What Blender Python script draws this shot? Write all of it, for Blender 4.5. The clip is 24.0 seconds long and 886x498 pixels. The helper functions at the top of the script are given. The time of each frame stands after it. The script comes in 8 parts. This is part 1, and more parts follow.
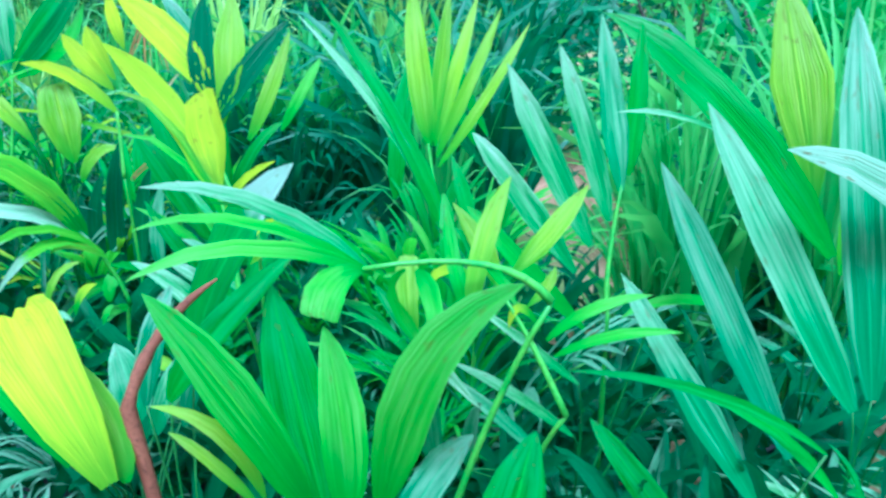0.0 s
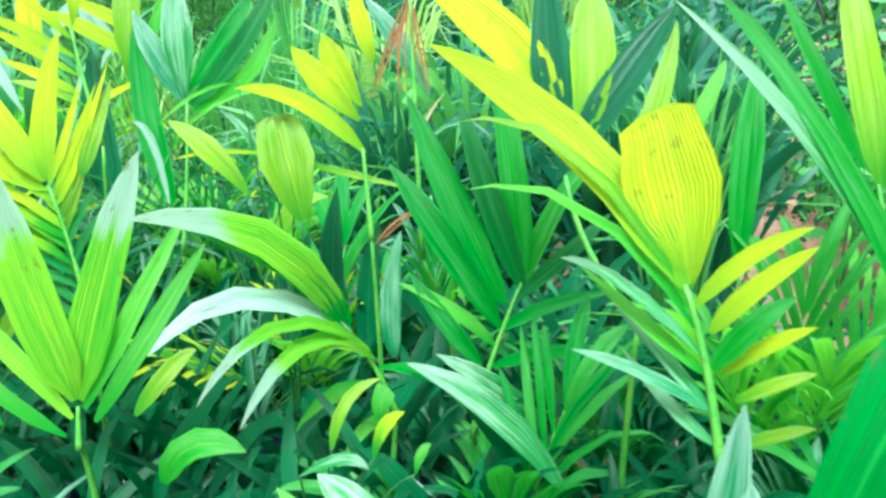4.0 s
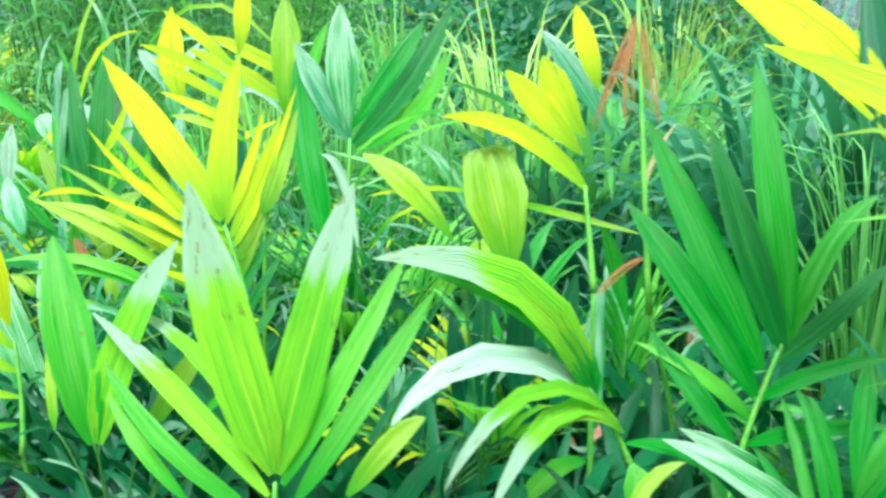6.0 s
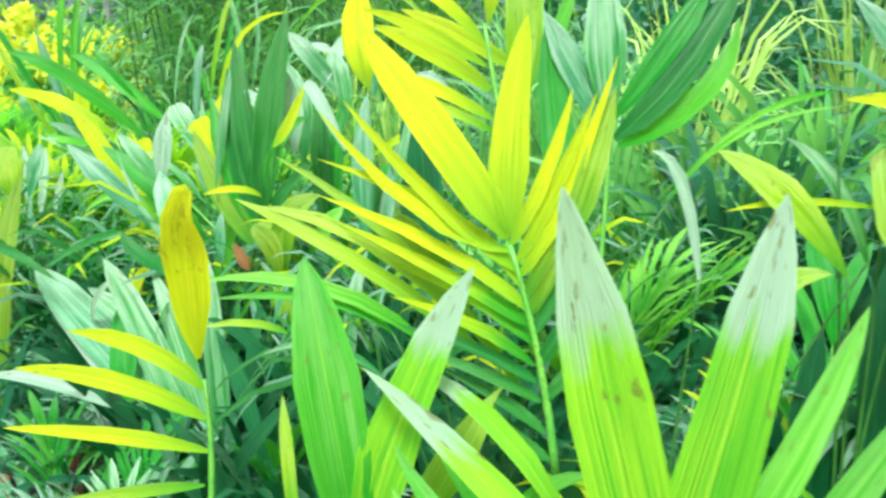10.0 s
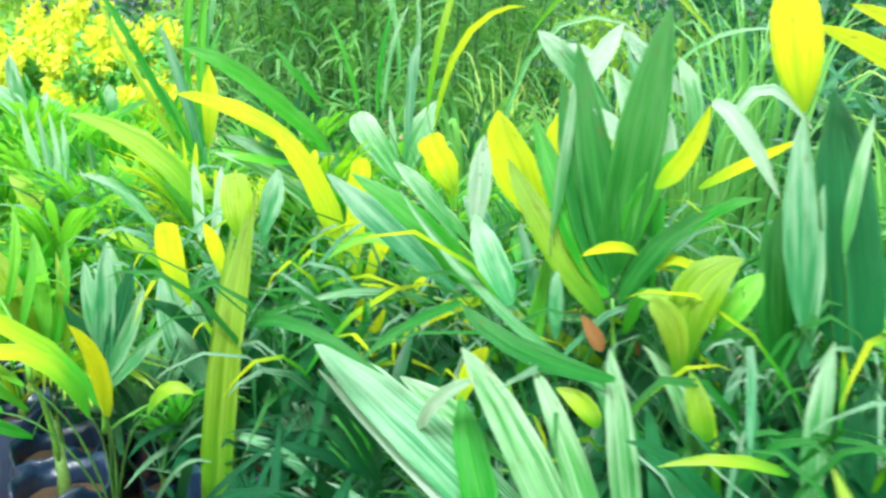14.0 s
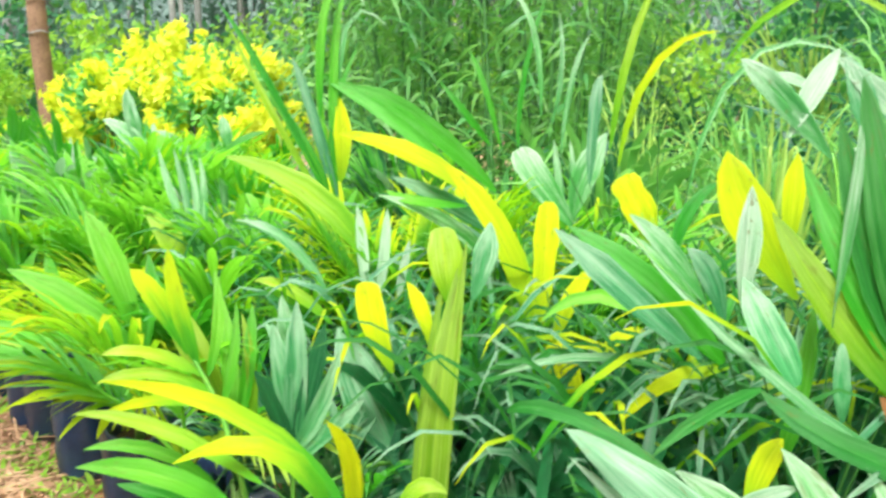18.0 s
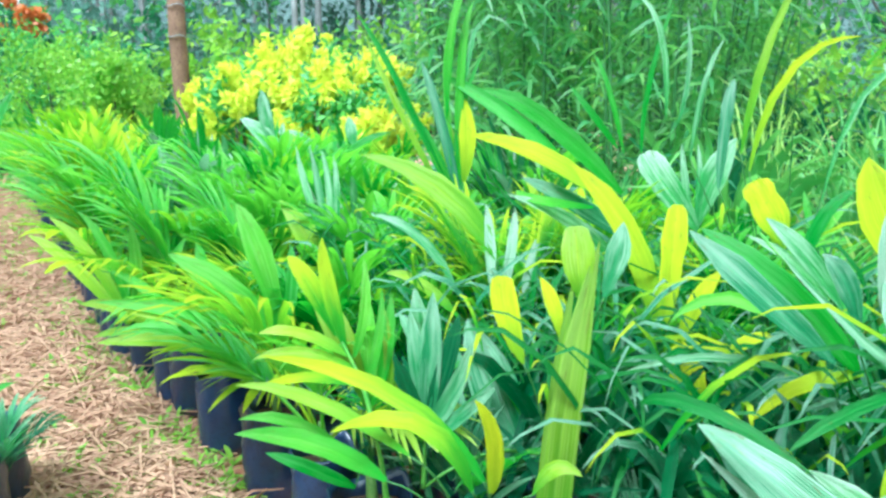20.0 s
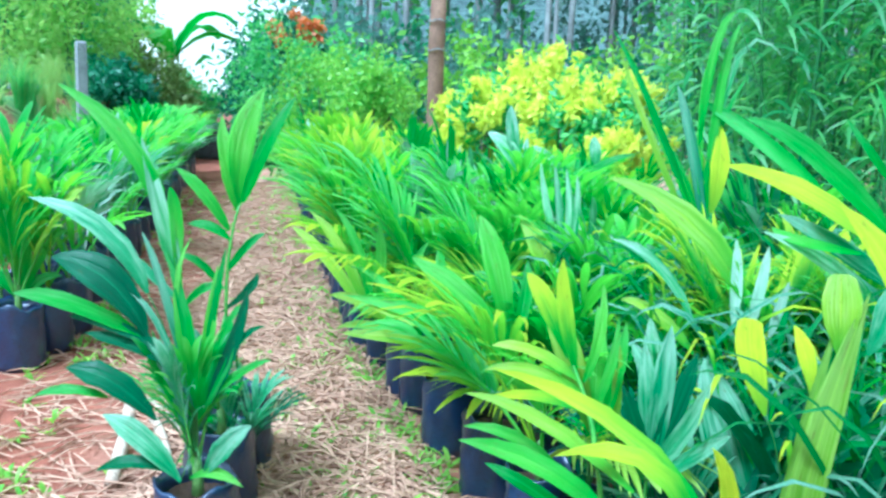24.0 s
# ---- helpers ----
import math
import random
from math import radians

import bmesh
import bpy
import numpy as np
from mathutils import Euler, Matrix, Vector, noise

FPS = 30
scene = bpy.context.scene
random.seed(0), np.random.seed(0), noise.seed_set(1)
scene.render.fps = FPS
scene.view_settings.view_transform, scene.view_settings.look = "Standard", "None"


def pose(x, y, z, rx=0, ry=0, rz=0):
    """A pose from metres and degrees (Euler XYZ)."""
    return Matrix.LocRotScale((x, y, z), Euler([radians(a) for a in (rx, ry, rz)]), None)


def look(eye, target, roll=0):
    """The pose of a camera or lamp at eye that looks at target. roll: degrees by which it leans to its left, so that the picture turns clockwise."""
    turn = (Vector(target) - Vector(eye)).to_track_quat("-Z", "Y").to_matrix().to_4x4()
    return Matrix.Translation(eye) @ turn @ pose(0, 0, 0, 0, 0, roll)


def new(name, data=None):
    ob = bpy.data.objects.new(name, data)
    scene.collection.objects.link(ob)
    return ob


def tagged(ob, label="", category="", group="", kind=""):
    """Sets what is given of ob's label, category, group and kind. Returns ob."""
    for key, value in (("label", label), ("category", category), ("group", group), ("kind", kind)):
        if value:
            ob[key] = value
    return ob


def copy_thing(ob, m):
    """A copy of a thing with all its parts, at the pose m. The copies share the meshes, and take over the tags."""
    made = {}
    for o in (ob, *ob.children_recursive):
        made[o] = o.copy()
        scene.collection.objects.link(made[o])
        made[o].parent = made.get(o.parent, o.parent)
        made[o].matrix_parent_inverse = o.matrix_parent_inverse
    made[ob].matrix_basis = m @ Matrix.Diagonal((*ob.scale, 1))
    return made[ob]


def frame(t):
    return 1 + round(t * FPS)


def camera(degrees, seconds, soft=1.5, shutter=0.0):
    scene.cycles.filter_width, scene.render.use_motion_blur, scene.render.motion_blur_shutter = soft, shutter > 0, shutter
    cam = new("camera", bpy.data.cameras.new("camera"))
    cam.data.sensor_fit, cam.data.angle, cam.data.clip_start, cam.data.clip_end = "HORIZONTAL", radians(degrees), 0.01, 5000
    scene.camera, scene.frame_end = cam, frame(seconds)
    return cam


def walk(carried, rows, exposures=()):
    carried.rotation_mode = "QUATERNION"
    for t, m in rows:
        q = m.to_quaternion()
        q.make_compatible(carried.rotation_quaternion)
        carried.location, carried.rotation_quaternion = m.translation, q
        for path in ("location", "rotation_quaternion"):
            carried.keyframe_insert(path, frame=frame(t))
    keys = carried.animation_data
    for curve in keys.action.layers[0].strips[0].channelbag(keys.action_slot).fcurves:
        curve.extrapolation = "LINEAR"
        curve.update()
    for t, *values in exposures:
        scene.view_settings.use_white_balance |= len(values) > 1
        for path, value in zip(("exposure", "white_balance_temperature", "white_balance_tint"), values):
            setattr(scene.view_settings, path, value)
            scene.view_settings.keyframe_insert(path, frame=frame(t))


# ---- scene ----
cam = camera(57.5, 24.0, soft=2.8, shutter=0.5)
PATH = [
    (0, (0.440, -2.726, 1.209), (1.938, -1.573, 0.555), 1.04),
    (0.5, (0.436, -2.670, 1.219), (1.915, -1.488, 0.574), 0.59),
    (1, (0.429, -2.559, 1.201), (1.888, -1.351, 0.558), -0.15),
    (1.5, (0.444, -2.416, 1.197), (1.892, -1.200, 0.546), -0.34),
    (2, (0.435, -2.313, 1.195), (1.884, -1.101, 0.540), -0.36),
    (2.5, (0.420, -2.240, 1.194), (1.872, -1.030, 0.540), -0.34),
    (4.5, (0.556, -1.906, 1.097), (1.985, -0.615, 0.555), -1.16),
    (5, (0.569, -1.880, 1.092), (1.919, -0.499, 0.572), -2.34),
    (5.5, (0.505, -1.758, 1.029), (1.896, -0.382, 0.618), -1.63),
    (6, (0.473, -1.638, 1.055), (1.863, -0.267, 0.621), -1.28),
    (6.5, (0.426, -1.563, 1.074), (1.835, -0.223, 0.607), -0.88),
    (7, (0.434, -1.524, 1.074), (1.853, -0.192, 0.613), -1.11),
    (7.5, (0.458, -1.436, 1.075), (1.909, -0.135, 0.624), -0.35),
    (8, (0.474, -1.355, 1.061), (1.931, -0.052, 0.638), -0.38),
    (8.5, (0.467, -1.298, 1.050), (1.906, 0.031, 0.642), 0.32),
    (9, (0.478, -1.232, 1.031), (1.857, 0.161, 0.632), 0.35),
    (9.5, (0.478, -1.194, 1.021), (1.792, 0.251, 0.589), -0.46),
    (10, (0.472, -1.157, 1.019), (1.740, 0.330, 0.591), -0.68),
    (10.5, (0.450, -1.098, 1.011), (1.632, 0.453, 0.566), -1.51),
    (11, (0.362, -1.004, 1.017), (1.503, 0.570, 0.546), -2.37),
    (11.5, (0.342, -0.872, 1.047), (1.562, 0.628, 0.537), -4.15),
    (13.5, (0.256, -0.452, 1.062), (1.549, 1.009, 0.619), 0.26),
    (14, (0.239, -0.309, 1.047), (1.522, 1.163, 0.614), 0.38),
    (14.5, (0.160, -0.159, 1.063), (1.471, 1.286, 0.622), -0.72),
    (15, (0.140, -0.077, 1.075), (1.514, 1.320, 0.675), 0.40),
    (15.5, (0.141, -0.014, 1.102), (1.518, 1.392, 0.744), 0.18),
    (16, (0.155, 0.021, 1.104), (1.534, 1.433, 0.778), 0.27),
    (16.5, (0.156, 0.029, 1.114), (1.534, 1.446, 0.810), 0.28),
    (17, (0.142, 0.016, 1.106), (1.484, 1.468, 0.806), -0.09),
    (17.5, (0.130, 0.025, 1.096), (1.399, 1.536, 0.774), -0.16),
    (18, (0.115, 0.021, 1.094), (1.291, 1.590, 0.699), -0.95),
    (18.5, (0.084, 0.009, 1.111), (1.186, 1.629, 0.706), -1.62),
    (20.5, (0.010, -0.016, 1.094), (0.933, 1.717, 0.715), -0.34),
    (21, (-0.010, -0.025, 1.103), (0.855, 1.739, 0.730), -0.52),
    (21.5, (-0.027, -0.032, 1.100), (0.721, 1.785, 0.731), -0.40),
    (22, (-0.013, -0.018, 1.105), (0.662, 1.829, 0.741), 0.42),
    (22.5, (0.009, 0.013, 1.107), (0.620, 1.883, 0.745), 0.94),
    (23, (0.019, 0.035, 1.102), (0.560, 1.927, 0.742), 1.59),
    (23.5, (0.016, 0.025, 1.099), (0.513, 1.929, 0.742), 2.07),
    (24, (0.003, 0.002, 1.105), (0.445, 1.920, 0.750), 2.30),
]
walk(cam, [(t, look(eye, target, roll)) for t, eye, target, roll in PATH],
     exposures=[(0.0, 1.14, 4000, -7), (1.2, 1.25, 5150, -3), (2.5, 1.32, 5400, 0), (5.0, 1.45, 4750, -3), (7.0, 1.47, 5750, 4), (10.0, 1.3, 5650, 5), (14.0, 1.45, 5750, 4), (15.2, 1.5, 6000, 8), (16.5, 1.52, 6750, 8), (18.0, 1.45, 6200, 9), (20.5, 1.4, 4750, 0), (22.5, 1.38, 4650, 1), (24.0, 1.33, 4250, 1)])

# ---- world and sun ----
SUN_EL, SUN_AZ = radians(60), radians(-125)     # high and veiled, from behind the walker's left
world = bpy.data.worlds.new("sky")
scene.world = world
world.use_nodes = True
wn, wl = world.node_tree.nodes, world.node_tree.links
sky = wn.new("ShaderNodeTexSky")
sky.sky_type = "NISHITA"
sky.sun_disc = False
sky.sun_elevation, sky.sun_rotation = SUN_EL, SUN_AZ
sky.air_density, sky.dust_density, sky.ozone_density = 1.0, 4.0, 1.0
haze = wn.new("ShaderNodeMix")
haze.data_type = "RGBA"
haze.inputs["Factor"].default_value = 0.7
haze.inputs["B"].default_value = (11.6, 10.7, 8.6, 1)
wl.new(sky.outputs[0], haze.inputs["A"])
wl.new(haze.outputs["Result"], wn["Background"].inputs["Color"])
wn["Background"].inputs["Strength"].default_value = 0.085

sun = new("sun", bpy.data.lights.new("sun", "SUN"))
sun.data.energy, sun.data.angle, sun.data.color = 3.3, radians(22), (1.0, 0.96, 0.87)
sun_dir = Vector((math.sin(SUN_AZ) * math.cos(SUN_EL), math.cos(SUN_AZ) * math.cos(SUN_EL), math.sin(SUN_EL)))
sun.matrix_world = look(sun_dir * 30, (0, 0, 0))


# ---- materials ----
def shader(name):
    m = bpy.data.materials.new(name)
    m.use_nodes = True
    return m, m.node_tree.nodes, m.node_tree.links, m.node_tree.nodes["Principled BSDF"]


def mixed(n, l, fac, a, b, mode="MIX"):
    x = n.new("ShaderNodeMix")
    x.data_type, x.blend_type = "RGBA", mode
    for key, v in (("Factor", fac), ("A", a), ("B", b)):
        if isinstance(v, (int, float)):
            x.inputs[key].default_value = v
        elif isinstance(v, tuple):
            x.inputs[key].default_value = (*v, 1) if len(v) == 3 else v
        else:
            l.new(v, x.inputs[key])
    return x.outputs["Result"]


def ramped(n, l, src, lo, hi):
    r = n.new("ShaderNodeMapRange")
    r.inputs["From Min"].default_value, r.inputs["From Max"].default_value = lo, hi
    l.new(src, r.inputs["Value"])
    return r.outputs["Result"]


def noisy(n, l, scale, detail=3.0, vec=None):
    t = n.new("ShaderNodeTexNoise")
    t.inputs["Scale"].default_value, t.inputs["Detail"].default_value = scale, detail
    if vec is not None:
        l.new(vec, t.inputs["Vector"])
    return t.outputs["Fac"]


def bumped(n, l, bsdf, height, strength, distance=0.01):
    b = n.new("ShaderNodeBump")
    b.inputs["Strength"].default_value, b.inputs["Distance"].default_value = strength, distance
    l.new(height, b.inputs["Height"])
    l.new(b.outputs["Normal"], bsdf.inputs["Normal"])
    return b.outputs["Normal"]


def leaf_material(name, dark, light, glow, rough=0.42, spec=0.5, see=0.4, spots=0.5, bloom=0.0, bleach=0.0, foot=None, end=None, pale=0.0):
    """A palm leaflet: lengthwise veins, a pale rib, blotches, dry spots near the tip, and light shining through."""
    m, n, l, p = shader(name)
    uv = n.new("ShaderNodeUVMap").outputs[0]
    sep = n.new("ShaderNodeSeparateXYZ")
    l.new(uv, sep.inputs[0])
    info = n.new("ShaderNodeObjectInfo").outputs["Random"]
    shift = n.new("ShaderNodeVectorMath")
    shift.operation = "ADD"
    l.new(uv, shift.inputs[0])
    comb = n.new("ShaderNodeCombineXYZ")
    big = n.new("ShaderNodeMath")
    big.operation = "MULTIPLY"
    l.new(info, big.inputs[0])
    big.inputs[1].default_value = 37.0
    l.new(big.outputs[0], comb.inputs[0])
    l.new(big.outputs[0], comb.inputs[2])
    l.new(comb.outputs[0], shift.inputs[1])
    stretch = n.new("ShaderNodeVectorMath")
    stretch.operation = "MULTIPLY"
    l.new(shift.outputs[0], stretch.inputs[0])
    stretch.inputs[1].default_value = (22.0, 1.1, 1.0)
    streak = noisy(n, l, 1.0, 2.0, stretch.outputs[0])
    blotch = noisy(n, l, 3.0, 4.0, shift.outputs[0])
    c = mixed(n, l, ramped(n, l, streak, 0.3, 0.7), dark, light)
    c = mixed(n, l, ramped(n, l, blotch, 0.42, 0.75), c, light)
    # fine dark lengthwise lines; sky sheen painted as whitish streaks, stronger towards the tip
    fine = n.new("ShaderNodeVectorMath")
    fine.operation = "MULTIPLY"
    l.new(shift.outputs[0], fine.inputs[0])
    fine.inputs[1].default_value = (46.0, 1.6, 1.0)
    dark_line = noisy(n, l, 1.0, 3.0, fine.outputs[0])
    weak = n.new("ShaderNodeMath")
    weak.operation = "MULTIPLY"
    l.new(ramped(n, l, dark_line, 0.52, 0.72), weak.inputs[0])
    weak.inputs[1].default_value = 0.25 if dark[0] > 0.3 else 0.55
    c = mixed(n, l, weak.outputs[0], c, tuple(0.45 * v for v in dark))
    if pale:
        sheen_at = n.new("ShaderNodeMath")
        sheen_at.operation = "MULTIPLY_ADD"
        l.new(sep.outputs[1], sheen_at.inputs[0])
        sheen_at.inputs[1].default_value = 0.20
        half_way = n.new("ShaderNodeMath")
        half_way.operation = "ADD"
        l.new(streak, half_way.inputs[0])
        l.new(blotch, half_way.inputs[1])
        halved = n.new("ShaderNodeMath")
        halved.operation = "MULTIPLY"
        l.new(half_way.outputs[0], halved.inputs[0])
        halved.inputs[1].default_value = 0.5
        l.new(halved.outputs[0], sheen_at.inputs[2])
        wash = n.new("ShaderNodeMath")
        wash.operation = "MULTIPLY"
        l.new(ramped(n, l, sheen_at.outputs[0], 0.53, 0.76), wash.inputs[0])
        wash.inputs[1].default_value = pale
        c = mixed(n, l, wash.outputs[0], c, (0.54, 0.70, 0.54))
    vary = n.new("ShaderNodeHueSaturation")
    l.new(c, vary.inputs["Color"])
    hue = n.new("ShaderNodeMapRange")
    l.new(info, hue.inputs["Value"])
    hue.inputs["To Min"].default_value, hue.inputs["To Max"].default_value = 0.492, 0.515
    l.new(hue.outputs[0], vary.inputs["Hue"])
    val = n.new("ShaderNodeMapRange")
    l.new(info, val.inputs["Value"])
    val.inputs["To Min"].default_value, val.inputs["To Max"].default_value = 1.2, 0.82
    l.new(val.outputs[0], vary.inputs["Value"])
    c = vary.outputs[0]
    # pale rib along the middle
    rib = n.new("ShaderNodeMath")
    rib.operation = "COMPARE"
    l.new(sep.outputs[0], rib.inputs[0])
    rib.inputs[1].default_value, rib.inputs[2].default_value = 0.5, 0.022
    half = n.new("ShaderNodeMath")
    half.operation = "MULTIPLY"
    l.new(rib.outputs[0], half.inputs[0])
    half.inputs[1].default_value = 0.45
    c = mixed(n, l, half.outputs[0], c, tuple(min(0.8, 1.6 * v + 0.03) for v in light))
    if foot:
        rise = n.new("ShaderNodeMath")
        rise.operation = "MULTIPLY_ADD"
        l.new(streak, rise.inputs[0])
        rise.inputs[1].default_value = 0.5
        l.new(sep.outputs[1], rise.inputs[2])
        c = mixed(n, l, ramped(n, l, rise.outputs[0], 0.25, 0.75), foot, c)
    if end:
        fade = n.new("ShaderNodeMath")
        fade.operation = "MULTIPLY_ADD"
        l.new(blotch, fade.inputs[0])
        fade.inputs[1].default_value = 0.5
        l.new(sep.outputs[1], fade.inputs[2])
        c = mixed(n, l, ramped(n, l, fade.outputs[0], 0.50, 0.92), c, end)
    if bleach:
        edge_at = n.new("ShaderNodeMath")
        edge_at.operation = "MULTIPLY_ADD"
        l.new(blotch, edge_at.inputs[0])
        edge_at.inputs[1].default_value = 0.35
        l.new(sep.outputs[1], edge_at.inputs[2])
        wide = n.new("ShaderNodeMath")
        wide.operation = "MULTIPLY"
        l.new(ramped(n, l, edge_at.outputs[0], 0.83, 0.92), wide.inputs[0])
        wide.inputs[1].default_value = bleach
        c = mixed(n, l, wide.outputs[0], c, (0.36, 0.47, 0.40))
    # dry spots, thicker towards the tip
    grainy = n.new("ShaderNodeVectorMath")
    grainy.operation = "MULTIPLY"
    l.new(shift.outputs[0], grainy.inputs[0])
    grainy.inputs[1].default_value = (1.0, 2.2, 1.0)
    dry = noisy(n, l, 6.0, 5.0, grainy.outputs[0])
    tip = ramped(n, l, sep.outputs[1], 0.35, 1.15)
    s = n.new("ShaderNodeMath")
    s.operation = "MULTIPLY_ADD"
    l.new(tip, s.inputs[0])
    s.inputs[1].default_value = 0.16
    l.new(dry, s.inputs[2])
    spot = ramped(n, l, s.outputs[0], 0.70, 0.75)
    k = n.new("ShaderNodeMath")
    k.operation = "MULTIPLY"
    l.new(spot, k.inputs[0])
    k.inputs[1].default_value = spots
    c = mixed(n, l, k.outputs[0], c, (0.14, 0.10, 0.03))
    l.new(c, p.inputs["Base Color"])
    p.inputs["Roughness"].default_value = rough
    p.inputs["Specular IOR Level"].default_value = spec
    if bloom:
        p.inputs["Sheen Weight"].default_value, p.inputs["Sheen Roughness"].default_value = bloom, 0.4
        p.inputs["Coat Weight"].default_value, p.inputs["Coat Roughness"].default_value = bloom, 0.3
    vein = n.new("ShaderNodeMath")
    vein.operation = "SINE"
    v2 = n.new("ShaderNodeMath")
    v2.operation = "MULTIPLY"
    l.new(sep.outputs[0], v2.inputs[0])
    v2.inputs[1].default_value = 120.0
    l.new(v2.outputs[0], vein.inputs[0])
    bumped(n, l, p, vein.outputs[0], 0.5, 0.003)
    tr = n.new("ShaderNodeBsdfTranslucent")
    l.new(mixed(n, l, 0.75, c, glow), tr.inputs["Color"])
    mx = n.new("ShaderNodeMixShader")
    mx.inputs[0].default_value = see
    l.new(p.outputs[0], mx.inputs[1])
    l.new(tr.outputs[0], mx.inputs[2])
    l.new(mx.outputs[0], n["Material Output"].inputs["Surface"])
    return m


LEAF = {
    "g": leaf_material("leaf_green", (0.020, 0.20, 0.010), (0.07, 0.38, 0.018), (0.12, 0.62, 0.015), spec=0.35, pale=0.16),
    "b": leaf_material("leaf_bright_green", (0.07, 0.38, 0.018), (0.21, 0.56, 0.03), (0.30, 0.85, 0.025), see=0.42, spec=0.35, foot=(0.03, 0.28, 0.015), pale=0.16),
    # deep green leaf, darkened further to carry the shade low in the bed
    "d": leaf_material("leaf_deep_shade_green", (0.006, 0.068, 0.022), (0.017, 0.14, 0.038), (0.016, 0.18, 0.036), see=0.2, spots=0.2, spec=0.4),
    "m": leaf_material("leaf_mid_green", (0.011, 0.115, 0.014), (0.038, 0.23, 0.024), (0.06, 0.36, 0.02), see=0.32, spec=0.35, pale=0.1),
    "k": leaf_material("leaf_deep_olive", (0.12, 0.29, 0.006), (0.29, 0.45, 0.01), (0.42, 0.62, 0.008), see=0.38, rough=0.5, spec=0.3, foot=(0.04, 0.24, 0.012), pale=0.12),
    "y": leaf_material("leaf_yellow", (0.38, 0.52, 0.004), (0.68, 0.74, 0.006), (0.86, 0.95, 0.005), see=0.42, rough=0.55, spec=0.25, foot=(0.16, 0.42, 0.01)),
    "l": leaf_material("leaf_lime_gold_tip", (0.065, 0.36, 0.012), (0.22, 0.54, 0.016), (0.30, 0.78, 0.012), see=0.42, rough=0.5, spec=0.25, foot=(0.02, 0.22, 0.012), end=(0.50, 0.62, 0.008)),
    "o": leaf_material("leaf_olive_yellow", (0.20, 0.42, 0.006), (0.42, 0.60, 0.01), (0.60, 0.85, 0.008), see=0.42, rough=0.5, spec=0.3, foot=(0.05, 0.32, 0.015), pale=0.2),
    # p, w: sky gloss put into the base colour; w also serves wilted leaves
    "p": leaf_material("leaf_waxy_sky_sheen", (0.022, 0.20, 0.030), (0.09, 0.37, 0.075), (0.16, 0.65, 0.12), see=0.3, rough=0.34, spec=0.55, bloom=0.1, pale=0.75),
    "w": leaf_material("leaf_white_wilt_sheen", (0.18, 0.40, 0.20), (0.46, 0.62, 0.46), (0.35, 0.7, 0.35), see=0.26, rough=0.4, spec=0.5, bloom=0.1, spots=0.9),
    "t": leaf_material("leaf_blue_green", (0.014, 0.17, 0.045), (0.06, 0.30, 0.10), (0.06, 0.5, 0.08), see=0.24, rough=0.32, spec=0.6, bloom=0.15, pale=0.5),
    "v": leaf_material("leaf_bleached_tip", (0.11, 0.42, 0.016), (0.32, 0.61, 0.02), (0.40, 0.88, 0.02), see=0.38, bleach=0.85, spots=0.8, spec=0.3),
    "x": leaf_material("leaf_deep_bleached_tip", (0.012, 0.15, 0.02), (0.04, 0.28, 0.03), (0.06, 0.5, 0.04), see=0.32, bleach=0.9, spots=0.4, spec=0.3),
    "r": leaf_material("leaf_dry_orange", (0.24, 0.10, 0.035), (0.42, 0.20, 0.085), (0.6, 0.25, 0.05), see=0.25, rough=0.7, spec=0.2),
    "s": leaf_material("leaf_dry_straw", (0.34, 0.28, 0.12), (0.48, 0.42, 0.22), (0.6, 0.5, 0.2), see=0.25, rough=0.7, spec=0.2),
}


def plain_material(name, a, b, scale, rough, bump=0.3, dist=0.01, metal=0.0, fine=None, spec=0.5):
    m, n, l, p = shader(name)
    co = n.new("ShaderNodeTexCoord").outputs["Object"]
    f = noisy(n, l, scale, 5.0, co)
    g = noisy(n, l, fine or scale * 9, 4.0, co)
    c = mixed(n, l, ramped(n, l, f, 0.3, 0.7), a, b)
    c = mixed(n, l, ramped(n, l, g, 0.5, 0.75), c, tuple(0.6 * v for v in a))
    l.new(c, p.inputs["Base Color"])
    p.inputs["Roughness"].default_value, p.inputs["Metallic"].default_value = rough, metal
    p.inputs["Specular IOR Level"].default_value = spec
    bumped(n, l, p, g, bump, dist)
    return m


def foliage_material(name, a, b, glow, see=0.35, rough=0.5, deep=0.6):
    """Small leaves of a crown: each leaf its own tone."""
    m, n, l, p = shader(name)
    isl = n.new("ShaderNodeNewGeometry").outputs["Random Per Island"]
    c = mixed(n, l, isl, a, b)
    co = n.new("ShaderNodeTexCoord").outputs["Object"]
    c = mixed(n, l, ramped(n, l, noisy(n, l, 1.3, 3.0, co), 0.35, 0.7), c, tuple(deep * v for v in a))
    l.new(c, p.inputs["Base Color"])
    p.inputs["Roughness"].default_value = rough
    tr = n.new("ShaderNodeBsdfTranslucent")
    l.new(mixed(n, l, 0.7, c, glow), tr.inputs["Color"])
    mx = n.new("ShaderNodeMixShader")
    mx.inputs[0].default_value = see
    l.new(p.outputs[0], mx.inputs[1])
    l.new(tr.outputs[0], mx.inputs[2])
    l.new(mx.outputs[0], n["Material Output"].inputs["Surface"])
    return m


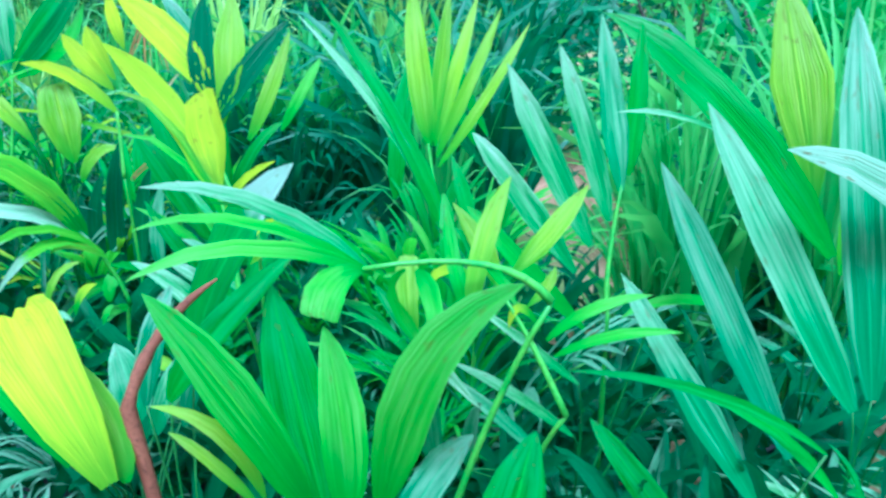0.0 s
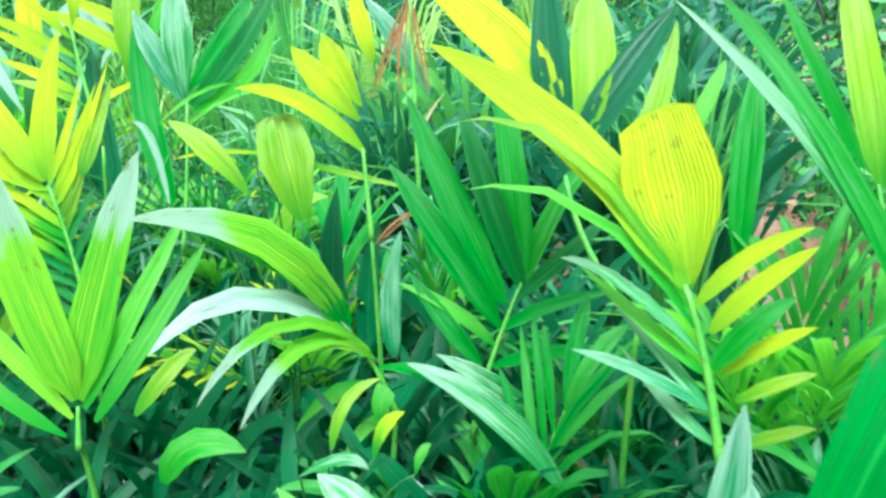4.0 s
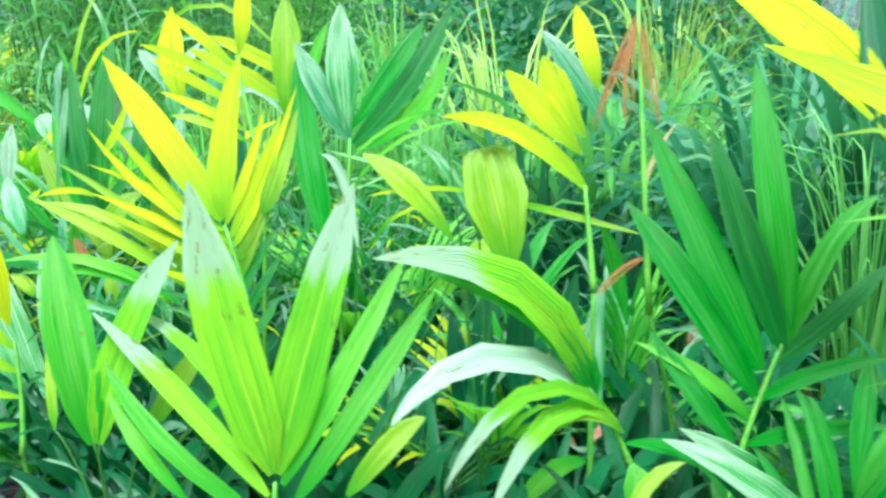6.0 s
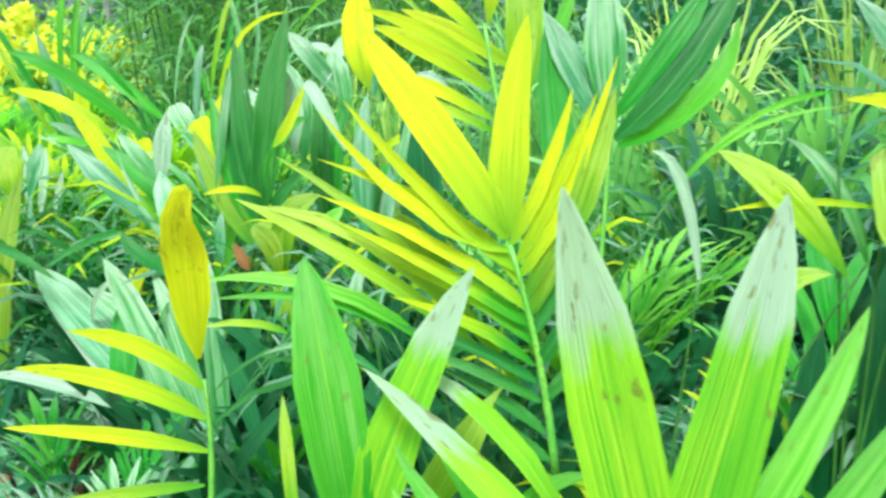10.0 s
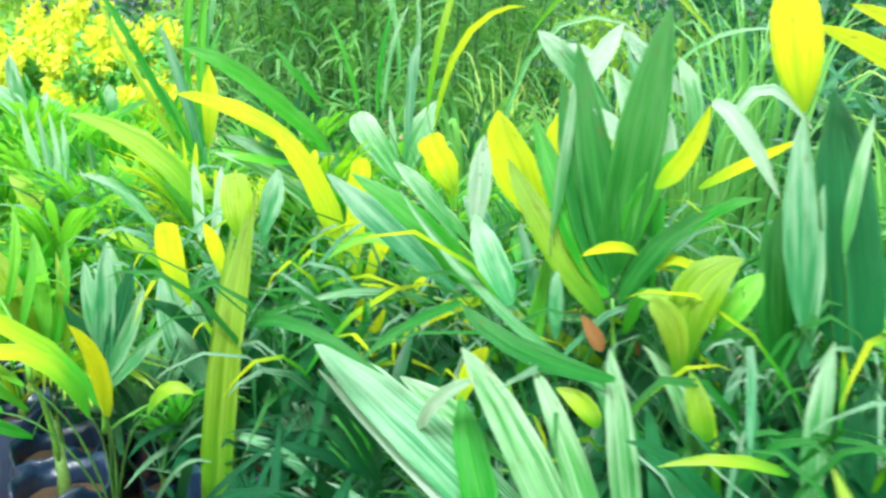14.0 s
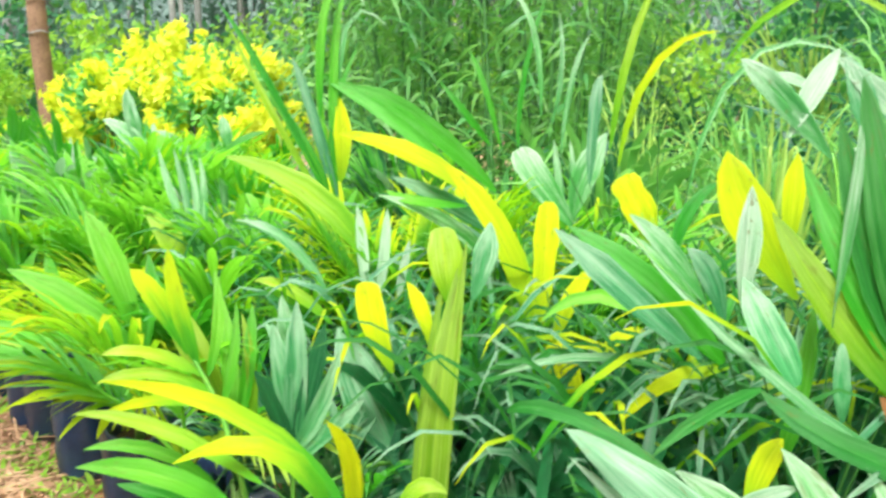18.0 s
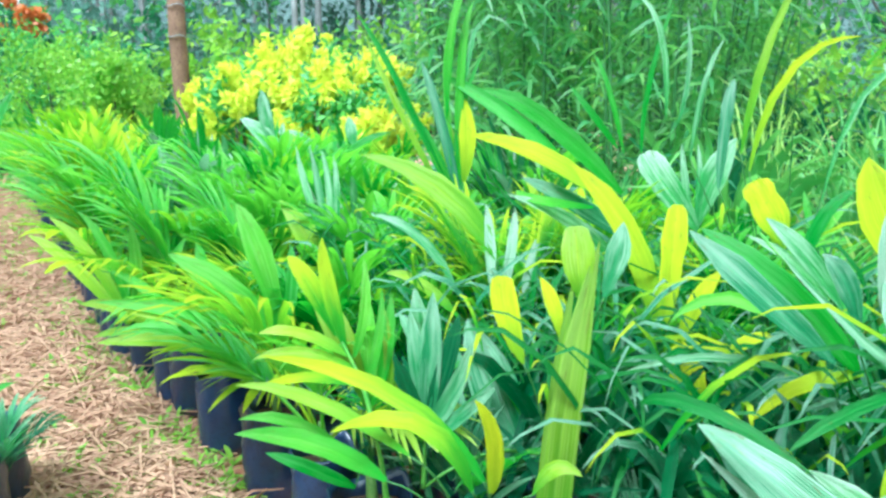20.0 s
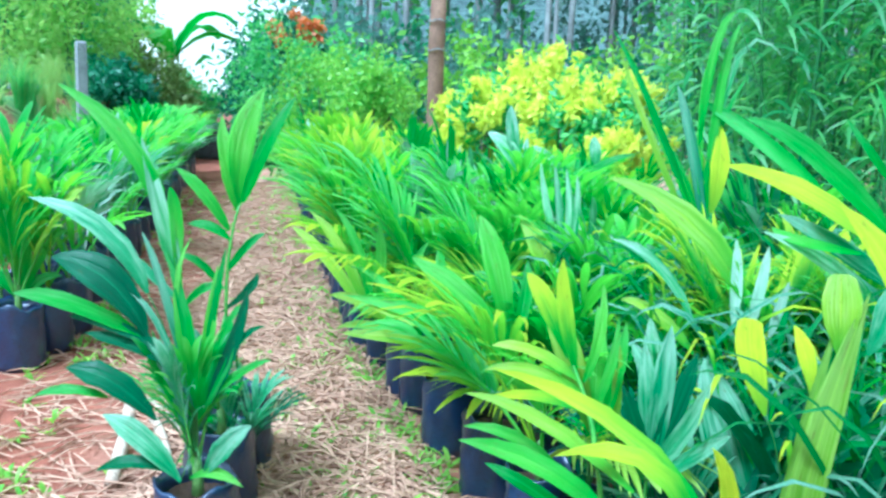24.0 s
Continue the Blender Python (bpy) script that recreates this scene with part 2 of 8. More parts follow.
STEM = plain_material("palm_stem", (0.07, 0.20, 0.03), (0.17, 0.27, 0.06), 14, 0.5, 0.2, 0.003)
RACHIS = plain_material("palm_rachis", (0.07, 0.28, 0.03), (0.16, 0.38, 0.04), 25, 0.45, 0.15, 0.002)
LEAF_STALK = plain_material("leaf_stalk", (0.02, 0.10, 0.015), (0.05, 0.17, 0.025), 25, 0.5, 0.15, 0.002)
BROWN_STALK = plain_material("dry_brown_stalk", (0.13, 0.035, 0.02), (0.27, 0.085, 0.05), 18, 0.8, 0.5, 0.004)
ORANGE_FIBRE = plain_material("orange_fibre", (0.52, 0.16, 0.04), (0.68, 0.30, 0.10), 18, 0.8, 0.4, 0.003)
POLY = plain_material("black_polythene", (0.007, 0.018, 0.050), (0.017, 0.040, 0.095), 9, 0.28, 0.35, 0.006, spec=0.8)
SOIL = plain_material("potting_soil", (0.06, 0.035, 0.02), (0.16, 0.09, 0.05), 22, 0.95, 0.8, 0.02)
STRAW = plain_material("straw", (0.36, 0.20, 0.12), (0.58, 0.37, 0.24), 6, 0.85, 0.3, 0.002)
WOOD = plain_material("grey_wood", (0.36, 0.26, 0.18), (0.55, 0.45, 0.33), 8, 0.85, 0.5, 0.006)
POSTWOOD = plain_material("weathered_post", (0.14, 0.075, 0.045), (0.26, 0.15, 0.09), 6, 0.85, 0.6, 0.01)
CONCRETE = plain_material("concrete", (0.20, 0.21, 0.21), (0.32, 0.33, 0.33), 5, 0.9, 0.4, 0.006)
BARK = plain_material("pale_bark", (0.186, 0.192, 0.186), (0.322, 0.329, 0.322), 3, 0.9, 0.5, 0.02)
DARKBARK = plain_material("dark_bark", (0.05, 0.045, 0.04), (0.13, 0.11, 0.09), 4, 0.9, 0.5, 0.02)
CULM = plain_material("bamboo_culm", (0.03, 0.12, 0.03), (0.08, 0.22, 0.06), 6, 0.5, 0.2, 0.004)
TARP = plain_material("dark_tarpaulin", (0.03, 0.035, 0.04), (0.07, 0.075, 0.08), 3, 0.6, 0.4, 0.02)

FOL_YELLOW = foliage_material("golden_leaves", (0.70, 0.74, 0.04), (0.86, 0.90, 0.09), (0.92, 0.98, 0.08), see=.55, deep=.9)
FOL_LIME = foliage_material("lime_leaves", (0.16, 0.42, 0.04), (0.40, 0.60, 0.06), (0.45, 0.8, 0.06), see=.45)
FOL_GREEN = foliage_material("green_leaves", (0.09, 0.36, 0.09), (0.24, 0.54, 0.14), (0.3, 0.75, 0.12), see=.45)
# dark foliage, lowered to the teal that leaves take in shade
FOL_DARK = foliage_material("dark_leaves", (0.022, 0.14, 0.07), (0.07, 0.25, 0.11), (0.1, 0.36, 0.11), see=.35)
# far tree leaves: distance haze is painted in as pale blue-grey
FOL_GREY = foliage_material("haze_tint_leaves", (0.30, 0.44, 0.42), (0.54, 0.66, 0.62), (0.5, 0.75, 0.6), see=.5)
# woodland bush leaves, greyed to teal in place of distance haze
FOL_HAZE = foliage_material("haze_tint_teal_leaves", (0.07, 0.17, 0.13), (0.22, 0.36, 0.28), (0.25, 0.5, 0.35), see=.4)
FOL_PALE = foliage_material("pale_lime_leaves", (0.26, 0.50, 0.08), (0.54, 0.70, 0.15), (0.58, 0.88, 0.14), see=.5, deep=.8)
FOL_OLIVE = foliage_material("olive_leaves", (0.15, 0.25, 0.05), (0.36, 0.44, 0.12), (0.4, 0.55, 0.1), see=.35)
FOL_ORANGE = foliage_material("orange_leaves", (0.60, 0.16, 0.03), (0.75, 0.30, 0.08), (0.8, 0.3, 0.05))
GRASS = foliage_material("tall_grass", (0.09, 0.34, 0.07), (0.30, 0.59, 0.17), (0.36, 0.8, 0.15), see=.45)
# yellower grass with the look of direct sun put into its colour
GRASS_Y = foliage_material("sun_tint_grass", (0.30, 0.50, 0.08), (0.52, 0.68, 0.18), (0.6, 0.85, 0.18))
BAMBOO = foliage_material("bamboo_leaves", (0.065, 0.27, 0.08), (0.25, 0.50, 0.13), (0.31, 0.68, 0.12), see=.46)


def ground_material():
    """Red earth under straw litter, with green patches far from the path."""
    m, n, l, p = shader("red_earth")
    co = n.new("ShaderNodeTexCoord").outputs["Object"]
    a = noisy(n, l, 1.1, 6.0, co)
    b = noisy(n, l, 14.0, 6.0, co)
    g = noisy(n, l, 60.0, 4.0, co)
    c = mixed(n, l, ramped(n, l, b, 0.3, 0.7), (0.24, 0.07, 0.035), (0.36, 0.13, 0.07))
    c = mixed(n, l, ramped(n, l, g, 0.5, 0.7), c, (0.38, 0.22, 0.13))
    litter = mixed(n, l, ramped(n, l, g, 0.35, 0.65), (0.28, 0.14, 0.085), (0.46, 0.28, 0.18))
    c = mixed(n, l, ramped(n, l, a, 0.40, 0.55), c, litter)
    sep = n.new("ShaderNodeSeparateXYZ")
    l.new(co, sep.inputs[0])
    far = n.new("ShaderNodeMath")
    far.operation = "ABSOLUTE"
    l.new(sep.outputs[0], far.inputs[0])
    green = mixed(n, l, ramped(n, l, b, 0.3, 0.7), (0.04, 0.13, 0.025), (0.13, 0.24, 0.05))
    # bare red earth on the far side of the path
    c = mixed(n, l, ramped(n, l, sep.outputs[0], -0.25, -0.6), c, mixed(n, l, ramped(n, l, b, 0.3, 0.7), (0.17, 0.048, 0.024), (0.28, 0.095, 0.05)))
    patchy = n.new("ShaderNodeMath")
    patchy.operation = "MULTIPLY"
    l.new(ramped(n, l, far.outputs[0], 1.6, 2.1), patchy.inputs[0])
    l.new(ramped(n, l, a, 0.58, 0.40), patchy.inputs[1])
    c = mixed(n, l, patchy.outputs[0], c, green)
    l.new(c, p.inputs["Base Color"])
    p.inputs["Roughness"].default_value = 0.95
    bumped(n, l, p, g, 0.6, 0.012)
    return m


EARTH = ground_material()
BARE_EARTH = plain_material("bare_earth", (0.42, 0.20, 0.12), (0.60, 0.34, 0.23), 5, 0.95, 0.6, 0.02)


# ---- building helpers ----
def mesh_of(name, verts, faces, material, uvs=None, smooth=True):
    me = bpy.data.meshes.new(name)
    me.from_pydata([tuple(v) for v in verts], [], faces)
    if uvs is not None:
        lay = me.uv_layers.new(name="UVMap")
        loops = np.empty(len(me.loops), dtype=np.int32)
        me.loops.foreach_get("vertex_index", loops)
        lay.data.foreach_set("uv", np.asarray(uvs, dtype=np.float32)[loops].ravel())
    if smooth:
        me.polygons.foreach_set("use_smooth", [True] * len(me.polygons))
    me.materials.append(material)
    me.update()
    return me


def part(name, me, parent, label="", m=None):
    ob = new(name, me)
    ob.parent = parent
    if m is not None:
        ob.matrix_basis = m
    if label:
        ob["label"] = label
    return ob


def tube(points, radii, sides=6):
    """Verts and faces of a tapered tube through the points, closed at its ends."""
    pts = [Vector(p) for p in points]
    verts, faces = [], []
    for i, p in enumerate(pts):
        t = (pts[min(i + 1, len(pts) - 1)] - pts[max(i - 1, 0)]).normalized()
        a = t.cross(Vector((0.31, 0.92, 0.22))).normalized()
        b = t.cross(a)
        for k in range(sides):
            w = 2 * math.pi * k / sides
            verts.append(p + (a * math.cos(w) + b * math.sin(w)) * radii[i])
    for i in range(len(pts) - 1):
        for k in range(sides):
            q = (k + 1) % sides
            faces.append((i * sides + k, i * sides + q, (i + 1) * sides + q, (i + 1) * sides + k))
    faces.append(tuple(range(sides))[::-1])
    faces.append(tuple(range((len(pts) - 1) * sides, len(pts) * sides)))
    return verts, faces


def bend(a, b, c, count):
    """Points on a curve from a to c that passes through b half way."""
    a, b, c = Vector(a), Vector(b), Vector(c)
    h = b * 2 - (a + c) / 2
    return [(a * (1 - s) + h * s) * (1 - s) + (h * (1 - s) + c * s) * s for s in [i / (count - 1) for i in range(count)]]


def joined(pieces):
    verts, faces, uvs, base = [], [], [], 0
    for piece in pieces:
        v, f = piece[0], piece[1]
        verts += v
        faces += [tuple(i + base for i in q) for q in f]
        uvs += piece[2] if len(piece) > 2 else [(0.5, 0.5)] * len(v)
        base += len(v)
    return verts, faces, uvs


PROFILE = {
    "slim": ((0, .3), (.12, .8), (.35, 1), (.65, .85), (.88, .4), (1, .02)),
    "lance": ((0, .22), (.07, .52), (.16, .80), (.33, 1), (.55, .98), (.74, .80), (.88, .48), (.96, .20), (1, .02)),
    "broad": ((0, .10), (.1, .38), (.24, .68), (.4, .93), (.56, 1), (.71, .88), (.85, .58), (.94, .28), (1, .03)),
    "blunt": ((0, .12), (.08, .35), (.2, .62), (.38, .88), (.55, 1), (.7, 1), (.84, .96), (.95, .80), (1, .38)),
    "cut": ((0, .22), (.12, .45), (.3, .72), (.5, .9), (.7, 1), (.88, 1), (.95, .96), (.985, .9), (1, .72)),
    "grass": ((0, .55), (.1, .8), (.25, 1), (.45, .95), (.65, .75), (.82, .45), (1, .02)),
}


def blade(a, b, c, width, facing, shape="lance", fold=0.22, pleats=0, arch=0.05, twist=0.0, across=4):
    """A leaflet from a over b to c, its face turned towards facing; fold: depth of its valley, pleats: number of ribs."""
    prof = PROFILE[shape]
    av, cv = Vector(a), Vector(c)
    long = (cv - av).length
    f0 = Vector(facing).normalized()
    verts, uvs, faces = [], [], []
    bv = Vector(b)
    h = bv * 2 - (av + cv) / 2
    for s, w in prof:
        p = (av * (1 - s) + h * s) * (1 - s) + (h * (1 - s) + cv * s) * s
        t = ((h - av) * (1 - s) + (cv - h) * s).normalized()
        side = t.cross(f0)
        side = side.normalized() if side.length > 1e-4 else t.orthogonal().normalized()
        nrm = side.cross(t).normalized()
        if twist:
            q = Matrix.Rotation(twist * s, 3, t)
            side, nrm = q @ side, q @ nrm
        p = p + nrm * (arch * long * 4 * s * (1 - s)) + nrm * (.05 * width * noise.noise(p * 23.0))
        w = w * (1 + .16 * noise.noise(p * 31.0) + .10 * noise.noise(p * 90.0))
        for k in range(across + 1):
            u = k / across * 2 - 1
            z = abs(u) * fold * width * 0.5 * w
            if pleats and 0 < k < across:
                z += (0.09 * width if k % 2 else -0.04 * width) * w
            verts.append(p + side * (u * width * 0.5 * w) + nrm * z)
            uvs.append((k / across, s))
    m = across + 1
    for i in range(len(prof) - 1):
        for k in range(across):
            faces.append((i * m + k, i * m + k + 1, (i + 1) * m + k + 1, (i + 1) * m + k))
    return verts, faces, uvs


# ---- ground ----
def bank(x, y):
    k = min(1.0, max(0.0, (-1.62 - x) / 1.0))
    return 1.0 * k * k * (3 - 2 * k) * min(1.0, max(0.0, (y + 2) / 5))


def ground_height(x, y):
    z = 0.035 * noise.noise((x * 1.3, y * 1.3, 0)) + 0.012 * noise.noise((x * 6, y * 6, 3))
    return z * (1.0 if abs(x) < 9 and -8 < y < 25 else 0.0) - 0.02 + bank(x, y)


xs = [-400, -150, -60, -25, -12] + [-8 + 0.16 * i for i in range(101)] + [12, 25, 60, 150, 400]
ys = [-400, -150, -60, -20, -10] + [-6 + 0.2 * i for i in range(131)] + [25, 32, 45, 80, 160, 400]
gv = [(x, y, ground_height(x, y)) for y in ys for x in xs]
gf = [(j * len(xs) + i, j * len(xs) + i + 1, (j + 1) * len(xs) + i + 1, (j + 1) * len(xs) + i) for j in range(len(ys) - 1) for i in range(len(xs) - 1)]
tagged(new("ground", mesh_of("ground", gv, gf, EARTH)), "red earth path and beds with straw litter", "ground", kind="structure")


def leaf_cloud(count, size, centre, radii, rng, clumps=0, stretch=2.2, droop=0.3, hollow=0.55):
    """Many small pointed leaves in an uneven ellipsoid, gathered in clumps."""
    if clumps:
        d = rng.normal(size=(clumps, 3))
        d /= np.linalg.norm(d, axis=1)[:, None]
        hub = d * rng.uniform(hollow, 1.12, (clumps, 1))
        pick = rng.integers(0, clumps, count)
        p = hub[pick] + rng.normal(size=(count, 3)) * np.array([0.13, 0.13, 0.17])
    else:
        d = rng.normal(size=(count, 3))
        d /= np.linalg.norm(d, axis=1)[:, None]
        p = d * rng.uniform(hollow, 1.0, (count, 1))
    p = p * np.array(radii) + np.array(centre)
    ax = rng.normal(size=(count, 3)) + np.array([0, 0, -droop])
    ax /= np.linalg.norm(ax, axis=1)[:, None]
    sd = np.cross(ax, rng.normal(size=(count, 3)))
    sd /= np.linalg.norm(sd, axis=1)[:, None]
    s = size * rng.uniform(0.6, 1.3, (count, 1))
    quad = np.stack([p - ax * s * 0.5, p + sd * s * 0.5 / stretch, p + ax * s * 0.5, p - sd * s * 0.5 / stretch], 1)
    verts = quad.reshape(-1, 3).tolist()
    faces = [(4 * i, 4 * i + 1, 4 * i + 2, 4 * i + 3) for i in range(count)]
    return verts, faces


def shrub(name, x, y, wide, high, material, count, size, label, category="shrub", seed=1, group="", clumps=26, stems=7, low=0.1, stretch=2.2, droop=0.3):
    rng = np.random.default_rng(seed)
    z0 = ground_height(x, y)
    thing = tagged(new(name), label, category, group)
    thing.location = (x, y, z0)
    for i in range(stems):
        w = 2 * math.pi * i / stems + rng.uniform(-.3, .3)
        r = wide * rng.uniform(.25, .6)
        v, f = tube(bend((0, 0, -.05), (r * .35 * math.cos(w), r * .35 * math.sin(w), high * .4), (r * math.cos(w), r * math.sin(w), high * rng.uniform(.6, .9)), 5), [.018, .015, .012, .009, .005], 5)
        part("stem", mesh_of("stem", v, f, DARKBARK), thing)
    mid = (low + 1) / 2 * high
    v, f = leaf_cloud(count, size, (0, 0, mid), (wide, wide, high - mid), rng, clumps, stretch, droop)
    part("crown", mesh_of("crown", v, f, material, smooth=False), thing)
    return thing


def tree(name, high, wide, trunk_r, bark, material, count, size, label, seed, bare=0.45, group="trees of the wood behind", limbs=9):
    rng = np.random.default_rng(seed)
    thing = tagged(new(name), label, "tree", group)
    lean = rng.uniform(-.3, .3, 2)
    pts = [(lean[0] * s * s + .08 * math.sin(5 * s), lean[1] * s * s, high * .92 * s - .1) for s in [i / 7 for i in range(8)]]
    v, f = tube(pts, [trunk_r * (1 - .8 * i / 7) for i in range(8)], 8)
    part("trunk", mesh_of("trunk", v, f, bark), thing)
    pieces = []
    for i in range(limbs):
        s = bare + (1 - bare) * (i + .5) / limbs
        k = min(7, int(s * 7))
        w = i * 2.4 + rng.uniform(-.4, .4)
        r = wide * (1.1 - .6 * s)
        a = Vector(pts[k])
        e = a + Vector((r * math.cos(w), r * math.sin(w), high * .13))
        pieces.append(tube(bend(a, (a + e) / 2 + Vector((0, 0, -.04 * high)), e, 5), [trunk_r * q for q in (.4, .3, .22, .14, .06)], 5))
    v, f, _ = joined(pieces)
    part("branchwork", mesh_of("branchwork", v, f, bark), thing)
    v, f = leaf_cloud(count, size, (lean[0], lean[1], high * (bare + 1) / 2), (wide, wide, high * (1 - bare) / 2 + .3), rng, 40, 1.8)
    part("crown", mesh_of("crown", v, f, material, smooth=False), thing)
    return thing


# ---- wooded hillside far behind, open above the path's end ----
def hillside(name, w0, w1, dist, high, seed):
    """A bumpy wooded slope round the place, from bearing w0 to w1."""
    nu, nv = 90, 14
    vs, fs = [], []
    for j in range(nv + 1):
        for i in range(nu + 1):
            w = radians(w0 + (w1 - w0) * i / nu)
            q = j / nv
            d = dist + 22 * q + 2.2 * noise.noise((i * .9, j * 1.1, seed))
            end = min(1.0, 40 * i / nu, 40 * (nu - i) / nu)
            z = high * q * (.75 + .25 * noise.noise((i * .13, 0, seed))) * (.35 + .65 * end) + 1.1 * noise.noise((i * 1.1, j * 1.3, seed + 5))
            vs.append((d * math.sin(w), d * math.cos(w), z - .6))
    for j in range(nv):
        for i in range(nu):
            a = j * (nu + 1) + i
            fs.append((a, a + 1, a + nu + 2, a + nu + 1))
    tagged(new(name, mesh_of(name, vs, fs, WOODED)), "wooded hillside behind the nursery, haze in its colour", "hillside", kind="structure")


# slope colour holds the grey-teal of distance haze
WOODED = plain_material("haze_tint_wooded_slope", (0.035, 0.065, 0.06), (0.11, 0.17, 0.15), .5, 1.0, 1.0, .6, fine=2.2)
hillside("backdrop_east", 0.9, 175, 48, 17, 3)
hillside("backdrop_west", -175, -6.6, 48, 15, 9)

# ---- far wood behind the nursery ----
rw = random.Random(5)
# FOL_GREY crowns carry the distance haze in their colour
kinds = [
    tree("forest_tree", 13, 2.4, .10, BARK, FOL_GREY, 1500, .42, "tall pale-trunked tree with haze-tinted leaves", 11, .52),
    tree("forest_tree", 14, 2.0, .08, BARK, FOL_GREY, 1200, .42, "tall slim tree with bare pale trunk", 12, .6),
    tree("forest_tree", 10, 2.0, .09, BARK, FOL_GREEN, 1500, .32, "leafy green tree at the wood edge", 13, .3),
    tree("forest_tree", 12, 2.2, .07, BARK, FOL_GREY, 700, .36, "thin half-bare tree with haze-grey leaves", 14, .5),
]
spots = []
for i in range(100):
    w = radians(-42 + 118 * (i % 50) / 49 + rw.uniform(-1.5, 1.5))
    if -11.5 < math.degrees(w) < 3:
        continue
    d = (24 if i < 50 else 33) + rw.uniform(-2.5, 3)
    spots.append((d * math.sin(w), d * math.cos(w)))
for i, (x, y) in enumerate(spots):
    src = kinds[rw.choice((0, 1, 1, 3, 3, 2))]
    m = pose(x, y, -.05, 0, 0, rw.uniform(0, 360)) @ Matrix.Scale(rw.uniform(.85, 1.25), 4)
    if i < 4:
        src = kinds[i]
        src.matrix_basis = m
    else:
        copy_thing(src, m)
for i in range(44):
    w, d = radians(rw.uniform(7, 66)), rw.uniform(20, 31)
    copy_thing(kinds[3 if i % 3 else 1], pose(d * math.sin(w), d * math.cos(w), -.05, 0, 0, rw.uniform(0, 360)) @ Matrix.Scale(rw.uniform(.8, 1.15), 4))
# undergrowth in front of the wood
for i in range(26):
    w = radians(-38 + 112 * i / 25 + rw.uniform(-2, 2))
    if -12 < math.degrees(w) < 3:
        continue
    d = rw.uniform(15.5, 19)
    shrub("undergrowth_bush", d * math.sin(w), d * math.cos(w), rw.uniform(1.3, 2.0), rw.uniform(1.6, 3.0), rw.choice((FOL_LIME, FOL_GREEN, FOL_LIME, FOL_DARK)), 900, .22, "dense green bush at the foot of the wood", "bush", 40 + i, "undergrowth", 30, 3)

# bushes between the trunks of the wood, distance haze painted into their leaves
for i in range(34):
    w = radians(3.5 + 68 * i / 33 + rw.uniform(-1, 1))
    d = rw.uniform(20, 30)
    shrub("woodland_bush", d * math.sin(w), d * math.cos(w), rw.uniform(1.3, 2.2), rw.uniform(2.2, 4.4), FOL_HAZE, 1100, .24, "bush with haze-tinted blue-green leaves among the trees", "bush", 300 + i, "bushes of the wood", 34, 3, .02)

# ---- golden shrubs and the planting round the post ----
for i, (x, y, wide, high) in enumerate(((1.95, 6.6, .42, 1.20), (2.3, 6.5, .42, 1.42), (2.68, 6.2, .42, 1.34), (2.35, 5.9, .40, 1.12), (2.9, 6.6, .45, 1.38), (2.05, 7.2, .48, 1.30), (2.7, 7.2, .48, 1.46))):
    gs = shrub("golden_shrub", x, y, wide, high, FOL_GREEN, 1500, .09, "golden-yellow tufted shrub with green inner leaves", "shrub", 70 + i, "golden shrubs", 20, 4, .15, 2.4, 0)
    nr = np.random.default_rng(170 + i)
    tufts = []
    for k in range(19):
        w, up = nr.uniform(0, 6.283), nr.uniform(.02, 1)
        r = wide * 1.05 * math.sqrt(max(.05, 1 - up * up * .75))
        tufts.append(leaf_cloud(170, .095, (r * math.cos(w), r * math.sin(w), high * (.42 + .58 * up)), (.17, .17, .19), nr, 5, 2.6, -.9, .3))
    v, f, uv = joined(tufts)
    part("crown", mesh_of("crown", v, f, FOL_YELLOW, smooth=False), gs, "bright lemon-yellow leaf tufts")
for i, (x, y, wide, high) in enumerate(((.75, 10.2, .75, 1.75), (1.25, 9.3, .55, 1.5), (.45, 11.0, .8, 2.0), (1.35, 10.6, .6, 1.65))):
    shrub("light_green_shrub", x, y, wide, high, FOL_LIME if i in (0, 1) else FOL_GREEN, 5200, .075, "rounded light-green garden shrub", "shrub", 90 + i, "light-green shrubs", 44, 4)
for i, (x, y, wide, high) in enumerate(((.05, 13.4, .55, 2.0), (.45, 13.9, .7, 2.35), (.1, 14.8, .7, 2.5))):
    shrub("dark_hedge", x, y, wide, high, FOL_DARK, 2600, .13, "dark green clipped hedge shrub by the path", "hedge", 110 + i, "dark hedge", 34, 6)
shrub("orange_flower_bush", .55, 13.5, .38, 2.42, FOL_ORANGE, 900, .12, "bush crowned with orange-red blossom", "bush", 120, "", 14, 5, .78)

post = tagged(new("wooden_post"), "rough brown wooden post with wire ties", "post")
post.location = (1.71, 8.05, 0)
v, f = tube([(0, 0, -.1), (.01, 0, .8), (0, .01, 1.6), (.015, 0, 2.6)], [.085, .08, .082, .075], 10)
part("pole", mesh_of("pole", v, f, POSTWOOD), post)
for z in (1.62, 1.9):
    v, f = tube([(.088 * math.cos(a), .088 * math.sin(a), z + .01 * math.sin(3 * a)) for a in [i * math.pi / 8 for i in range(17)]], [.006] * 17, 5)
    part("wire_tie", mesh_of("wire_tie", v, f, CONCRETE), post)
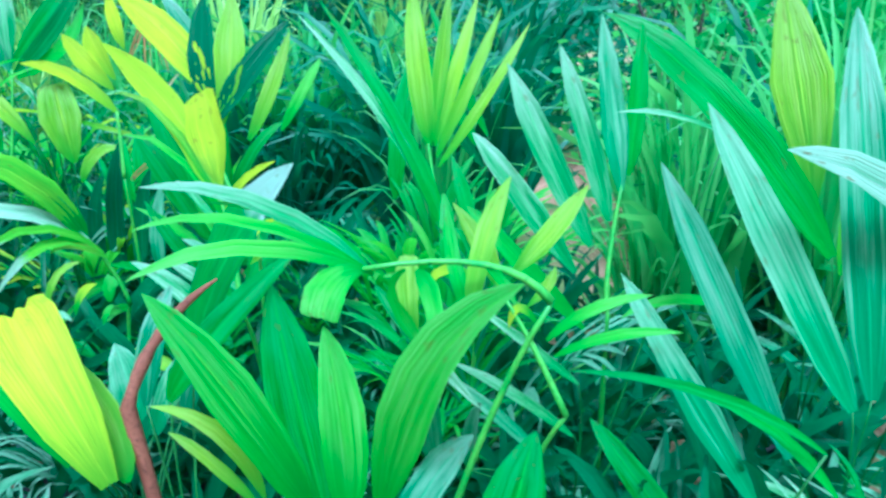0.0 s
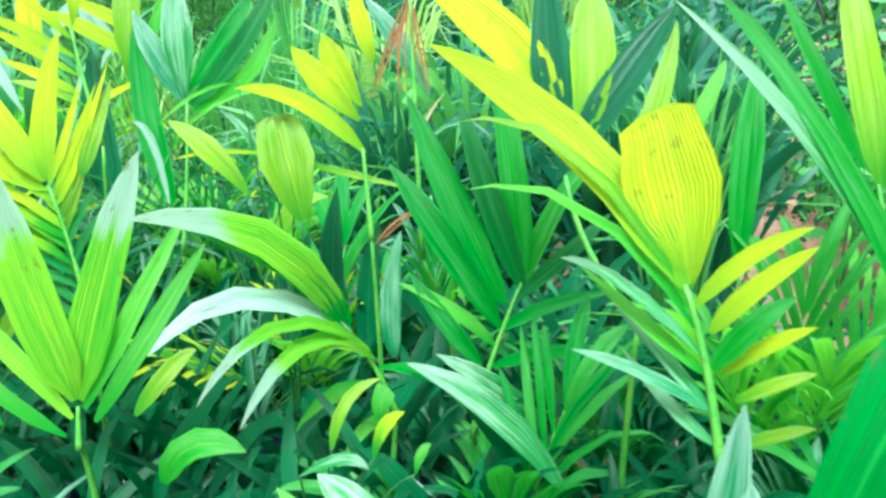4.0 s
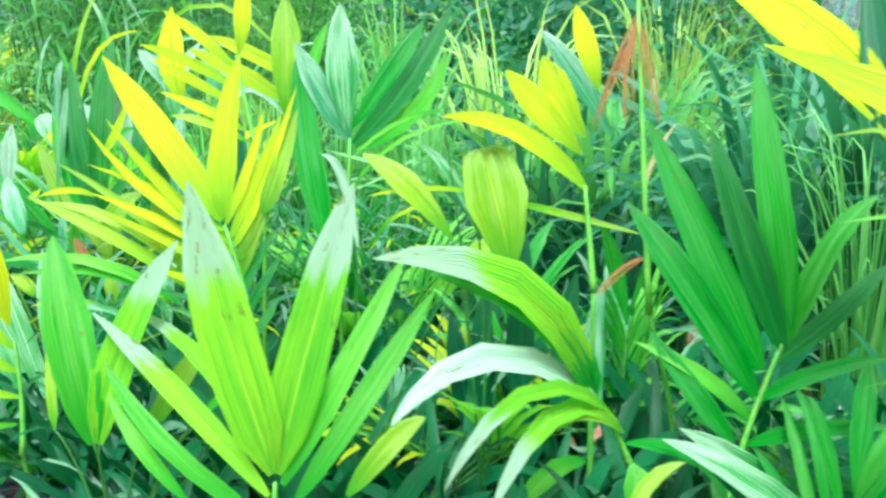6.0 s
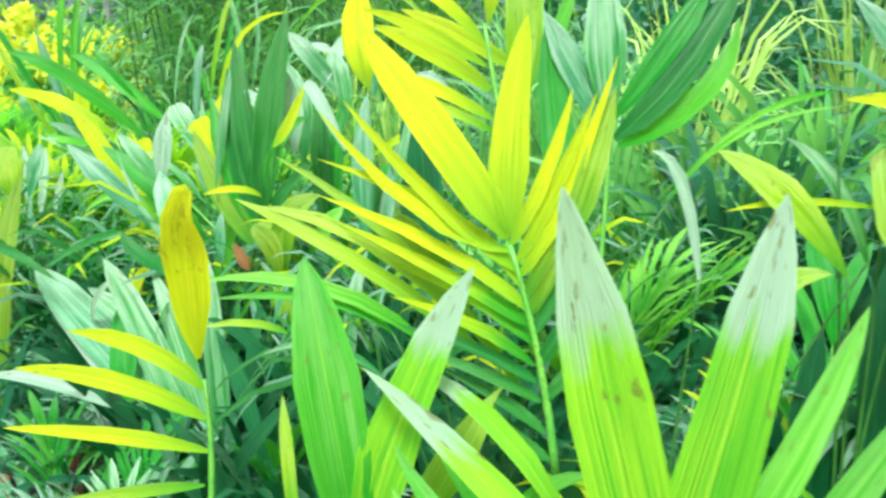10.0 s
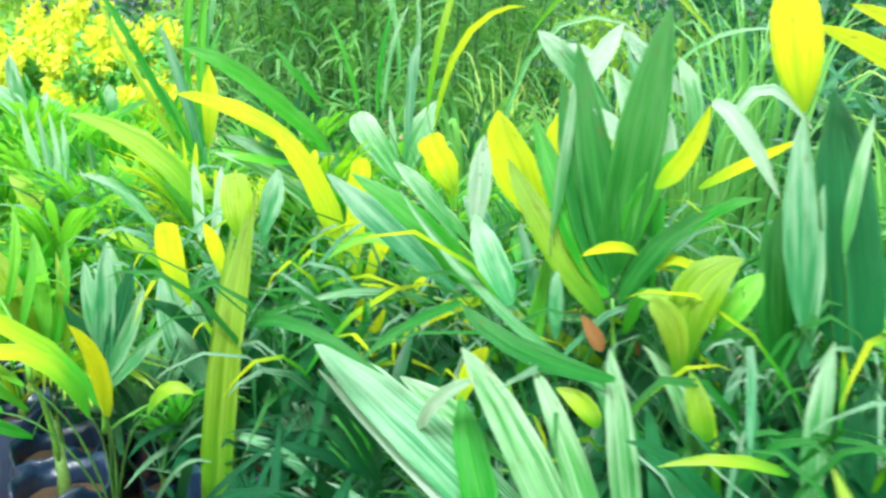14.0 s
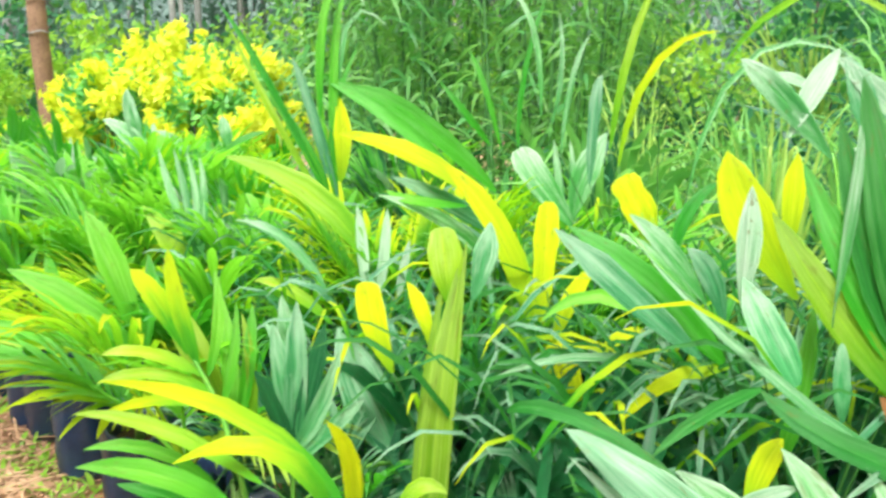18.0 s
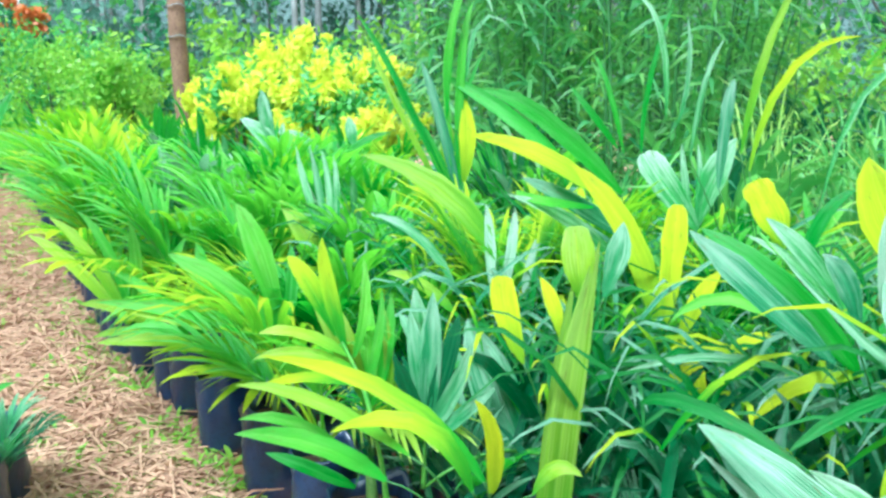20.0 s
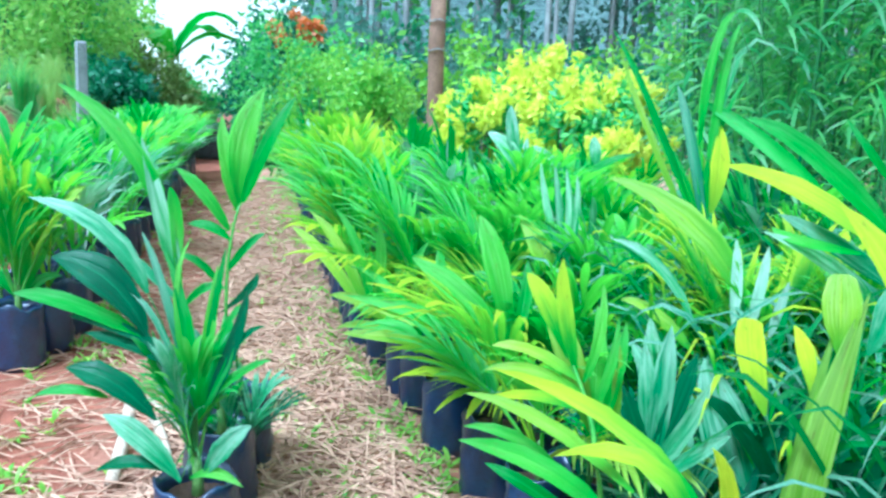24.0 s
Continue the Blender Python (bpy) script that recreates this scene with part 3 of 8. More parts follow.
for x, y, h in ((-1.93, 9.8, 1.62), (-2.5, 16.5, 2.6), (-3.3, 7.6, 1.3)):
    cp = tagged(new("fence_post"), "weathered grey concrete fence post in grass", "post", "fence posts")
    cp.location = (x, y, 0)
    v, f = tube([(0, 0, -.1), (0, 0, h * .5), (.01, 0, h - .02), (.01, 0, h)], [.075, .072, .07, .05], 4)
    part("shaft", mesh_of("shaft", v, f, CONCRETE, smooth=False), cp)

# low dark tarpaulin stack across the path's end
stack = tagged(new("tarpaulin_stack"), "low dark tarpaulin-covered stack across the path end", "stack")
stack.location = (-.85, 14.9, 0)
for i, (w, h, z) in enumerate(((1.6, .28, 0), (1.45, .24, .28))):
    bm = bmesh.new()
    bmesh.ops.create_cube(bm, size=1, matrix=Matrix.LocRotScale((0, .05 * i, z + h / 2), None, (w, .7, h)))
    bmesh.ops.bevel(bm, geom=bm.edges[:], offset=.05, segments=2, affect="EDGES")
    me = bpy.data.meshes.new("layer")
    bm.to_mesh(me)
    bm.free()
    me.materials.append(TARP)
    part("layer", me, stack)

# bushes and bananas left of the path's end
# the low FOL_DARK bush is added for the dark shade beneath the others
for i, (x, y, wide, high, mat) in enumerate(((-2.75, 13.5, 1.0, 2.45, FOL_PALE), (-1.75, 14.2, .7, 1.75, FOL_OLIVE), (-3.6, 12.6, 1.2, 2.9, FOL_PALE), (-2.1, 12.4, .62, 1.05, FOL_DARK), (-5.0, 13.5, 1.6, 3.4, FOL_GREEN), (-1.4, 16.0, .6, 1.5, FOL_GREEN), (-3.3, 15.4, 1.2, 3.1, FOL_GREEN))):
    shrub("leafy_bush", x, y, wide, high, mat, 5600, .11, "broad leafy green bush on the bank", "bush", 130 + i, "bushes on the bank", 46, 4, .02)


def banana(x, y, high, seed):
    rng = random.Random(seed)
    z0 = ground_height(x, y)
    thing = tagged(new("banana_plant"), "green banana plant with broad arching leaves", "banana plant", "banana plants")
    thing.location = (x, y, z0)
    v, f = tube([(0, 0, -.1), (.02, 0, high * .3), (0, .02, high * .6)], [.13, .11, .07], 9)
    part("trunk", mesh_of("trunk", v, f, STEM), thing)
    for i in range(7):
        w = i * 2.4 + rng.uniform(-.3, .3)
        e = rng.uniform(.5, 1.1)
        r = high * .5
        a = (0, 0, high * .58)
        b = (r * .5 * math.cos(w), r * .5 * math.sin(w), high * (.6 + .28 * e))
        c = (r * math.cos(w), r * math.sin(w), high * (.55 + .3 * e))
        v, f, uv = blade(a, b, c, .42, (0, 0, 1), "blunt", .35, 3, .03, 0, 6)
        part("leaf", mesh_of("leaf", v, f, LEAF["g" if i % 2 else "b"], uv), thing)


for i, (x, y, h) in enumerate(((-1.75, 17.2, 2.7), (-2.5, 17.8, 3.7), (-3.6, 16.4, 3.7))):
    banana(x, y, h, 30 + i)


# ---- tall grass and bamboo along the far side of the bed ----
def grass_clump(x, y, count, high, spread, material, seed, label, width=.014, name="grass_clump", group="tall grass behind the bed"):
    rng = random.Random(seed)
    pieces = []
    for i in range(count):
        w = rng.uniform(0, 2 * math.pi)
        r0 = rng.uniform(0, .10)
        h = high * rng.uniform(.55, 1.05)
        r = spread * rng.uniform(.2, 1.0)
        cx, sy = math.cos(w), math.sin(w)
        over = rng.uniform(.7, 1.0)
        pieces.append(blade((r0 * cx, r0 * sy, 0), ((r0 + r * .3) * cx, (r0 + r * .3) * sy, h * .68), ((r0 + r) * cx, (r0 + r) * sy, h * over), width * rng.uniform(.7, 1.3), (rng.uniform(-1, 0), rng.uniform(-1, .3), .7), "grass", .2, 0, .02, 0, 2))
    v, f, uv = joined(pieces)
    ob = tagged(new(name, mesh_of(name, v, f, material, uv)), label, "grass", group, "stuff")
    ob.location = (x, y, ground_height(x, y))
    return ob


def massed(name, copies, label, category):
    """Many copies of meshes, given with their places, as one uncounted mass."""
    mats, co, uvs, faces, slots, base = [], [], [], [], [], 0
    for me, m in copies:
        k = len(me.vertices)
        v = np.empty(k * 3)
        me.vertices.foreach_get("co", v)
        a = np.array(m)
        co.append(v.reshape(-1, 3) @ a[:3, :3].T + a[:3, 3])
        if me.materials[0] not in mats:
            mats.append(me.materials[0])
        slot = mats.index(me.materials[0])
        u = np.full((k, 2), .5)
        if me.uv_layers:
            loops = np.empty(len(me.loops), dtype=np.int32)
            me.loops.foreach_get("vertex_index", loops)
            w = np.empty(len(loops) * 2)
            me.uv_layers[0].data.foreach_get("uv", w)
            u[loops] = w.reshape(-1, 2)
        uvs.append(u)
        for p in me.polygons:
            faces.append(tuple(i + base for i in p.vertices))
            slots.append(slot)
        base += k
    me = mesh_of(name, np.concatenate(co).tolist(), faces, mats[0], np.concatenate(uvs))
    for m in mats[1:]:
        me.materials.append(m)
    me.polygons.foreach_set("material_index", slots)
    return tagged(new(name, me), label, category, kind="stuff")


def in_clearing(x, y):
    """A bare strip of red earth that runs through the weeds behind the bed."""
    s = max(0.0, min(1.0, ((x - 2.9) * 2.4 + (y + 1.35) * .95) / 6.66))
    return math.hypot(x - 2.9 - 2.4 * s, y + 1.35 - .95 * s) < .30 + .16 * s


heap_v, heap_f = [], []
for j in range(9):
    for i in range(24):
        w, r = i * math.pi / 12, j / 8
        x, y = .78 * r * math.cos(w), .52 * r * math.sin(w)
        heap_v.append((x, y, .13 * (1 - r * r) + .03 * noise.noise((5 * x, 5 * y, 2)) + .015 * noise.noise((19 * x, 19 * y, 4)) - .01))
        if j < 8:
            a, b = j * 24 + i, j * 24 + (i + 1) % 24
            heap_f.append((a, b, b + 24, a + 24))
heap = tagged(new("earth_mound", mesh_of("earth_mound", heap_v, heap_f, BARE_EARTH)), "low mound of bare salmon-red earth among the weeds", "earth")
heap.location, heap.rotation_euler = (4.9, -.6, ground_height(4.9, -.6)), (0, 0, .38)

rg = random.Random(9)
base_clumps = [grass_clump(2.5 + .2 * i, (-3.2, -2.3, .4, 1.2)[i], 75, 1.25 + .1 * i, .5, GRASS if i != 2 else GRASS_Y, 200 + i, "clump of tall slender green grass") for i in range(4)]
n_clump = 0
for i in range(34):
    y = -3.6 + 8.2 * i / 33 + rg.uniform(-.1, .1)
    x = 2.35 + rg.uniform(0, .9) + (.25 if y < 0 else 0)
    if y > 3.3 or y > 2.2 and i % 2 or in_clearing(x, y):
        continue
    src = base_clumps[rg.choice((0, 1, 3, 0, 2, 2) if y > 1.2 else (0, 1, 3))]
    copy_thing(src, pose(x, y, ground_height(x, y), 0, 0, rg.uniform(0, 360)) @ Matrix.Scale(rg.uniform(.65, 1.0) * (.8 if y < 1 else 1.0), 4))
for i in range(14):
    x, y = rg.uniform(3.3, 5.2), rg.uniform(-4, 4)
    if in_clearing(x, y):
        continue
    copy_thing(base_clumps[i % 4], pose(x, y, 0, 0, 0, rg.uniform(0, 360)) @ Matrix.Scale(rg.uniform(.8, 1.2), 4))
# bank turf, mostly in the sun-tinted grass colour
turf = []
for i in range(120):
    x, y = -1.62 - 2.2 * rg.random() ** 1.5, rg.uniform(3.0, 12)
    turf.append((base_clumps[2 if i % 4 else 0].data, pose(x, y, ground_height(x, y) - .03, 0, 0, rg.uniform(0, 360)) @ Matrix.Scale(rg.uniform(.34, .55), 4)))
massed("bank_grass", turf, "lime-green grass covering the bank, sunlight in its colour", "grass")


def bamboo(x, y, culms, high, seed):
    rng = random.Random(seed)
    nr = np.random.default_rng(seed)
    thing = tagged(new("bamboo_clump"), "dense dark-green bamboo clump behind the bed", "bamboo", "bamboo thicket")
    thing.location = (x, y, 0)
    pieces = []
    for i in range(culms):
        w = rng.uniform(0, 2 * math.pi)
        r = rng.uniform(.03, .35)
        o = rng.uniform(.1, .7)
        h = high * rng.uniform(.75, 1.05)
        a = (r * math.cos(w), r * math.sin(w), -.05)
        c = ((r + o) * math.cos(w), (r + o) * math.sin(w), h)
        b = ((r + o * .3) * math.cos(w), (r + o * .3) * math.sin(w), h * .55)
        line = bend(a, b, c, 9)
        v, f = tube(line, [.011 - .001 * k for k in range(9)], 6)
        part("culm", mesh_of("culm", v, f, CULM), thing)
        for k in range(0, 9):
            for q in range(20):
                s = Vector(line[k]) + Vector((rng.gauss(0, .13), rng.gauss(0, .13), rng.gauss(0, .16)))
                u = rng.uniform(0, 2 * math.pi)
                le = rng.uniform(.14, .27)
                e = s + Vector((math.cos(u) * le * .8, math.sin(u) * le * .8, -le * rng.uniform(.1, .8)))
                pieces.append(blade(s, (s + e) / 2 + Vector((0, 0, .03)), e, rng.uniform(.014, .026), (rng.uniform(-1, .4), rng.uniform(-1, .4), .8), "grass", .15, 0, 0, 0, 2))
    v, f, uv = joined(pieces)
    part("foliage", mesh_of("foliage", v, f, BAMBOO, uv), thing)
    return thing


b0 = bamboo(2.75, 4.6, 9, 3.0, 1)
b1 = bamboo(3.2, 3.7, 9, 3.2, 2)
for i, (x, y) in enumerate(((2.6, 3.6), (3.4, 4.7), (2.95, 2.95), (3.9, 3.6), (3.9, 5.4), (4.6, 4.0), (5.6, .9), (5.6, -.6), (5.0, 4.9))):
    copy_thing(b0 if i % 2 else b1, pose(x, y, 0, 0, 0, rg.uniform(0, 360)) @ Matrix.Scale(rg.uniform(.85, 1.1), 4))
for i, (x, y, wide, high) in enumerate(((4.6, 1.9, 1.0, 2.3), (5.3, 2.9, 1.2, 2.7), (4.25, 1.0, .8, 1.7), (4.3, -1.8, .9, 1.3), (5.2, -.9, 1.1, 1.7), (4.6, -3.4, .8, 1.2), (5.8, .9, 1.2, 2.2), (5.9, -2.6, 1.3, 1.9), (6.6, 2.6, 1.4, 2.6), (5.6, -4.4, 1.2, 1.6))):
    shrub("scrub_bush", x, y, wide, high, (FOL_DARK, FOL_GREEN, FOL_DARK)[i] if i < 3 else FOL_GREEN if i % 2 else FOL_DARK, 4200, .085, "loose green scrub behind the nursery bed", "bush", 150 + i, "scrub behind the bed", 30, 5, .02)


# ---- potted palms ----
def bag_meshes(seed, r=.093, h=.25):
    rng = random.Random(seed)
    sides, verts, faces = 26, [], []
    ph = [rng.uniform(0, 6.3) for _ in range(4)]
    rings = ((0, .92), (.04, 1.0), (.14, 1.04), (.25, 1.01), (.36, 1.06), (.5, 1.02), (.62, 1.04), (.74, .99), (.86, 1.01), (.95, .97), (1.05, 1.04), (1.07, .98), (.96, .93), (.84, .93))
    for z, k in rings:
        for i in range(sides):
            a = 2 * math.pi * i / sides
            wr = 1 + .026 * math.sin(5 * a + ph[0] + 6 * z) + .022 * math.sin(9 * a + ph[1] - 9 * z) + .03 * math.sin(2 * a + ph[2]) + .016 * math.sin(3 * a + 14 * z + ph[3])
            verts.append((r * k * wr * math.cos(a), r * k * wr * math.sin(a), h * z + (.014 * math.sin(3 * a + ph[3]) + .008 * math.sin(7 * a + ph[1]) if z > .94 else 0)))
    for j in range(len(rings) - 1):
        for i in range(sides):
            q = (i + 1) % sides
            faces.append((j * sides + i, j * sides + q, (j + 1) * sides + q, (j + 1) * sides + i))
    faces.append(tuple(range(sides))[::-1])
    wall = mesh_of("bag", verts, faces, POLY)
    sv, sf = [(0, 0, h * .90)], []
    for j, k in ((1, .5), (2, .93)):
        for i in range(14):
            a = 2 * math.pi * i / 14
            sv.append((r * k * math.cos(a), r * k * math.sin(a), h * (.90 if j == 1 else .86) + rng.uniform(-.006, .006)))
    for i in range(14):
        q = (i + 1) % 14
        sf += [(0, 1 + i, 1 + q), (1 + i, 15 + i, 15 + q, 1 + q)]
    return wall, mesh_of("soil", sv, sf, SOIL)


BAGS = [bag_meshes(s) for s in range(4)]
PALM_LABEL = {
    "g": "green palm seedling in a black polythene grow bag",
    "y": "yellow-leaved palm seedling in a black grow bag",
    "o": "lime-yellow palm seedling in a black polythene bag",
    "t": "blue-green waxy palm seedling in a black bag",
}


def potted_palm(x, y, label, group="potted palms in the bed", bag=0, z=None, stem=.12):
    """An Empty at the bag's base with the bag, its soil and the seedling's stem."""
    thing = tagged(new("potted_palm"), label, "potted palm", group)
    thing.location = (x, y, ground_height(x, y) if z is None else z)
    wall, soil = BAGS[bag % 4]
    part("grow_bag", wall, thing, "wrinkled black polythene grow bag")
    part("soil", soil, thing)
    v, f = tube([(0, 0, .19), (.004, 0, .26), (0, .004, .22 + stem)], [.016, .013, .009], 7)
    part("stem", mesh_of("stem", v, f, STEM), thing)
    return thing


def comb_frond(rng, az, el, size, tint, pairs, width, sag):
    """A feathery frond: an arching stalk with many narrow leaflets that lean forward along it."""
    out = Vector((math.cos(az), math.sin(az), 0))
    up = Vector((0, 0, 1))
    d = out * math.cos(el) + up * math.sin(el)
    a = Vector((0, 0, .27))
    ln = size * rng.uniform(.88, 1.12)
    c = a + d * ln + (out * .35 - up) * (sag * ln)
    line = bend(a, a + d * ln * .52 + up * (.02 * ln), c, 10)
    side = out.cross(up)
    leaves = []
    for k in range(pairs):
        s = .38 + .58 * k / pairs
        i = min(8, int(s * 9))
        p = line[i].lerp(line[i + 1], s * 9 - i)
        t = (line[i + 1] - line[i]).normalized()
        for sgn in (-1, 1):
            le = size * (.52 + .20 * math.sin(math.pi * (k + 1) / (pairs + 1))) * rng.uniform(.85, 1.12)
            spread = rng.uniform(.5, .78) * (1 - .4 * k / pairs)
            dirv = (t * math.cos(spread) + side * sgn * math.sin(spread) + up * rng.uniform(-.05, .12)).normalized()
            e = p + dirv * le + up * (-le * rng.uniform(.03, .28))
            leaves.append((p, p + dirv * le * .52 + up * (le * .02), e, width * rng.uniform(.75, 1.25), "slim", 0, tint))
    t = (line[9] - line[8]).normalized()
    for sgn in (-1, 1):
        le = size * rng.uniform(.42, .58)
        dirv = (t + side * sgn * rng.uniform(.16, .3)).normalized()
        leaves.append((line[9], line[9] + dirv * le * .5 + up * .01, line[9] + dirv * le - up * (le * rng.uniform(0, .15)), width * rng.uniform(1.5, 2.4), "broad", 3, tint))
    return line, leaves


def random_frond(rng, az, el, size, tint, wide=1.0):
    """One frond: its rachis line and its leaflets as (a, b, c, width, shape, pleats, tint)."""
    out = Vector((math.cos(az), math.sin(az), 0))
    up = Vector((0, 0, 1))
    d = out * math.cos(el) + up * math.sin(el)
    a = Vector((0, 0, .30))
    ln = size * rng.uniform(.85, 1.1)
    c = a + d * ln + up * (-.10 * ln * math.cos(el))
    b = a + d * ln * .5 + up * (.06 * ln)
    line = bend(a, b, c, 10)
    side = out.cross(up)
    leaves = []
    pairs = rng.choice((5, 6, 7)) if wide < 1.2 else rng.choice((3, 4, 4))
    for k in range(pairs):
        s = .34 + .62 * k / pairs
        i = min(8, int(s * 9))
        p = line[i].lerp(line[i + 1], s * 9 - i)
        t = (line[i + 1] - line[i]).normalized()
        for sgn in (-1, 1):
            le = size * (.52 + .22 * math.sin(math.pi * (k + 1) / (pairs + 1))) * rng.uniform(.85, 1.12)
            spread = rng.uniform(.65, .95) * (1 - .45 * k / pairs)
            dirv = (t * math.cos(spread) + side * sgn * math.sin(spread) + up * rng.uniform(.0, .3)).normalized()
            e = p + dirv * le + up * (-le * rng.uniform(.1, .45) * (1 if wide < 1.2 else .6))
            m = p + dirv * le * .5 + up * (le * .02)
            leaves.append((p, m, e, size * wide * rng.uniform(.03, .055), "lance", 0, tint))
    t = (line[9] - line[8]).normalized()
    for sgn in (-1, 1):
        le = size * rng.uniform(.55, .72)
        dirv = (t + side * sgn * rng.uniform(.25, .42)).normalized()
        e = line[9] + dirv * le + up * (-le * rng.uniform(.0, .18))
        leaves.append((line[9], line[9] + dirv * le * .5 + up * .01, e, size * rng.uniform(.065, .10), "broad", 3, tint))
    return line, leaves


def palm_proto(seed, label, tints, split, size=.46, low=False, count=6, lean=False, wide=1.0, comb=None):
    rng = random.Random(seed)
    thing = potted_palm(0, 0, label, bag=seed, z=0)
    for i in range(count):
        az = math.pi + (i - (count - 1) / 2) * .55 + rng.uniform(-.2, .2) if lean else i * 2.4 + rng.uniform(-.3, .3)
        el = radians(rng.uniform(62, 84)) if i < 3 and not low else radians(rng.uniform(28, 60) if wide < 1.2 else rng.uniform(42, 68))
        tint = rng.choice(tints)
        if comb:
            lo, hi, pairs, width, sag = comb
            line, leaves = comb_frond(rng, az, radians(rng.uniform(lo, hi)), size * rng.uniform(.8, 1.12), tint, pairs, width, sag)
        else:
            line, leaves = random_frond(rng, az, el, size * rng.uniform(.85, 1.1), tint, wide)
        pieces = [tube(line, [.0065 - .0005 * k for k in range(10)], 5)]
        facing = lambda p: (-math.cos(az) * .5, -math.sin(az) * .5, 1.0)
        if split:
            v, f, uv = joined(pieces)
            fr = part("frond", mesh_of("rachis", v, f, RACHIS), thing)
            for a, b, c, w, shape, pl, tn in leaves:
                v, f, uv = blade(a, b, c, w, facing(a), shape, .3, pl, .04, rng.uniform(-.35, .35), 6 if pl else 4)
                part("leaflet", mesh_of("leaflet", v, f, LEAF[tn], uv), fr)
        else:
            bl = [blade(a, b, c, w, facing(a), shape, .3, 0, .04, 0, 2) for a, b, c, w, shape, pl, tn in leaves]
            v, f, uv = joined(pieces + bl)
            part("frond", mesh_of("frond", v, f, LEAF[tint], uv), thing)
    return thing


# ---- the seedlings nearest the path, one by one ----
HEROES = []


def frond(thing, a, b, c, r=.005, material=None):
    """A frond's stalk from a over b to c, as a part that carries leaflets."""
    v, f = tube(bend(a, b, c, 9), [r * (1.15 - .07 * k) for k in range(9)], 6)
    return part("frond", mesh_of("rachis", v, f, material or RACHIS), thing)


def leaflet(stalk, tint, a, b, c, width, shape, pleats, facing):
    v, f, uv = blade(a, b, c, width, facing, shape, .34, pleats, .03, 0.0, 8 if pleats else 4)
    return part("leaflet", mesh_of("leaflet", v, f, LEAF[tint], uv), stalk)


def single(thing, tint, a, b, c, width, shape, pleats, facing):
    """A leaf on a stalk of its own that springs from the seedling's stem."""
    low, av = Vector((0, 0, .31)), Vector(a)
    mid = (low + av) / 2 + Vector((0, 0, .05)) - (Vector(b) - av) * .1
    return leaflet(frond(thing, low, mid, a, .0022, LEAF_STALK), tint, a, b, c, width, shape, pleats, facing)


p = potted_palm(1.020, -2.090, "fresh green palm seedling with a broad pleated leaf fan", bag=0)
HEROES.append(p)
eye_side = (-0.450, -0.447, 0.773)
single(p, "b", (-0.068, -0.060, 0.659), (-0.137, -0.028, 0.816), (-0.197, 0.015, 0.939), 0.051, "lance", 3, eye_side)
single(p, "g", (-0.044, -0.061, 0.638), (-0.046, -0.018, 0.786), (-0.048, 0.008, 0.904), 0.063, "lance", 3, eye_side)
single(p, "b", (-0.029, -0.082, 0.636), (-0.020, -0.066, 0.757), (-0.023, -0.045, 0.862), 0.052, "lance", 3, eye_side)
single(p, "b", (-0.021, -0.123, 0.651), (-0.053, -0.212, 0.852), (-0.081, -0.333, 1.002), 0.065, "broad", 3, eye_side)
single(p, "o", (-0.096, -0.019, 0.670), (-0.122, 0.017, 0.749), (-0.174, 0.064, 0.790), 0.019, "lance", 0, eye_side)
single(p, "o", (-0.103, -0.013, 0.664), (-0.138, 0.023, 0.724), (-0.168, 0.043, 0.764), 0.015, "lance", 0, eye_side)

p = potted_palm(1.000, -1.700, "yellow palm seedling with a bitten-off leaf tip", bag=1)
HEROES.append(p)
eye_side = (-0.408, -0.526, 0.746)
single(p, "y", (-0.145, -0.202, 0.625), (-0.160, -0.125, 0.735), (-0.151, -0.025, 0.798), 0.094, "cut", 3, eye_side)
single(p, "k", (-0.121, -0.199, 0.613), (-0.107, -0.142, 0.676), (-0.109, -0.068, 0.740), 0.039, "lance", 0, eye_side)
single(p, "b", (-0.133, -0.079, 0.591), (-0.162, 0.062, 0.717), (-0.179, 0.167, 0.802), 0.037, "lance", 0, eye_side)
single(p, "w", (-0.075, 0.068, 0.555), (-0.094, 0.254, 0.606), (-0.145, 0.372, 0.643), 0.047, "lance", 3, eye_side)
single(p, "t", (0.065, 0.086, 0.467), (0.075, 0.121, 0.556), (0.076, 0.156, 0.622), 0.054, "broad", 3, eye_side)
single(p, "p", (0.045, 0.252, 0.553), (0.045, 0.328, 0.586), (0.038, 0.391, 0.616), 0.046, "broad", 3, eye_side)
single(p, "y", (0.150, 0.034, 0.559), (0.146, 0.072, 0.622), (0.125, 0.114, 0.653), 0.028, "lance", 0, eye_side)
single(p, "o", (0.142, 0.048, 0.567), (0.121, 0.084, 0.587), (0.096, 0.128, 0.614), 0.021, "lance", 0, eye_side)
single(p, "t", (0.070, 0.053, 0.489), (0.088, 0.032, 0.563), (0.118, 0.031, 0.626), 0.036, "lance", 0, eye_side)

p = potted_palm(1.457, -1.472, "olive-yellow palm seedling in a black grow bag", bag=2)
HEROES.append(p)
eye_side = (-0.61, -0.63, 0.48)
frond(p, (0, 0, .3), (-0.018, -0.017, 0.56), (-0.035, -0.035, 0.741), .0055)
f = frond(p, (-0.035, -0.035, 0.741), (-0.05, 0.032, 0.831), (-0.044, 0.076, 0.926))
leaflet(f, "y", (-0.025, 0.077, 0.97), (-0.047, 0.164, 1.081), (-0.099, 0.283, 1.181), 0.067, "broad", 3, eye_side)
leaflet(f, "d", (-0.052, 0.083, 0.921), (0.025, 0.048, 1.029), (0.107, 0.005, 1.137), 0.052, "broad", 3, eye_side)
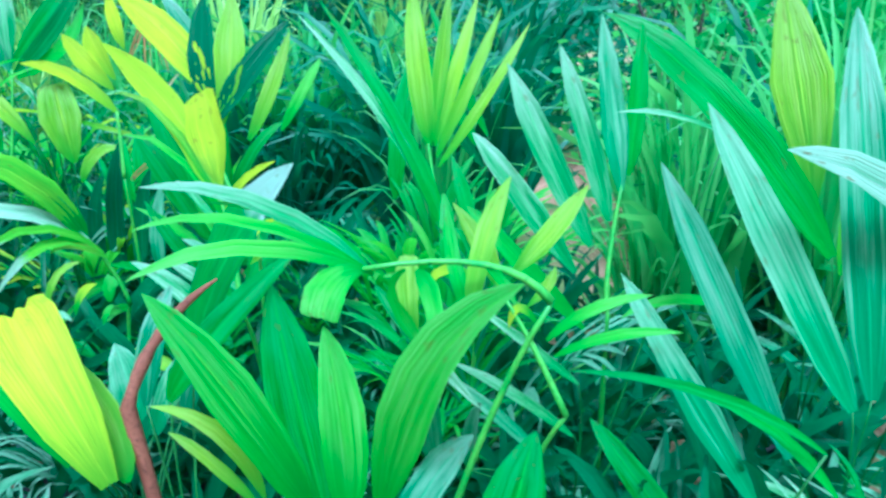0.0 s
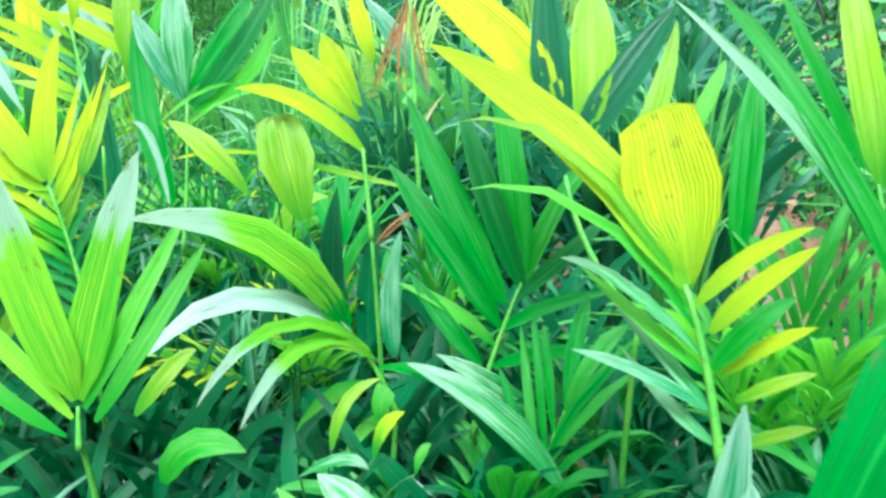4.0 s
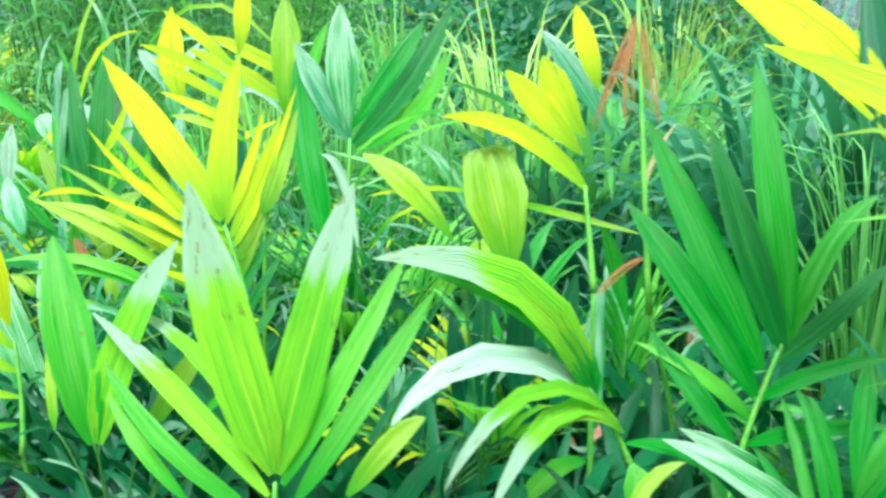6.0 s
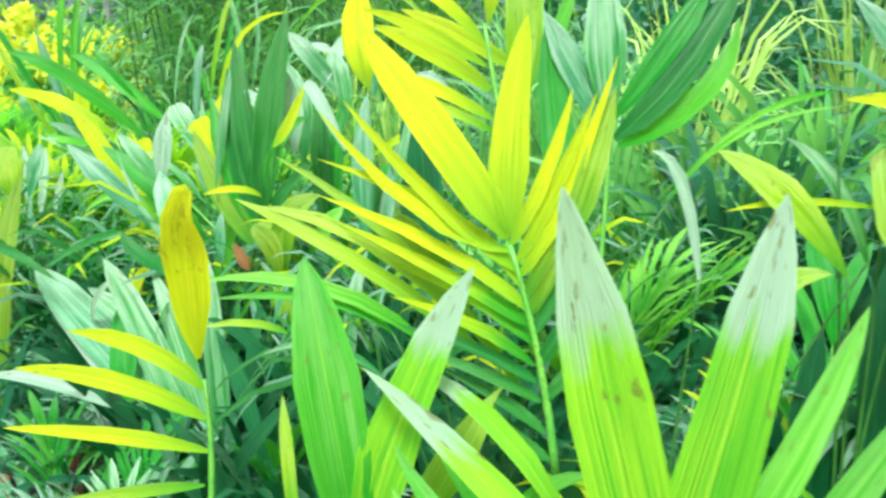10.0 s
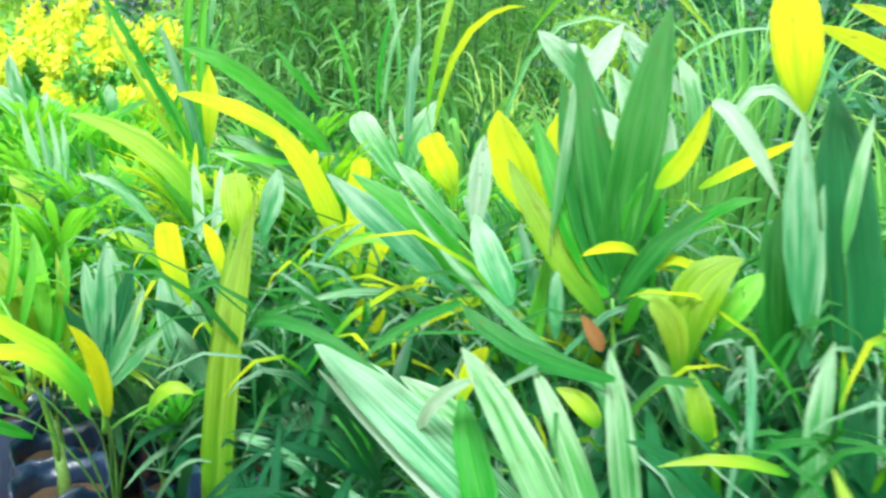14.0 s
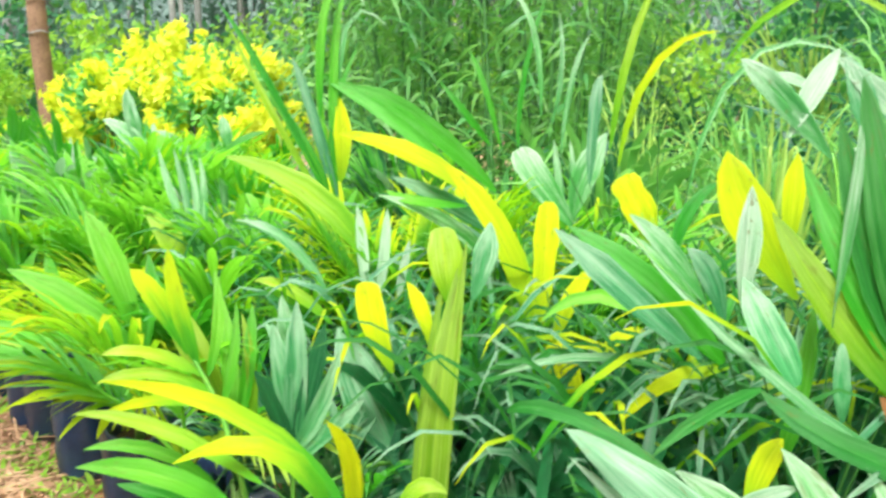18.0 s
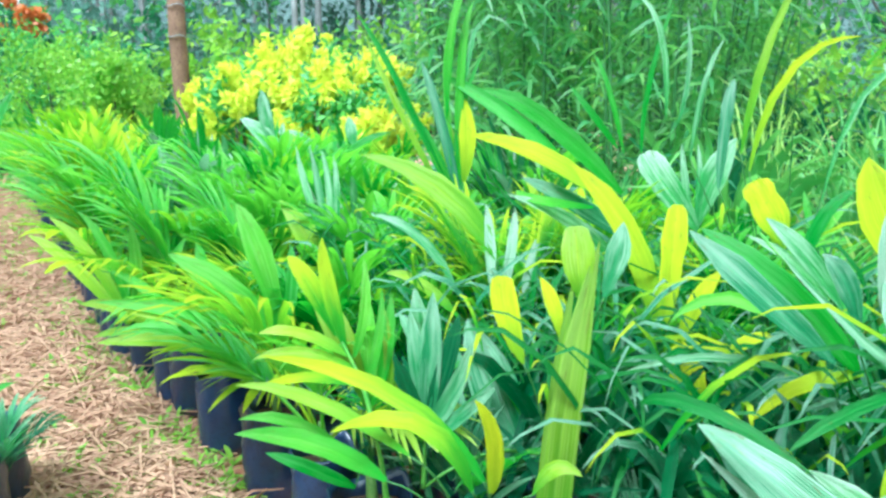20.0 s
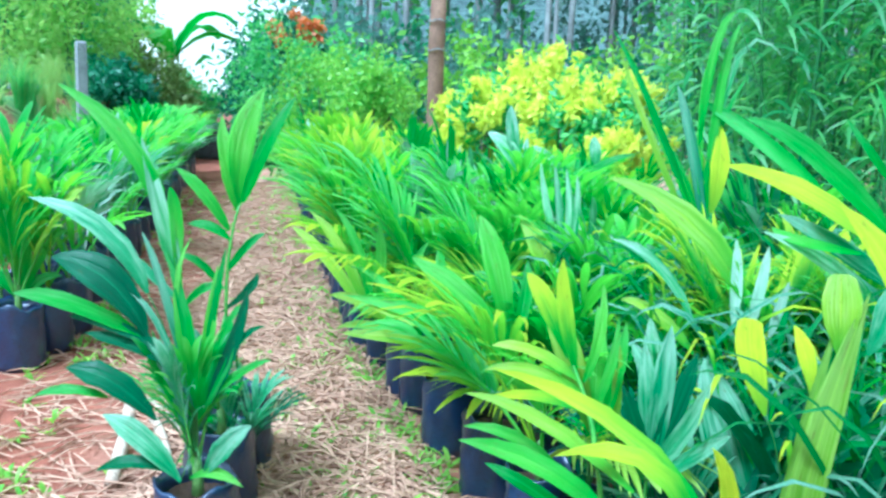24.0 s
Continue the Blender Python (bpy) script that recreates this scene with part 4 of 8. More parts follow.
leaflet(f, "d", (-0.046, 0.081, 0.931), (-0.023, 0.117, 1.05), (0.01, 0.148, 1.179), 0.057, "broad", 3, eye_side)
leaflet(f, "o", (-0.026, 0.062, 0.94), (0.013, 0.079, 1.059), (0.049, 0.105, 1.188), 0.057, "broad", 3, eye_side)
leaflet(f, "o", (-0.002, 0.016, 0.91), (0.052, 0.003, 1.009), (0.102, 0.001, 1.117), 0.030, "lance", 3, eye_side)
leaflet(f, "b", (0.043, -0.029, 0.929), (0.092, -0.046, 1.008), (0.128, -0.058, 1.067), 0.023, "lance", 3, eye_side)

p = potted_palm(0.960, -1.920, "deep green palm seedling with a bleached tip and dry sheath", bag=3)
HEROES.append(p)
eye_side = (-0.475, -0.355, 0.805)
single(p, "x", (0.075, 0.085, 0.722), (0.134, 0.054, 0.868), (0.211, 0.019, 0.973), 0.064, "lance", 3, eye_side)
single(p, "t", (0.002, 0.100, 0.659), (0.032, 0.110, 0.746), (0.077, 0.128, 0.806), 0.036, "lance", 3, eye_side)
single(p, "g", (0.001, 0.040, 0.689), (0.063, 0.010, 0.771), (0.172, -0.029, 0.869), 0.046, "lance", 3, eye_side)
v, f_ = tube(bend((0, 0, .24), (-0.029, 0.020, 0.453), (-0.057, 0.041, 0.706), 5)[:-1] + bend((-0.057, 0.041, 0.706), (-0.009, 0.030, 0.792), (0.053, -0.010, 0.857), 11), [0.0095 * (1.05 - .03 * k) * (1 + .18 * math.sin(k * 2.1)) if k < 12 else 0.0075 - .002 * (k - 11) for k in range(15)], 9)
part("dry_sheath", mesh_of("dry_sheath", v, f_, BROWN_STALK), p, "dry reddish-brown leaf sheath")

p = potted_palm(1.330, -1.130, "green palm seedling with an arching frond and bitten white tips", bag=0)
HEROES.append(p)
eye_side = (-0.527, -0.519, 0.673)
frond(p, (0, 0, .3), (0.006, -0.006, 0.468), (0.011, -0.013, 0.516), .0055)
f = frond(p, (0.011, -0.013, 0.516), (-0.007, -0.000, 0.590), (-0.048, 0.026, 0.681))
leaflet(f, "v", (-0.051, 0.032, 0.688), (-0.162, 0.060, 0.835), (-0.333, 0.108, 0.903), 0.054, "lance", 3, eye_side)
leaflet(f, "g", (-0.049, 0.029, 0.684), (-0.129, 0.057, 0.795), (-0.255, 0.107, 0.871), 0.040, "lance", 3, eye_side)
leaflet(f, "g", (-0.048, 0.026, 0.681), (-0.085, 0.048, 0.770), (-0.156, 0.094, 0.871), 0.032, "lance", 0, eye_side)
leaflet(f, "w", (-0.046, 0.023, 0.677), (-0.195, 0.070, 0.761), (-0.338, 0.087, 0.725), 0.037, "lance", 3, eye_side)
leaflet(f, "v", (-0.038, 0.011, 0.663), (-0.173, 0.035, 0.722), (-0.304, 0.044, 0.653), 0.023, "lance", 0, eye_side)
leaflet(f, "v", (-0.025, 0.007, 0.645), (-0.134, 0.027, 0.684), (-0.256, 0.024, 0.605), 0.025, "lance", 0, eye_side)
leaflet(f, "o", (-0.022, 0.000, 0.634), (-0.082, 0.015, 0.673), (-0.134, 0.023, 0.668), 0.016, "lance", 0, eye_side)
leaflet(f, "g", (-0.014, 0.001, 0.616), (0.061, -0.056, 0.584), (0.090, -0.091, 0.521), 0.022, "lance", 0, eye_side)
leaflet(f, "b", (-0.045, -0.033, 0.547), (-0.040, -0.029, 0.574), (-0.029, -0.034, 0.598), 0.032, "cut", 3, eye_side)
leaflet(f, "p", (0.086, -0.273, 0.462), (0.057, -0.163, 0.565), (0.010, -0.036, 0.625), 0.041, "lance", 0, eye_side)
leaflet(f, "b", (0.090, 0.134, 0.505), (-0.004, 0.147, 0.502), (-0.080, 0.158, 0.426), 0.028, "lance", 0, eye_side)
leaflet(f, "b", (0.058, 0.056, 0.472), (0.017, 0.068, 0.474), (-0.035, 0.071, 0.437), 0.023, "lance", 0, eye_side)

p = potted_palm(1.120, -2.150, "green palm seedling with an arching leaf and bitten tips", bag=1)
HEROES.append(p)
eye_side = (-0.574, -0.226, 0.787)
frond(p, (0, 0, .3), (0.041, -0.075, 0.641), (0.082, -0.150, 0.862), .0055)
f = frond(p, (0.082, -0.150, 0.862), (0.033, -0.087, 0.907), (-0.073, 0.003, 0.910))
leaflet(f, "p", (-0.061, 0.005, 0.905), (-0.109, 0.133, 0.964), (-0.171, 0.269, 0.975), 0.022, "lance", 0, eye_side)
leaflet(f, "b", (-0.061, 0.005, 0.905), (-0.148, 0.116, 0.955), (-0.221, 0.215, 0.943), 0.015, "lance", 0, eye_side)
leaflet(f, "b", (-0.059, 0.000, 0.901), (-0.178, 0.066, 0.941), (-0.295, 0.106, 0.934), 0.024, "lance", 3, eye_side)
leaflet(f, "b", (-0.061, 0.005, 0.905), (-0.078, 0.086, 0.945), (-0.137, 0.203, 0.963), 0.013, "lance", 0, eye_side)
leaflet(f, "b", (-0.083, -0.004, 0.912), (-0.112, 0.006, 0.901), (-0.130, 0.009, 0.868), 0.052, "cut", 3, eye_side)
leaflet(f, "b", (-0.027, -0.036, 0.905), (-0.032, -0.065, 0.874), (-0.053, -0.085, 0.828), 0.022, "lance", 3, eye_side)
leaflet(f, "b", (0.033, -0.087, 0.906), (0.042, -0.109, 0.886), (0.044, -0.124, 0.863), 0.013, "lance", 0, eye_side)
leaflet(f, "b", (-0.034, -0.027, 0.905), (-0.017, -0.004, 0.842), (0.033, -0.038, 0.746), 0.018, "lance", 0, eye_side)
leaflet(f, "p", (-0.012, 0.040, 0.862), (0.038, 0.008, 0.771), (0.102, -0.044, 0.671), 0.020, "lance", 0, eye_side)
leaflet(f, "o", (-0.002, -0.016, 0.792), (0.025, 0.019, 0.845), (0.054, 0.042, 0.882), 0.030, "blunt", 3, eye_side)
leaflet(f, "o", (0.029, -0.071, 0.834), (0.084, -0.055, 0.918), (0.140, -0.049, 0.984), 0.028, "lance", 0, eye_side)
leaflet(f, "b", (0.029, -0.071, 0.834), (0.053, -0.029, 0.892), (0.081, 0.005, 0.948), 0.020, "lance", 0, eye_side)

p = potted_palm(1.734, -1.746, "olive-yellow palm seedling in a black grow bag", bag=2)
HEROES.append(p)
eye_side = (-0.74, -0.46, 0.5)
frond(p, (0, 0, .3), (-0.021, -0.012, 0.545), (-0.043, -0.025, 0.71), .0055)
f = frond(p, (-0.043, -0.025, 0.71), (-0.032, 0.017, 0.813), (-0.016, 0.049, 0.905))
leaflet(f, "o", (-0.019, 0.04, 0.885), (0.007, 0.093, 1.039), (0.039, 0.137, 1.193), 0.049, "lance", 3, eye_side)
leaflet(f, "o", (-0.012, 0.038, 0.895), (0.04, 0.057, 1.049), (0.087, 0.078, 1.192), 0.030, "lance", 0, eye_side)
leaflet(f, "o", (-0.012, 0.032, 0.885), (0.058, 0.03, 1.038), (0.121, 0.03, 1.181), 0.028, "lance", 0, eye_side)
leaflet(f, "o", (-0.015, 0.025, 0.864), (0.066, 0.002, 1.007), (0.145, -0.013, 1.155), 0.026, "lance", 0, eye_side)
leaflet(f, "o", (-0.018, 0.018, 0.844), (0.078, -0.029, 0.976), (0.175, -0.065, 1.128), 0.023, "lance", 0, eye_side)
leaflet(f, "g", (-0.043, -0.025, 0.71), (-0.048, 0.093, 0.916), (-0.089, 0.279, 1.165), 0.033, "lance", 0, eye_side)
leaflet(f, "p", (-0.038, -0.014, 0.741), (-0.066, 0.133, 0.948), (-0.124, 0.306, 1.135), 0.023, "lance", 0, eye_side)

p = potted_palm(1.657, -2.166, "waxy blue-green palm seedling in a black bag", bag=3)
HEROES.append(p)
eye_side = (-0.79, -0.29, 0.54)
frond(p, (0, 0, .3), (-0.024, -0.007, 0.537), (-0.048, -0.014, 0.694), .0055)
f = frond(p, (-0.048, -0.014, 0.694), (-0.028, 0.001, 0.769), (0.025, 0.013, 0.909))
leaflet(f, "p", (-0.04, 0.03, 0.794), (-0.049, 0.122, 0.944), (-0.054, 0.205, 1.085), 0.047, "lance", 0, eye_side)
leaflet(f, "p", (-0.068, 0.042, 0.753), (-0.098, 0.151, 0.887), (-0.12, 0.226, 0.974), 0.040, "lance", 3, eye_side)
leaflet(f, "p", (-0.01, 0.015, 0.835), (0.002, 0.077, 0.976), (0.01, 0.144, 1.117), 0.040, "lance", 0, eye_side)
leaflet(f, "t", (0.015, 0.011, 0.884), (0.043, 0.054, 1.025), (0.068, 0.099, 1.166), 0.040, "lance", 0, eye_side)
leaflet(f, "g", (0.03, 0.006, 0.909), (0.072, 0.021, 1.033), (0.109, 0.043, 1.157), 0.033, "lance", 0, eye_side)
leaflet(f, "b", (-0.082, 0.01, 0.662), (-0.13, 0.137, 0.788), (-0.158, 0.209, 0.859), 0.033, "lance", 0, eye_side)

p = potted_palm(1.486, -2.201, "deep green palm seedling in a black bag", bag=0)
HEROES.append(p)
eye_side = (-0.68, -0.24, 0.7)
single(p, "p", (-0.024, -0.01, 0.614), (-0.063, 0.071, 0.676), (-0.102, 0.153, 0.738), 0.016, "lance", 0, eye_side)
single(p, "p", (-0.05, -0.019, 0.538), (-0.094, 0.068, 0.6), (-0.142, 0.153, 0.647), 0.019, "lance", 0, eye_side)
single(p, "t", (-0.086, 0.004, 0.5), (-0.118, 0.081, 0.57), (-0.157, 0.162, 0.632), 0.021, "lance", 0, eye_side)
single(p, "t", (-0.196, 0.132, 0.488), (-0.243, 0.106, 0.64), (-0.289, 0.065, 0.769), 0.044, "lance", 3, eye_side)
single(p, "t", (-0.166, 0.095, 0.487), (-0.213, 0.046, 0.598), (-0.274, 0.001, 0.687), 0.037, "lance", 3, eye_side)
single(p, "b", (0.156, -0.166, 0.732), (0.096, -0.091, 0.737), (0.043, -0.04, 0.712), 0.019, "lance", 0, eye_side)
single(p, "p", (0.22, -0.109, 0.983), (0.172, -0.034, 1.011), (0.117, 0.035, 1.016), 0.011, "lance", 0, eye_side)

p = potted_palm(2.054, -2.417, "fresh green palm seedling in a black bag", bag=1)
HEROES.append(p)
eye_side = (-0.84, -0.21, 0.49)
single(p, "g", (-0.053, -0.017, 0.749), (-0.1, 0.211, 1.012), (-0.178, 0.417, 1.169), 0.081, "lance", 3, eye_side)
single(p, "k", (-0.045, 0.03, 0.844), (-0.008, 0.092, 1.034), (0.026, 0.165, 1.234), 0.102, "broad", 3, eye_side)
single(p, "o", (-0.049, -0.041, 0.717), (0.055, -0.049, 0.95), (0.16, -0.083, 1.141), 0.071, "lance", 3, eye_side)

p = potted_palm(1.626, -2.559, "waxy blue-green palm seedling in a black bag", bag=2)
HEROES.append(p)
eye_side = (-0.75, -0.16, 0.64)
single(p, "t", (-0.004, -0.032, 0.661), (0.061, 0.036, 0.925), (0.125, 0.104, 1.19), 0.075, "lance", 3, eye_side)
single(p, "w", (0.108, -0.091, 0.827), (-0.004, -0.003, 0.952), (-0.147, 0.099, 1.027), 0.062, "lance", 3, eye_side)
single(p, "t", (-0.023, -0.014, 0.645), (-0.028, 0.123, 0.859), (-0.03, 0.246, 1.056), 0.061, "lance", 0, eye_side)
single(p, "t", (-0.092, 0.044, 0.578), (-0.092, 0.174, 0.792), (-0.091, 0.282, 0.974), 0.049, "lance", 0, eye_side)
single(p, "t", (-0.136, 0.067, 0.512), (-0.152, 0.195, 0.685), (-0.164, 0.294, 0.821), 0.042, "lance", 0, eye_side)
single(p, "g", (-0.204, 0.114, 0.429), (-0.224, 0.208, 0.536), (-0.243, 0.286, 0.622), 0.038, "lance", 3, eye_side)
single(p, "d", (-0.031, -0.073, 0.529), (0.017, -0.082, 0.629), (0.065, -0.1, 0.711), 0.038, "broad", 3, eye_side)
single(p, "d", (-0.012, -0.07, 0.579), (0.038, -0.077, 0.686), (0.089, -0.094, 0.777), 0.036, "lance", 3, eye_side)

p = potted_palm(0.9, -2.651, "fresh green palm seedling in a black bag", bag=3)
HEROES.append(p)
eye_side = (-0.65, -0.12, 0.75)
single(p, "b", (-0.049, -0.009, 0.863), (-0.038, -0.003, 0.896), (-0.029, 0.008, 0.937), 0.052, "broad", 3, eye_side)

p = potted_palm(1.320, -1.660, "palm seedling with bright yellow leaflets in a black bag", bag=2)
HEROES.append(p)
eye_side = (-0.658, -0.212, 0.723)
frond(p, (0, 0, .3), (-0.052, -0.024, 0.549), (-0.104, -0.047, 0.677), .0055)
f = frond(p, (-0.104, -0.047, 0.677), (-0.091, -0.019, 0.778), (-0.087, 0.012, 0.863))
leaflet(f, "y", (-0.088, 0.012, 0.861), (-0.059, 0.152, 0.973), (-0.064, 0.358, 1.084), 0.053, "lance", 3, eye_side)
leaflet(f, "y", (-0.085, 0.010, 0.863), (-0.070, 0.029, 0.947), (-0.069, 0.061, 1.027), 0.097, "blunt", 0, (-0.950, 0.120, 0.450))
leaflet(f, "o", (-0.089, 0.005, 0.841), (-0.090, 0.140, 0.976), (-0.106, 0.277, 1.003), 0.013, "slim", 0, eye_side)
leaflet(f, "b", (-0.090, -0.002, 0.822), (-0.095, 0.123, 0.921), (-0.118, 0.260, 0.930), 0.012, "slim", 0, eye_side)
leaflet(f, "p", (-0.092, -0.010, 0.798), (-0.086, 0.082, 0.848), (-0.064, 0.170, 0.855), 0.014, "lance", 0, eye_side)
leaflet(f, "b", (-0.094, -0.015, 0.779), (-0.078, 0.055, 0.806), (-0.051, 0.151, 0.846), 0.016, "lance", 0, eye_side)
leaflet(f, "p", (-0.097, -0.026, 0.745), (-0.072, 0.036, 0.773), (-0.038, 0.124, 0.817), 0.016, "lance", 0, eye_side)
leaflet(f, "p", (-0.101, -0.036, 0.711), (-0.079, 0.024, 0.726), (-0.040, 0.100, 0.755), 0.014, "lance", 0, eye_side)
leaflet(f, "t", (-0.099, -0.025, 0.745), (-0.092, 0.051, 0.758), (-0.078, 0.144, 0.756), 0.015, "lance", 0, eye_side)
leaflet(f, "y", (-0.085, 0.001, 0.841), (-0.069, -0.041, 0.893), (-0.052, -0.091, 0.930), 0.019, "lance", 0, eye_side)
leaflet(f, "y", (-0.081, -0.014, 0.817), (-0.069, -0.053, 0.867), (-0.053, -0.097, 0.913), 0.022, "lance", 0, eye_side)
leaflet(f, "y", (-0.081, -0.030, 0.778), (-0.074, -0.069, 0.814), (-0.070, -0.108, 0.843), 0.016, "lance", 0, eye_side)
leaflet(f, "o", (-0.079, -0.044, 0.752), (-0.076, -0.082, 0.779), (-0.079, -0.115, 0.803), 0.015, "lance", 0, eye_side)
leaflet(f, "o", (-0.085, -0.055, 0.708), (-0.086, -0.090, 0.733), (-0.090, -0.123, 0.755), 0.014, "lance", 0, eye_side)
leaflet(f, "g", (-0.087, -0.022, 0.783), (-0.080, -0.055, 0.830), (-0.077, -0.090, 0.870), 0.025, "lance", 0, eye_side)

p = potted_palm(1.000, -0.810, "fresh green palm seedling with bleached white leaf tips", bag=1)
HEROES.append(p)
eye_side = (-0.450, -0.567, 0.690)
frond(p, (0, 0, .3), (-0.014, -0.013, 0.465), (-0.028, -0.026, 0.510), .0055)
f = frond(p, (-0.028, -0.026, 0.510), (-0.022, -0.021, 0.543), (-0.016, -0.017, 0.573))
leaflet(f, "v", (-0.015, -0.014, 0.583), (-0.039, 0.029, 0.765), (-0.054, 0.066, 0.954), 0.068, "lance", 3, eye_side)
leaflet(f, "v", (-0.013, -0.016, 0.583), (0.050, -0.025, 0.754), (0.126, -0.026, 0.939), 0.067, "lance", 3, eye_side)
leaflet(f, "b", (-0.010, -0.024, 0.569), (0.074, -0.064, 0.713), (0.155, -0.088, 0.848), 0.033, "lance", 0, eye_side)
leaflet(f, "b", (-0.007, -0.048, 0.555), (0.075, -0.104, 0.688), (0.145, -0.150, 0.815), 0.031, "lance", 0, eye_side)
leaflet(f, "v", (-0.025, -0.013, 0.556), (-0.065, 0.111, 0.662), (-0.108, 0.267, 0.763), 0.029, "lance", 0, eye_side)
leaflet(f, "b", (-0.037, -0.009, 0.530), (-0.099, 0.101, 0.614), (-0.127, 0.195, 0.715), 0.025, "lance", 0, eye_side)
leaflet(f, "o", (0.021, -0.116, 0.576), (0.066, -0.155, 0.643), (0.090, -0.185, 0.675), 0.028, "lance", 3, eye_side)
leaflet(f, "b", (-0.093, 0.071, 0.546), (-0.114, 0.143, 0.605), (-0.123, 0.205, 0.666), 0.020, "lance", 0, eye_side)
leaflet(f, "b", (-0.022, -0.257, 0.544), (0.008, -0.295, 0.599), (0.046, -0.349, 0.592), 0.040, "lance", 3, eye_side)

p = potted_palm(0.900, -0.520, "fresh green palm seedling with two broad pleated leaflets", bag=2)
HEROES.append(p)
eye_side = (-0.405, -0.603, 0.687)
single(p, "b", (-0.028, -0.028, 0.581), (-0.025, 0.014, 0.735), (-0.014, 0.069, 0.865), 0.063, "lance", 3, eye_side)
single(p, "v", (-0.023, -0.032, 0.581), (0.030, -0.038, 0.718), (0.117, -0.046, 0.852), 0.052, "lance", 3, eye_side)
single(p, "o", (0.054, -0.021, 0.566), (0.117, -0.029, 0.633), (0.166, -0.026, 0.697), 0.025, "lance", 0, eye_side)
single(p, "v", (0.109, -0.188, 0.617), (0.097, -0.101, 0.697), (0.058, 0.002, 0.753), 0.022, "lance", 0, eye_side)
single(p, "b", (0.078, -0.114, 0.596), (0.070, -0.064, 0.653), (0.074, -0.028, 0.696), 0.017, "lance", 0, eye_side)
single(p, "b", (0.093, -0.122, 0.613), (0.127, -0.143, 0.642), (0.165, -0.172, 0.653), 0.015, "lance", 0, eye_side)
single(p, "o", (-0.051, 0.051, 0.586), (-0.037, 0.083, 0.643), (-0.022, 0.115, 0.703), 0.015, "lance", 0, eye_side)

p = potted_palm(1.508, -1.177, "deep green palm seedling in a black bag", bag=0)
HEROES.append(p)
eye_side = (-0.74, -0.3, 0.6)
frond(p, (0, 0, .3), (-0.023, -0.01, 0.416), (-0.046, -0.02, 0.452), .0055)
f = frond(p, (-0.046, -0.02, 0.452), (-0.003, -0.025, 0.574), (0.059, -0.045, 0.71))
leaflet(f, "g", (0.019, -0.028, 0.635), (-0.018, 0.053, 0.774), (-0.061, 0.138, 0.906), 0.047, "lance", 3, eye_side)
leaflet(f, "g", (0.031, -0.028, 0.673), (0.004, 0.05, 0.835), (-0.02, 0.131, 1.013), 0.051, "lance", 0, eye_side)
leaflet(f, "m", (0.057, -0.048, 0.695), (0.045, 0.013, 0.849), (0.039, 0.068, 1.003), 0.044, "lance", 0, eye_side)
leaflet(f, "g", (0.067, -0.049, 0.726), (0.083, -0.006, 0.91), (0.099, 0.036, 1.093), 0.047, "lance", 0, eye_side)
leaflet(f, "g", (-0.014, -0.014, 0.574), (-0.044, 0.041, 0.652), (-0.069, 0.091, 0.73), 0.030, "lance", 3, eye_side)
leaflet(f, "m", (0.043, -0.038, 0.68), (0.114, -0.091, 0.74), (0.182, -0.137, 0.814), 0.032, "lance", 3, eye_side)
leaflet(f, "g", (0.023, -0.034, 0.631), (0.084, -0.085, 0.664), (0.159, -0.155, 0.684), 0.025, "lance", 0, eye_side)
leaflet(f, "g", (-0.001, -0.029, 0.57), (0.071, -0.096, 0.587), (0.148, -0.174, 0.589), 0.025, "lance", 0, eye_side)
leaflet(f, "m", (-0.03, -0.017, 0.513), (0.047, -0.095, 0.515), (0.133, -0.186, 0.501), 0.019, "lance", 0, eye_side)
leaflet(f, "p", (0.044, -0.108, 0.465), (-0.004, -0.036, 0.536), (-0.063, 0.042, 0.595), 0.036, "lance", 3, eye_side)
leaflet(f, "b", (0.008, -0.027, 0.604), (-0.031, 0.032, 0.667), (-0.088, 0.106, 0.715), 0.022, "lance", 0, eye_side)
leaflet(f, "g", (0.065, -0.051, 0.71), (0.124, -0.073, 0.831), (0.187, -0.113, 0.906), 0.034, "lance", 3, eye_side)

p = potted_palm(1.418, -0.786, "olive-yellow palm seedling in a black grow bag", bag=1)
HEROES.append(p)
eye_side = (-0.63, -0.6, 0.49)
single(p, "o", (-0.019, -0.084, 0.778), (-0.018, -0.056, 0.871), (-0.017, -0.028, 0.959), 0.091, "blunt", 3, eye_side)
single(p, "o", (-0.074, -0.014, 0.822), (-0.106, 0.043, 0.899), (-0.148, 0.103, 0.955), 0.041, "broad", 3, eye_side)
single(p, "y", (-0.038, -0.029, 0.893), (-0.097, 0.034, 0.899), (-0.153, 0.087, 0.89), 0.009, "lance", 0, eye_side)
single(p, "o", (-0.004, -0.067, 0.879), (0.058, -0.138, 0.852), (0.131, -0.222, 0.824), 0.012, "lance", 0, eye_side)
single(p, "b", (-0.053, 0.025, 1.015), (-0.105, 0.072, 0.996), (-0.161, 0.114, 0.947), 0.008, "lance", 0, eye_side)

p = potted_palm(1.5, -0.952, "palm seedling with bright yellow leaflets in a black bag", bag=2)
HEROES.append(p)
eye_side = (-0.73, -0.55, 0.41)
frond(p, (0, 0, .3), (-0.021, -0.014, 0.569), (-0.042, -0.028, 0.758), .0055)
f = frond(p, (-0.042, -0.028, 0.758), (-0.033, -0.014, 0.831), (-0.024, 0.003, 0.913))
leaflet(f, "y", (-0.023, -0.001, 0.905), (-0.079, 0.083, 0.989), (-0.156, 0.17, 1.018), 0.031, "lance", 0, eye_side)
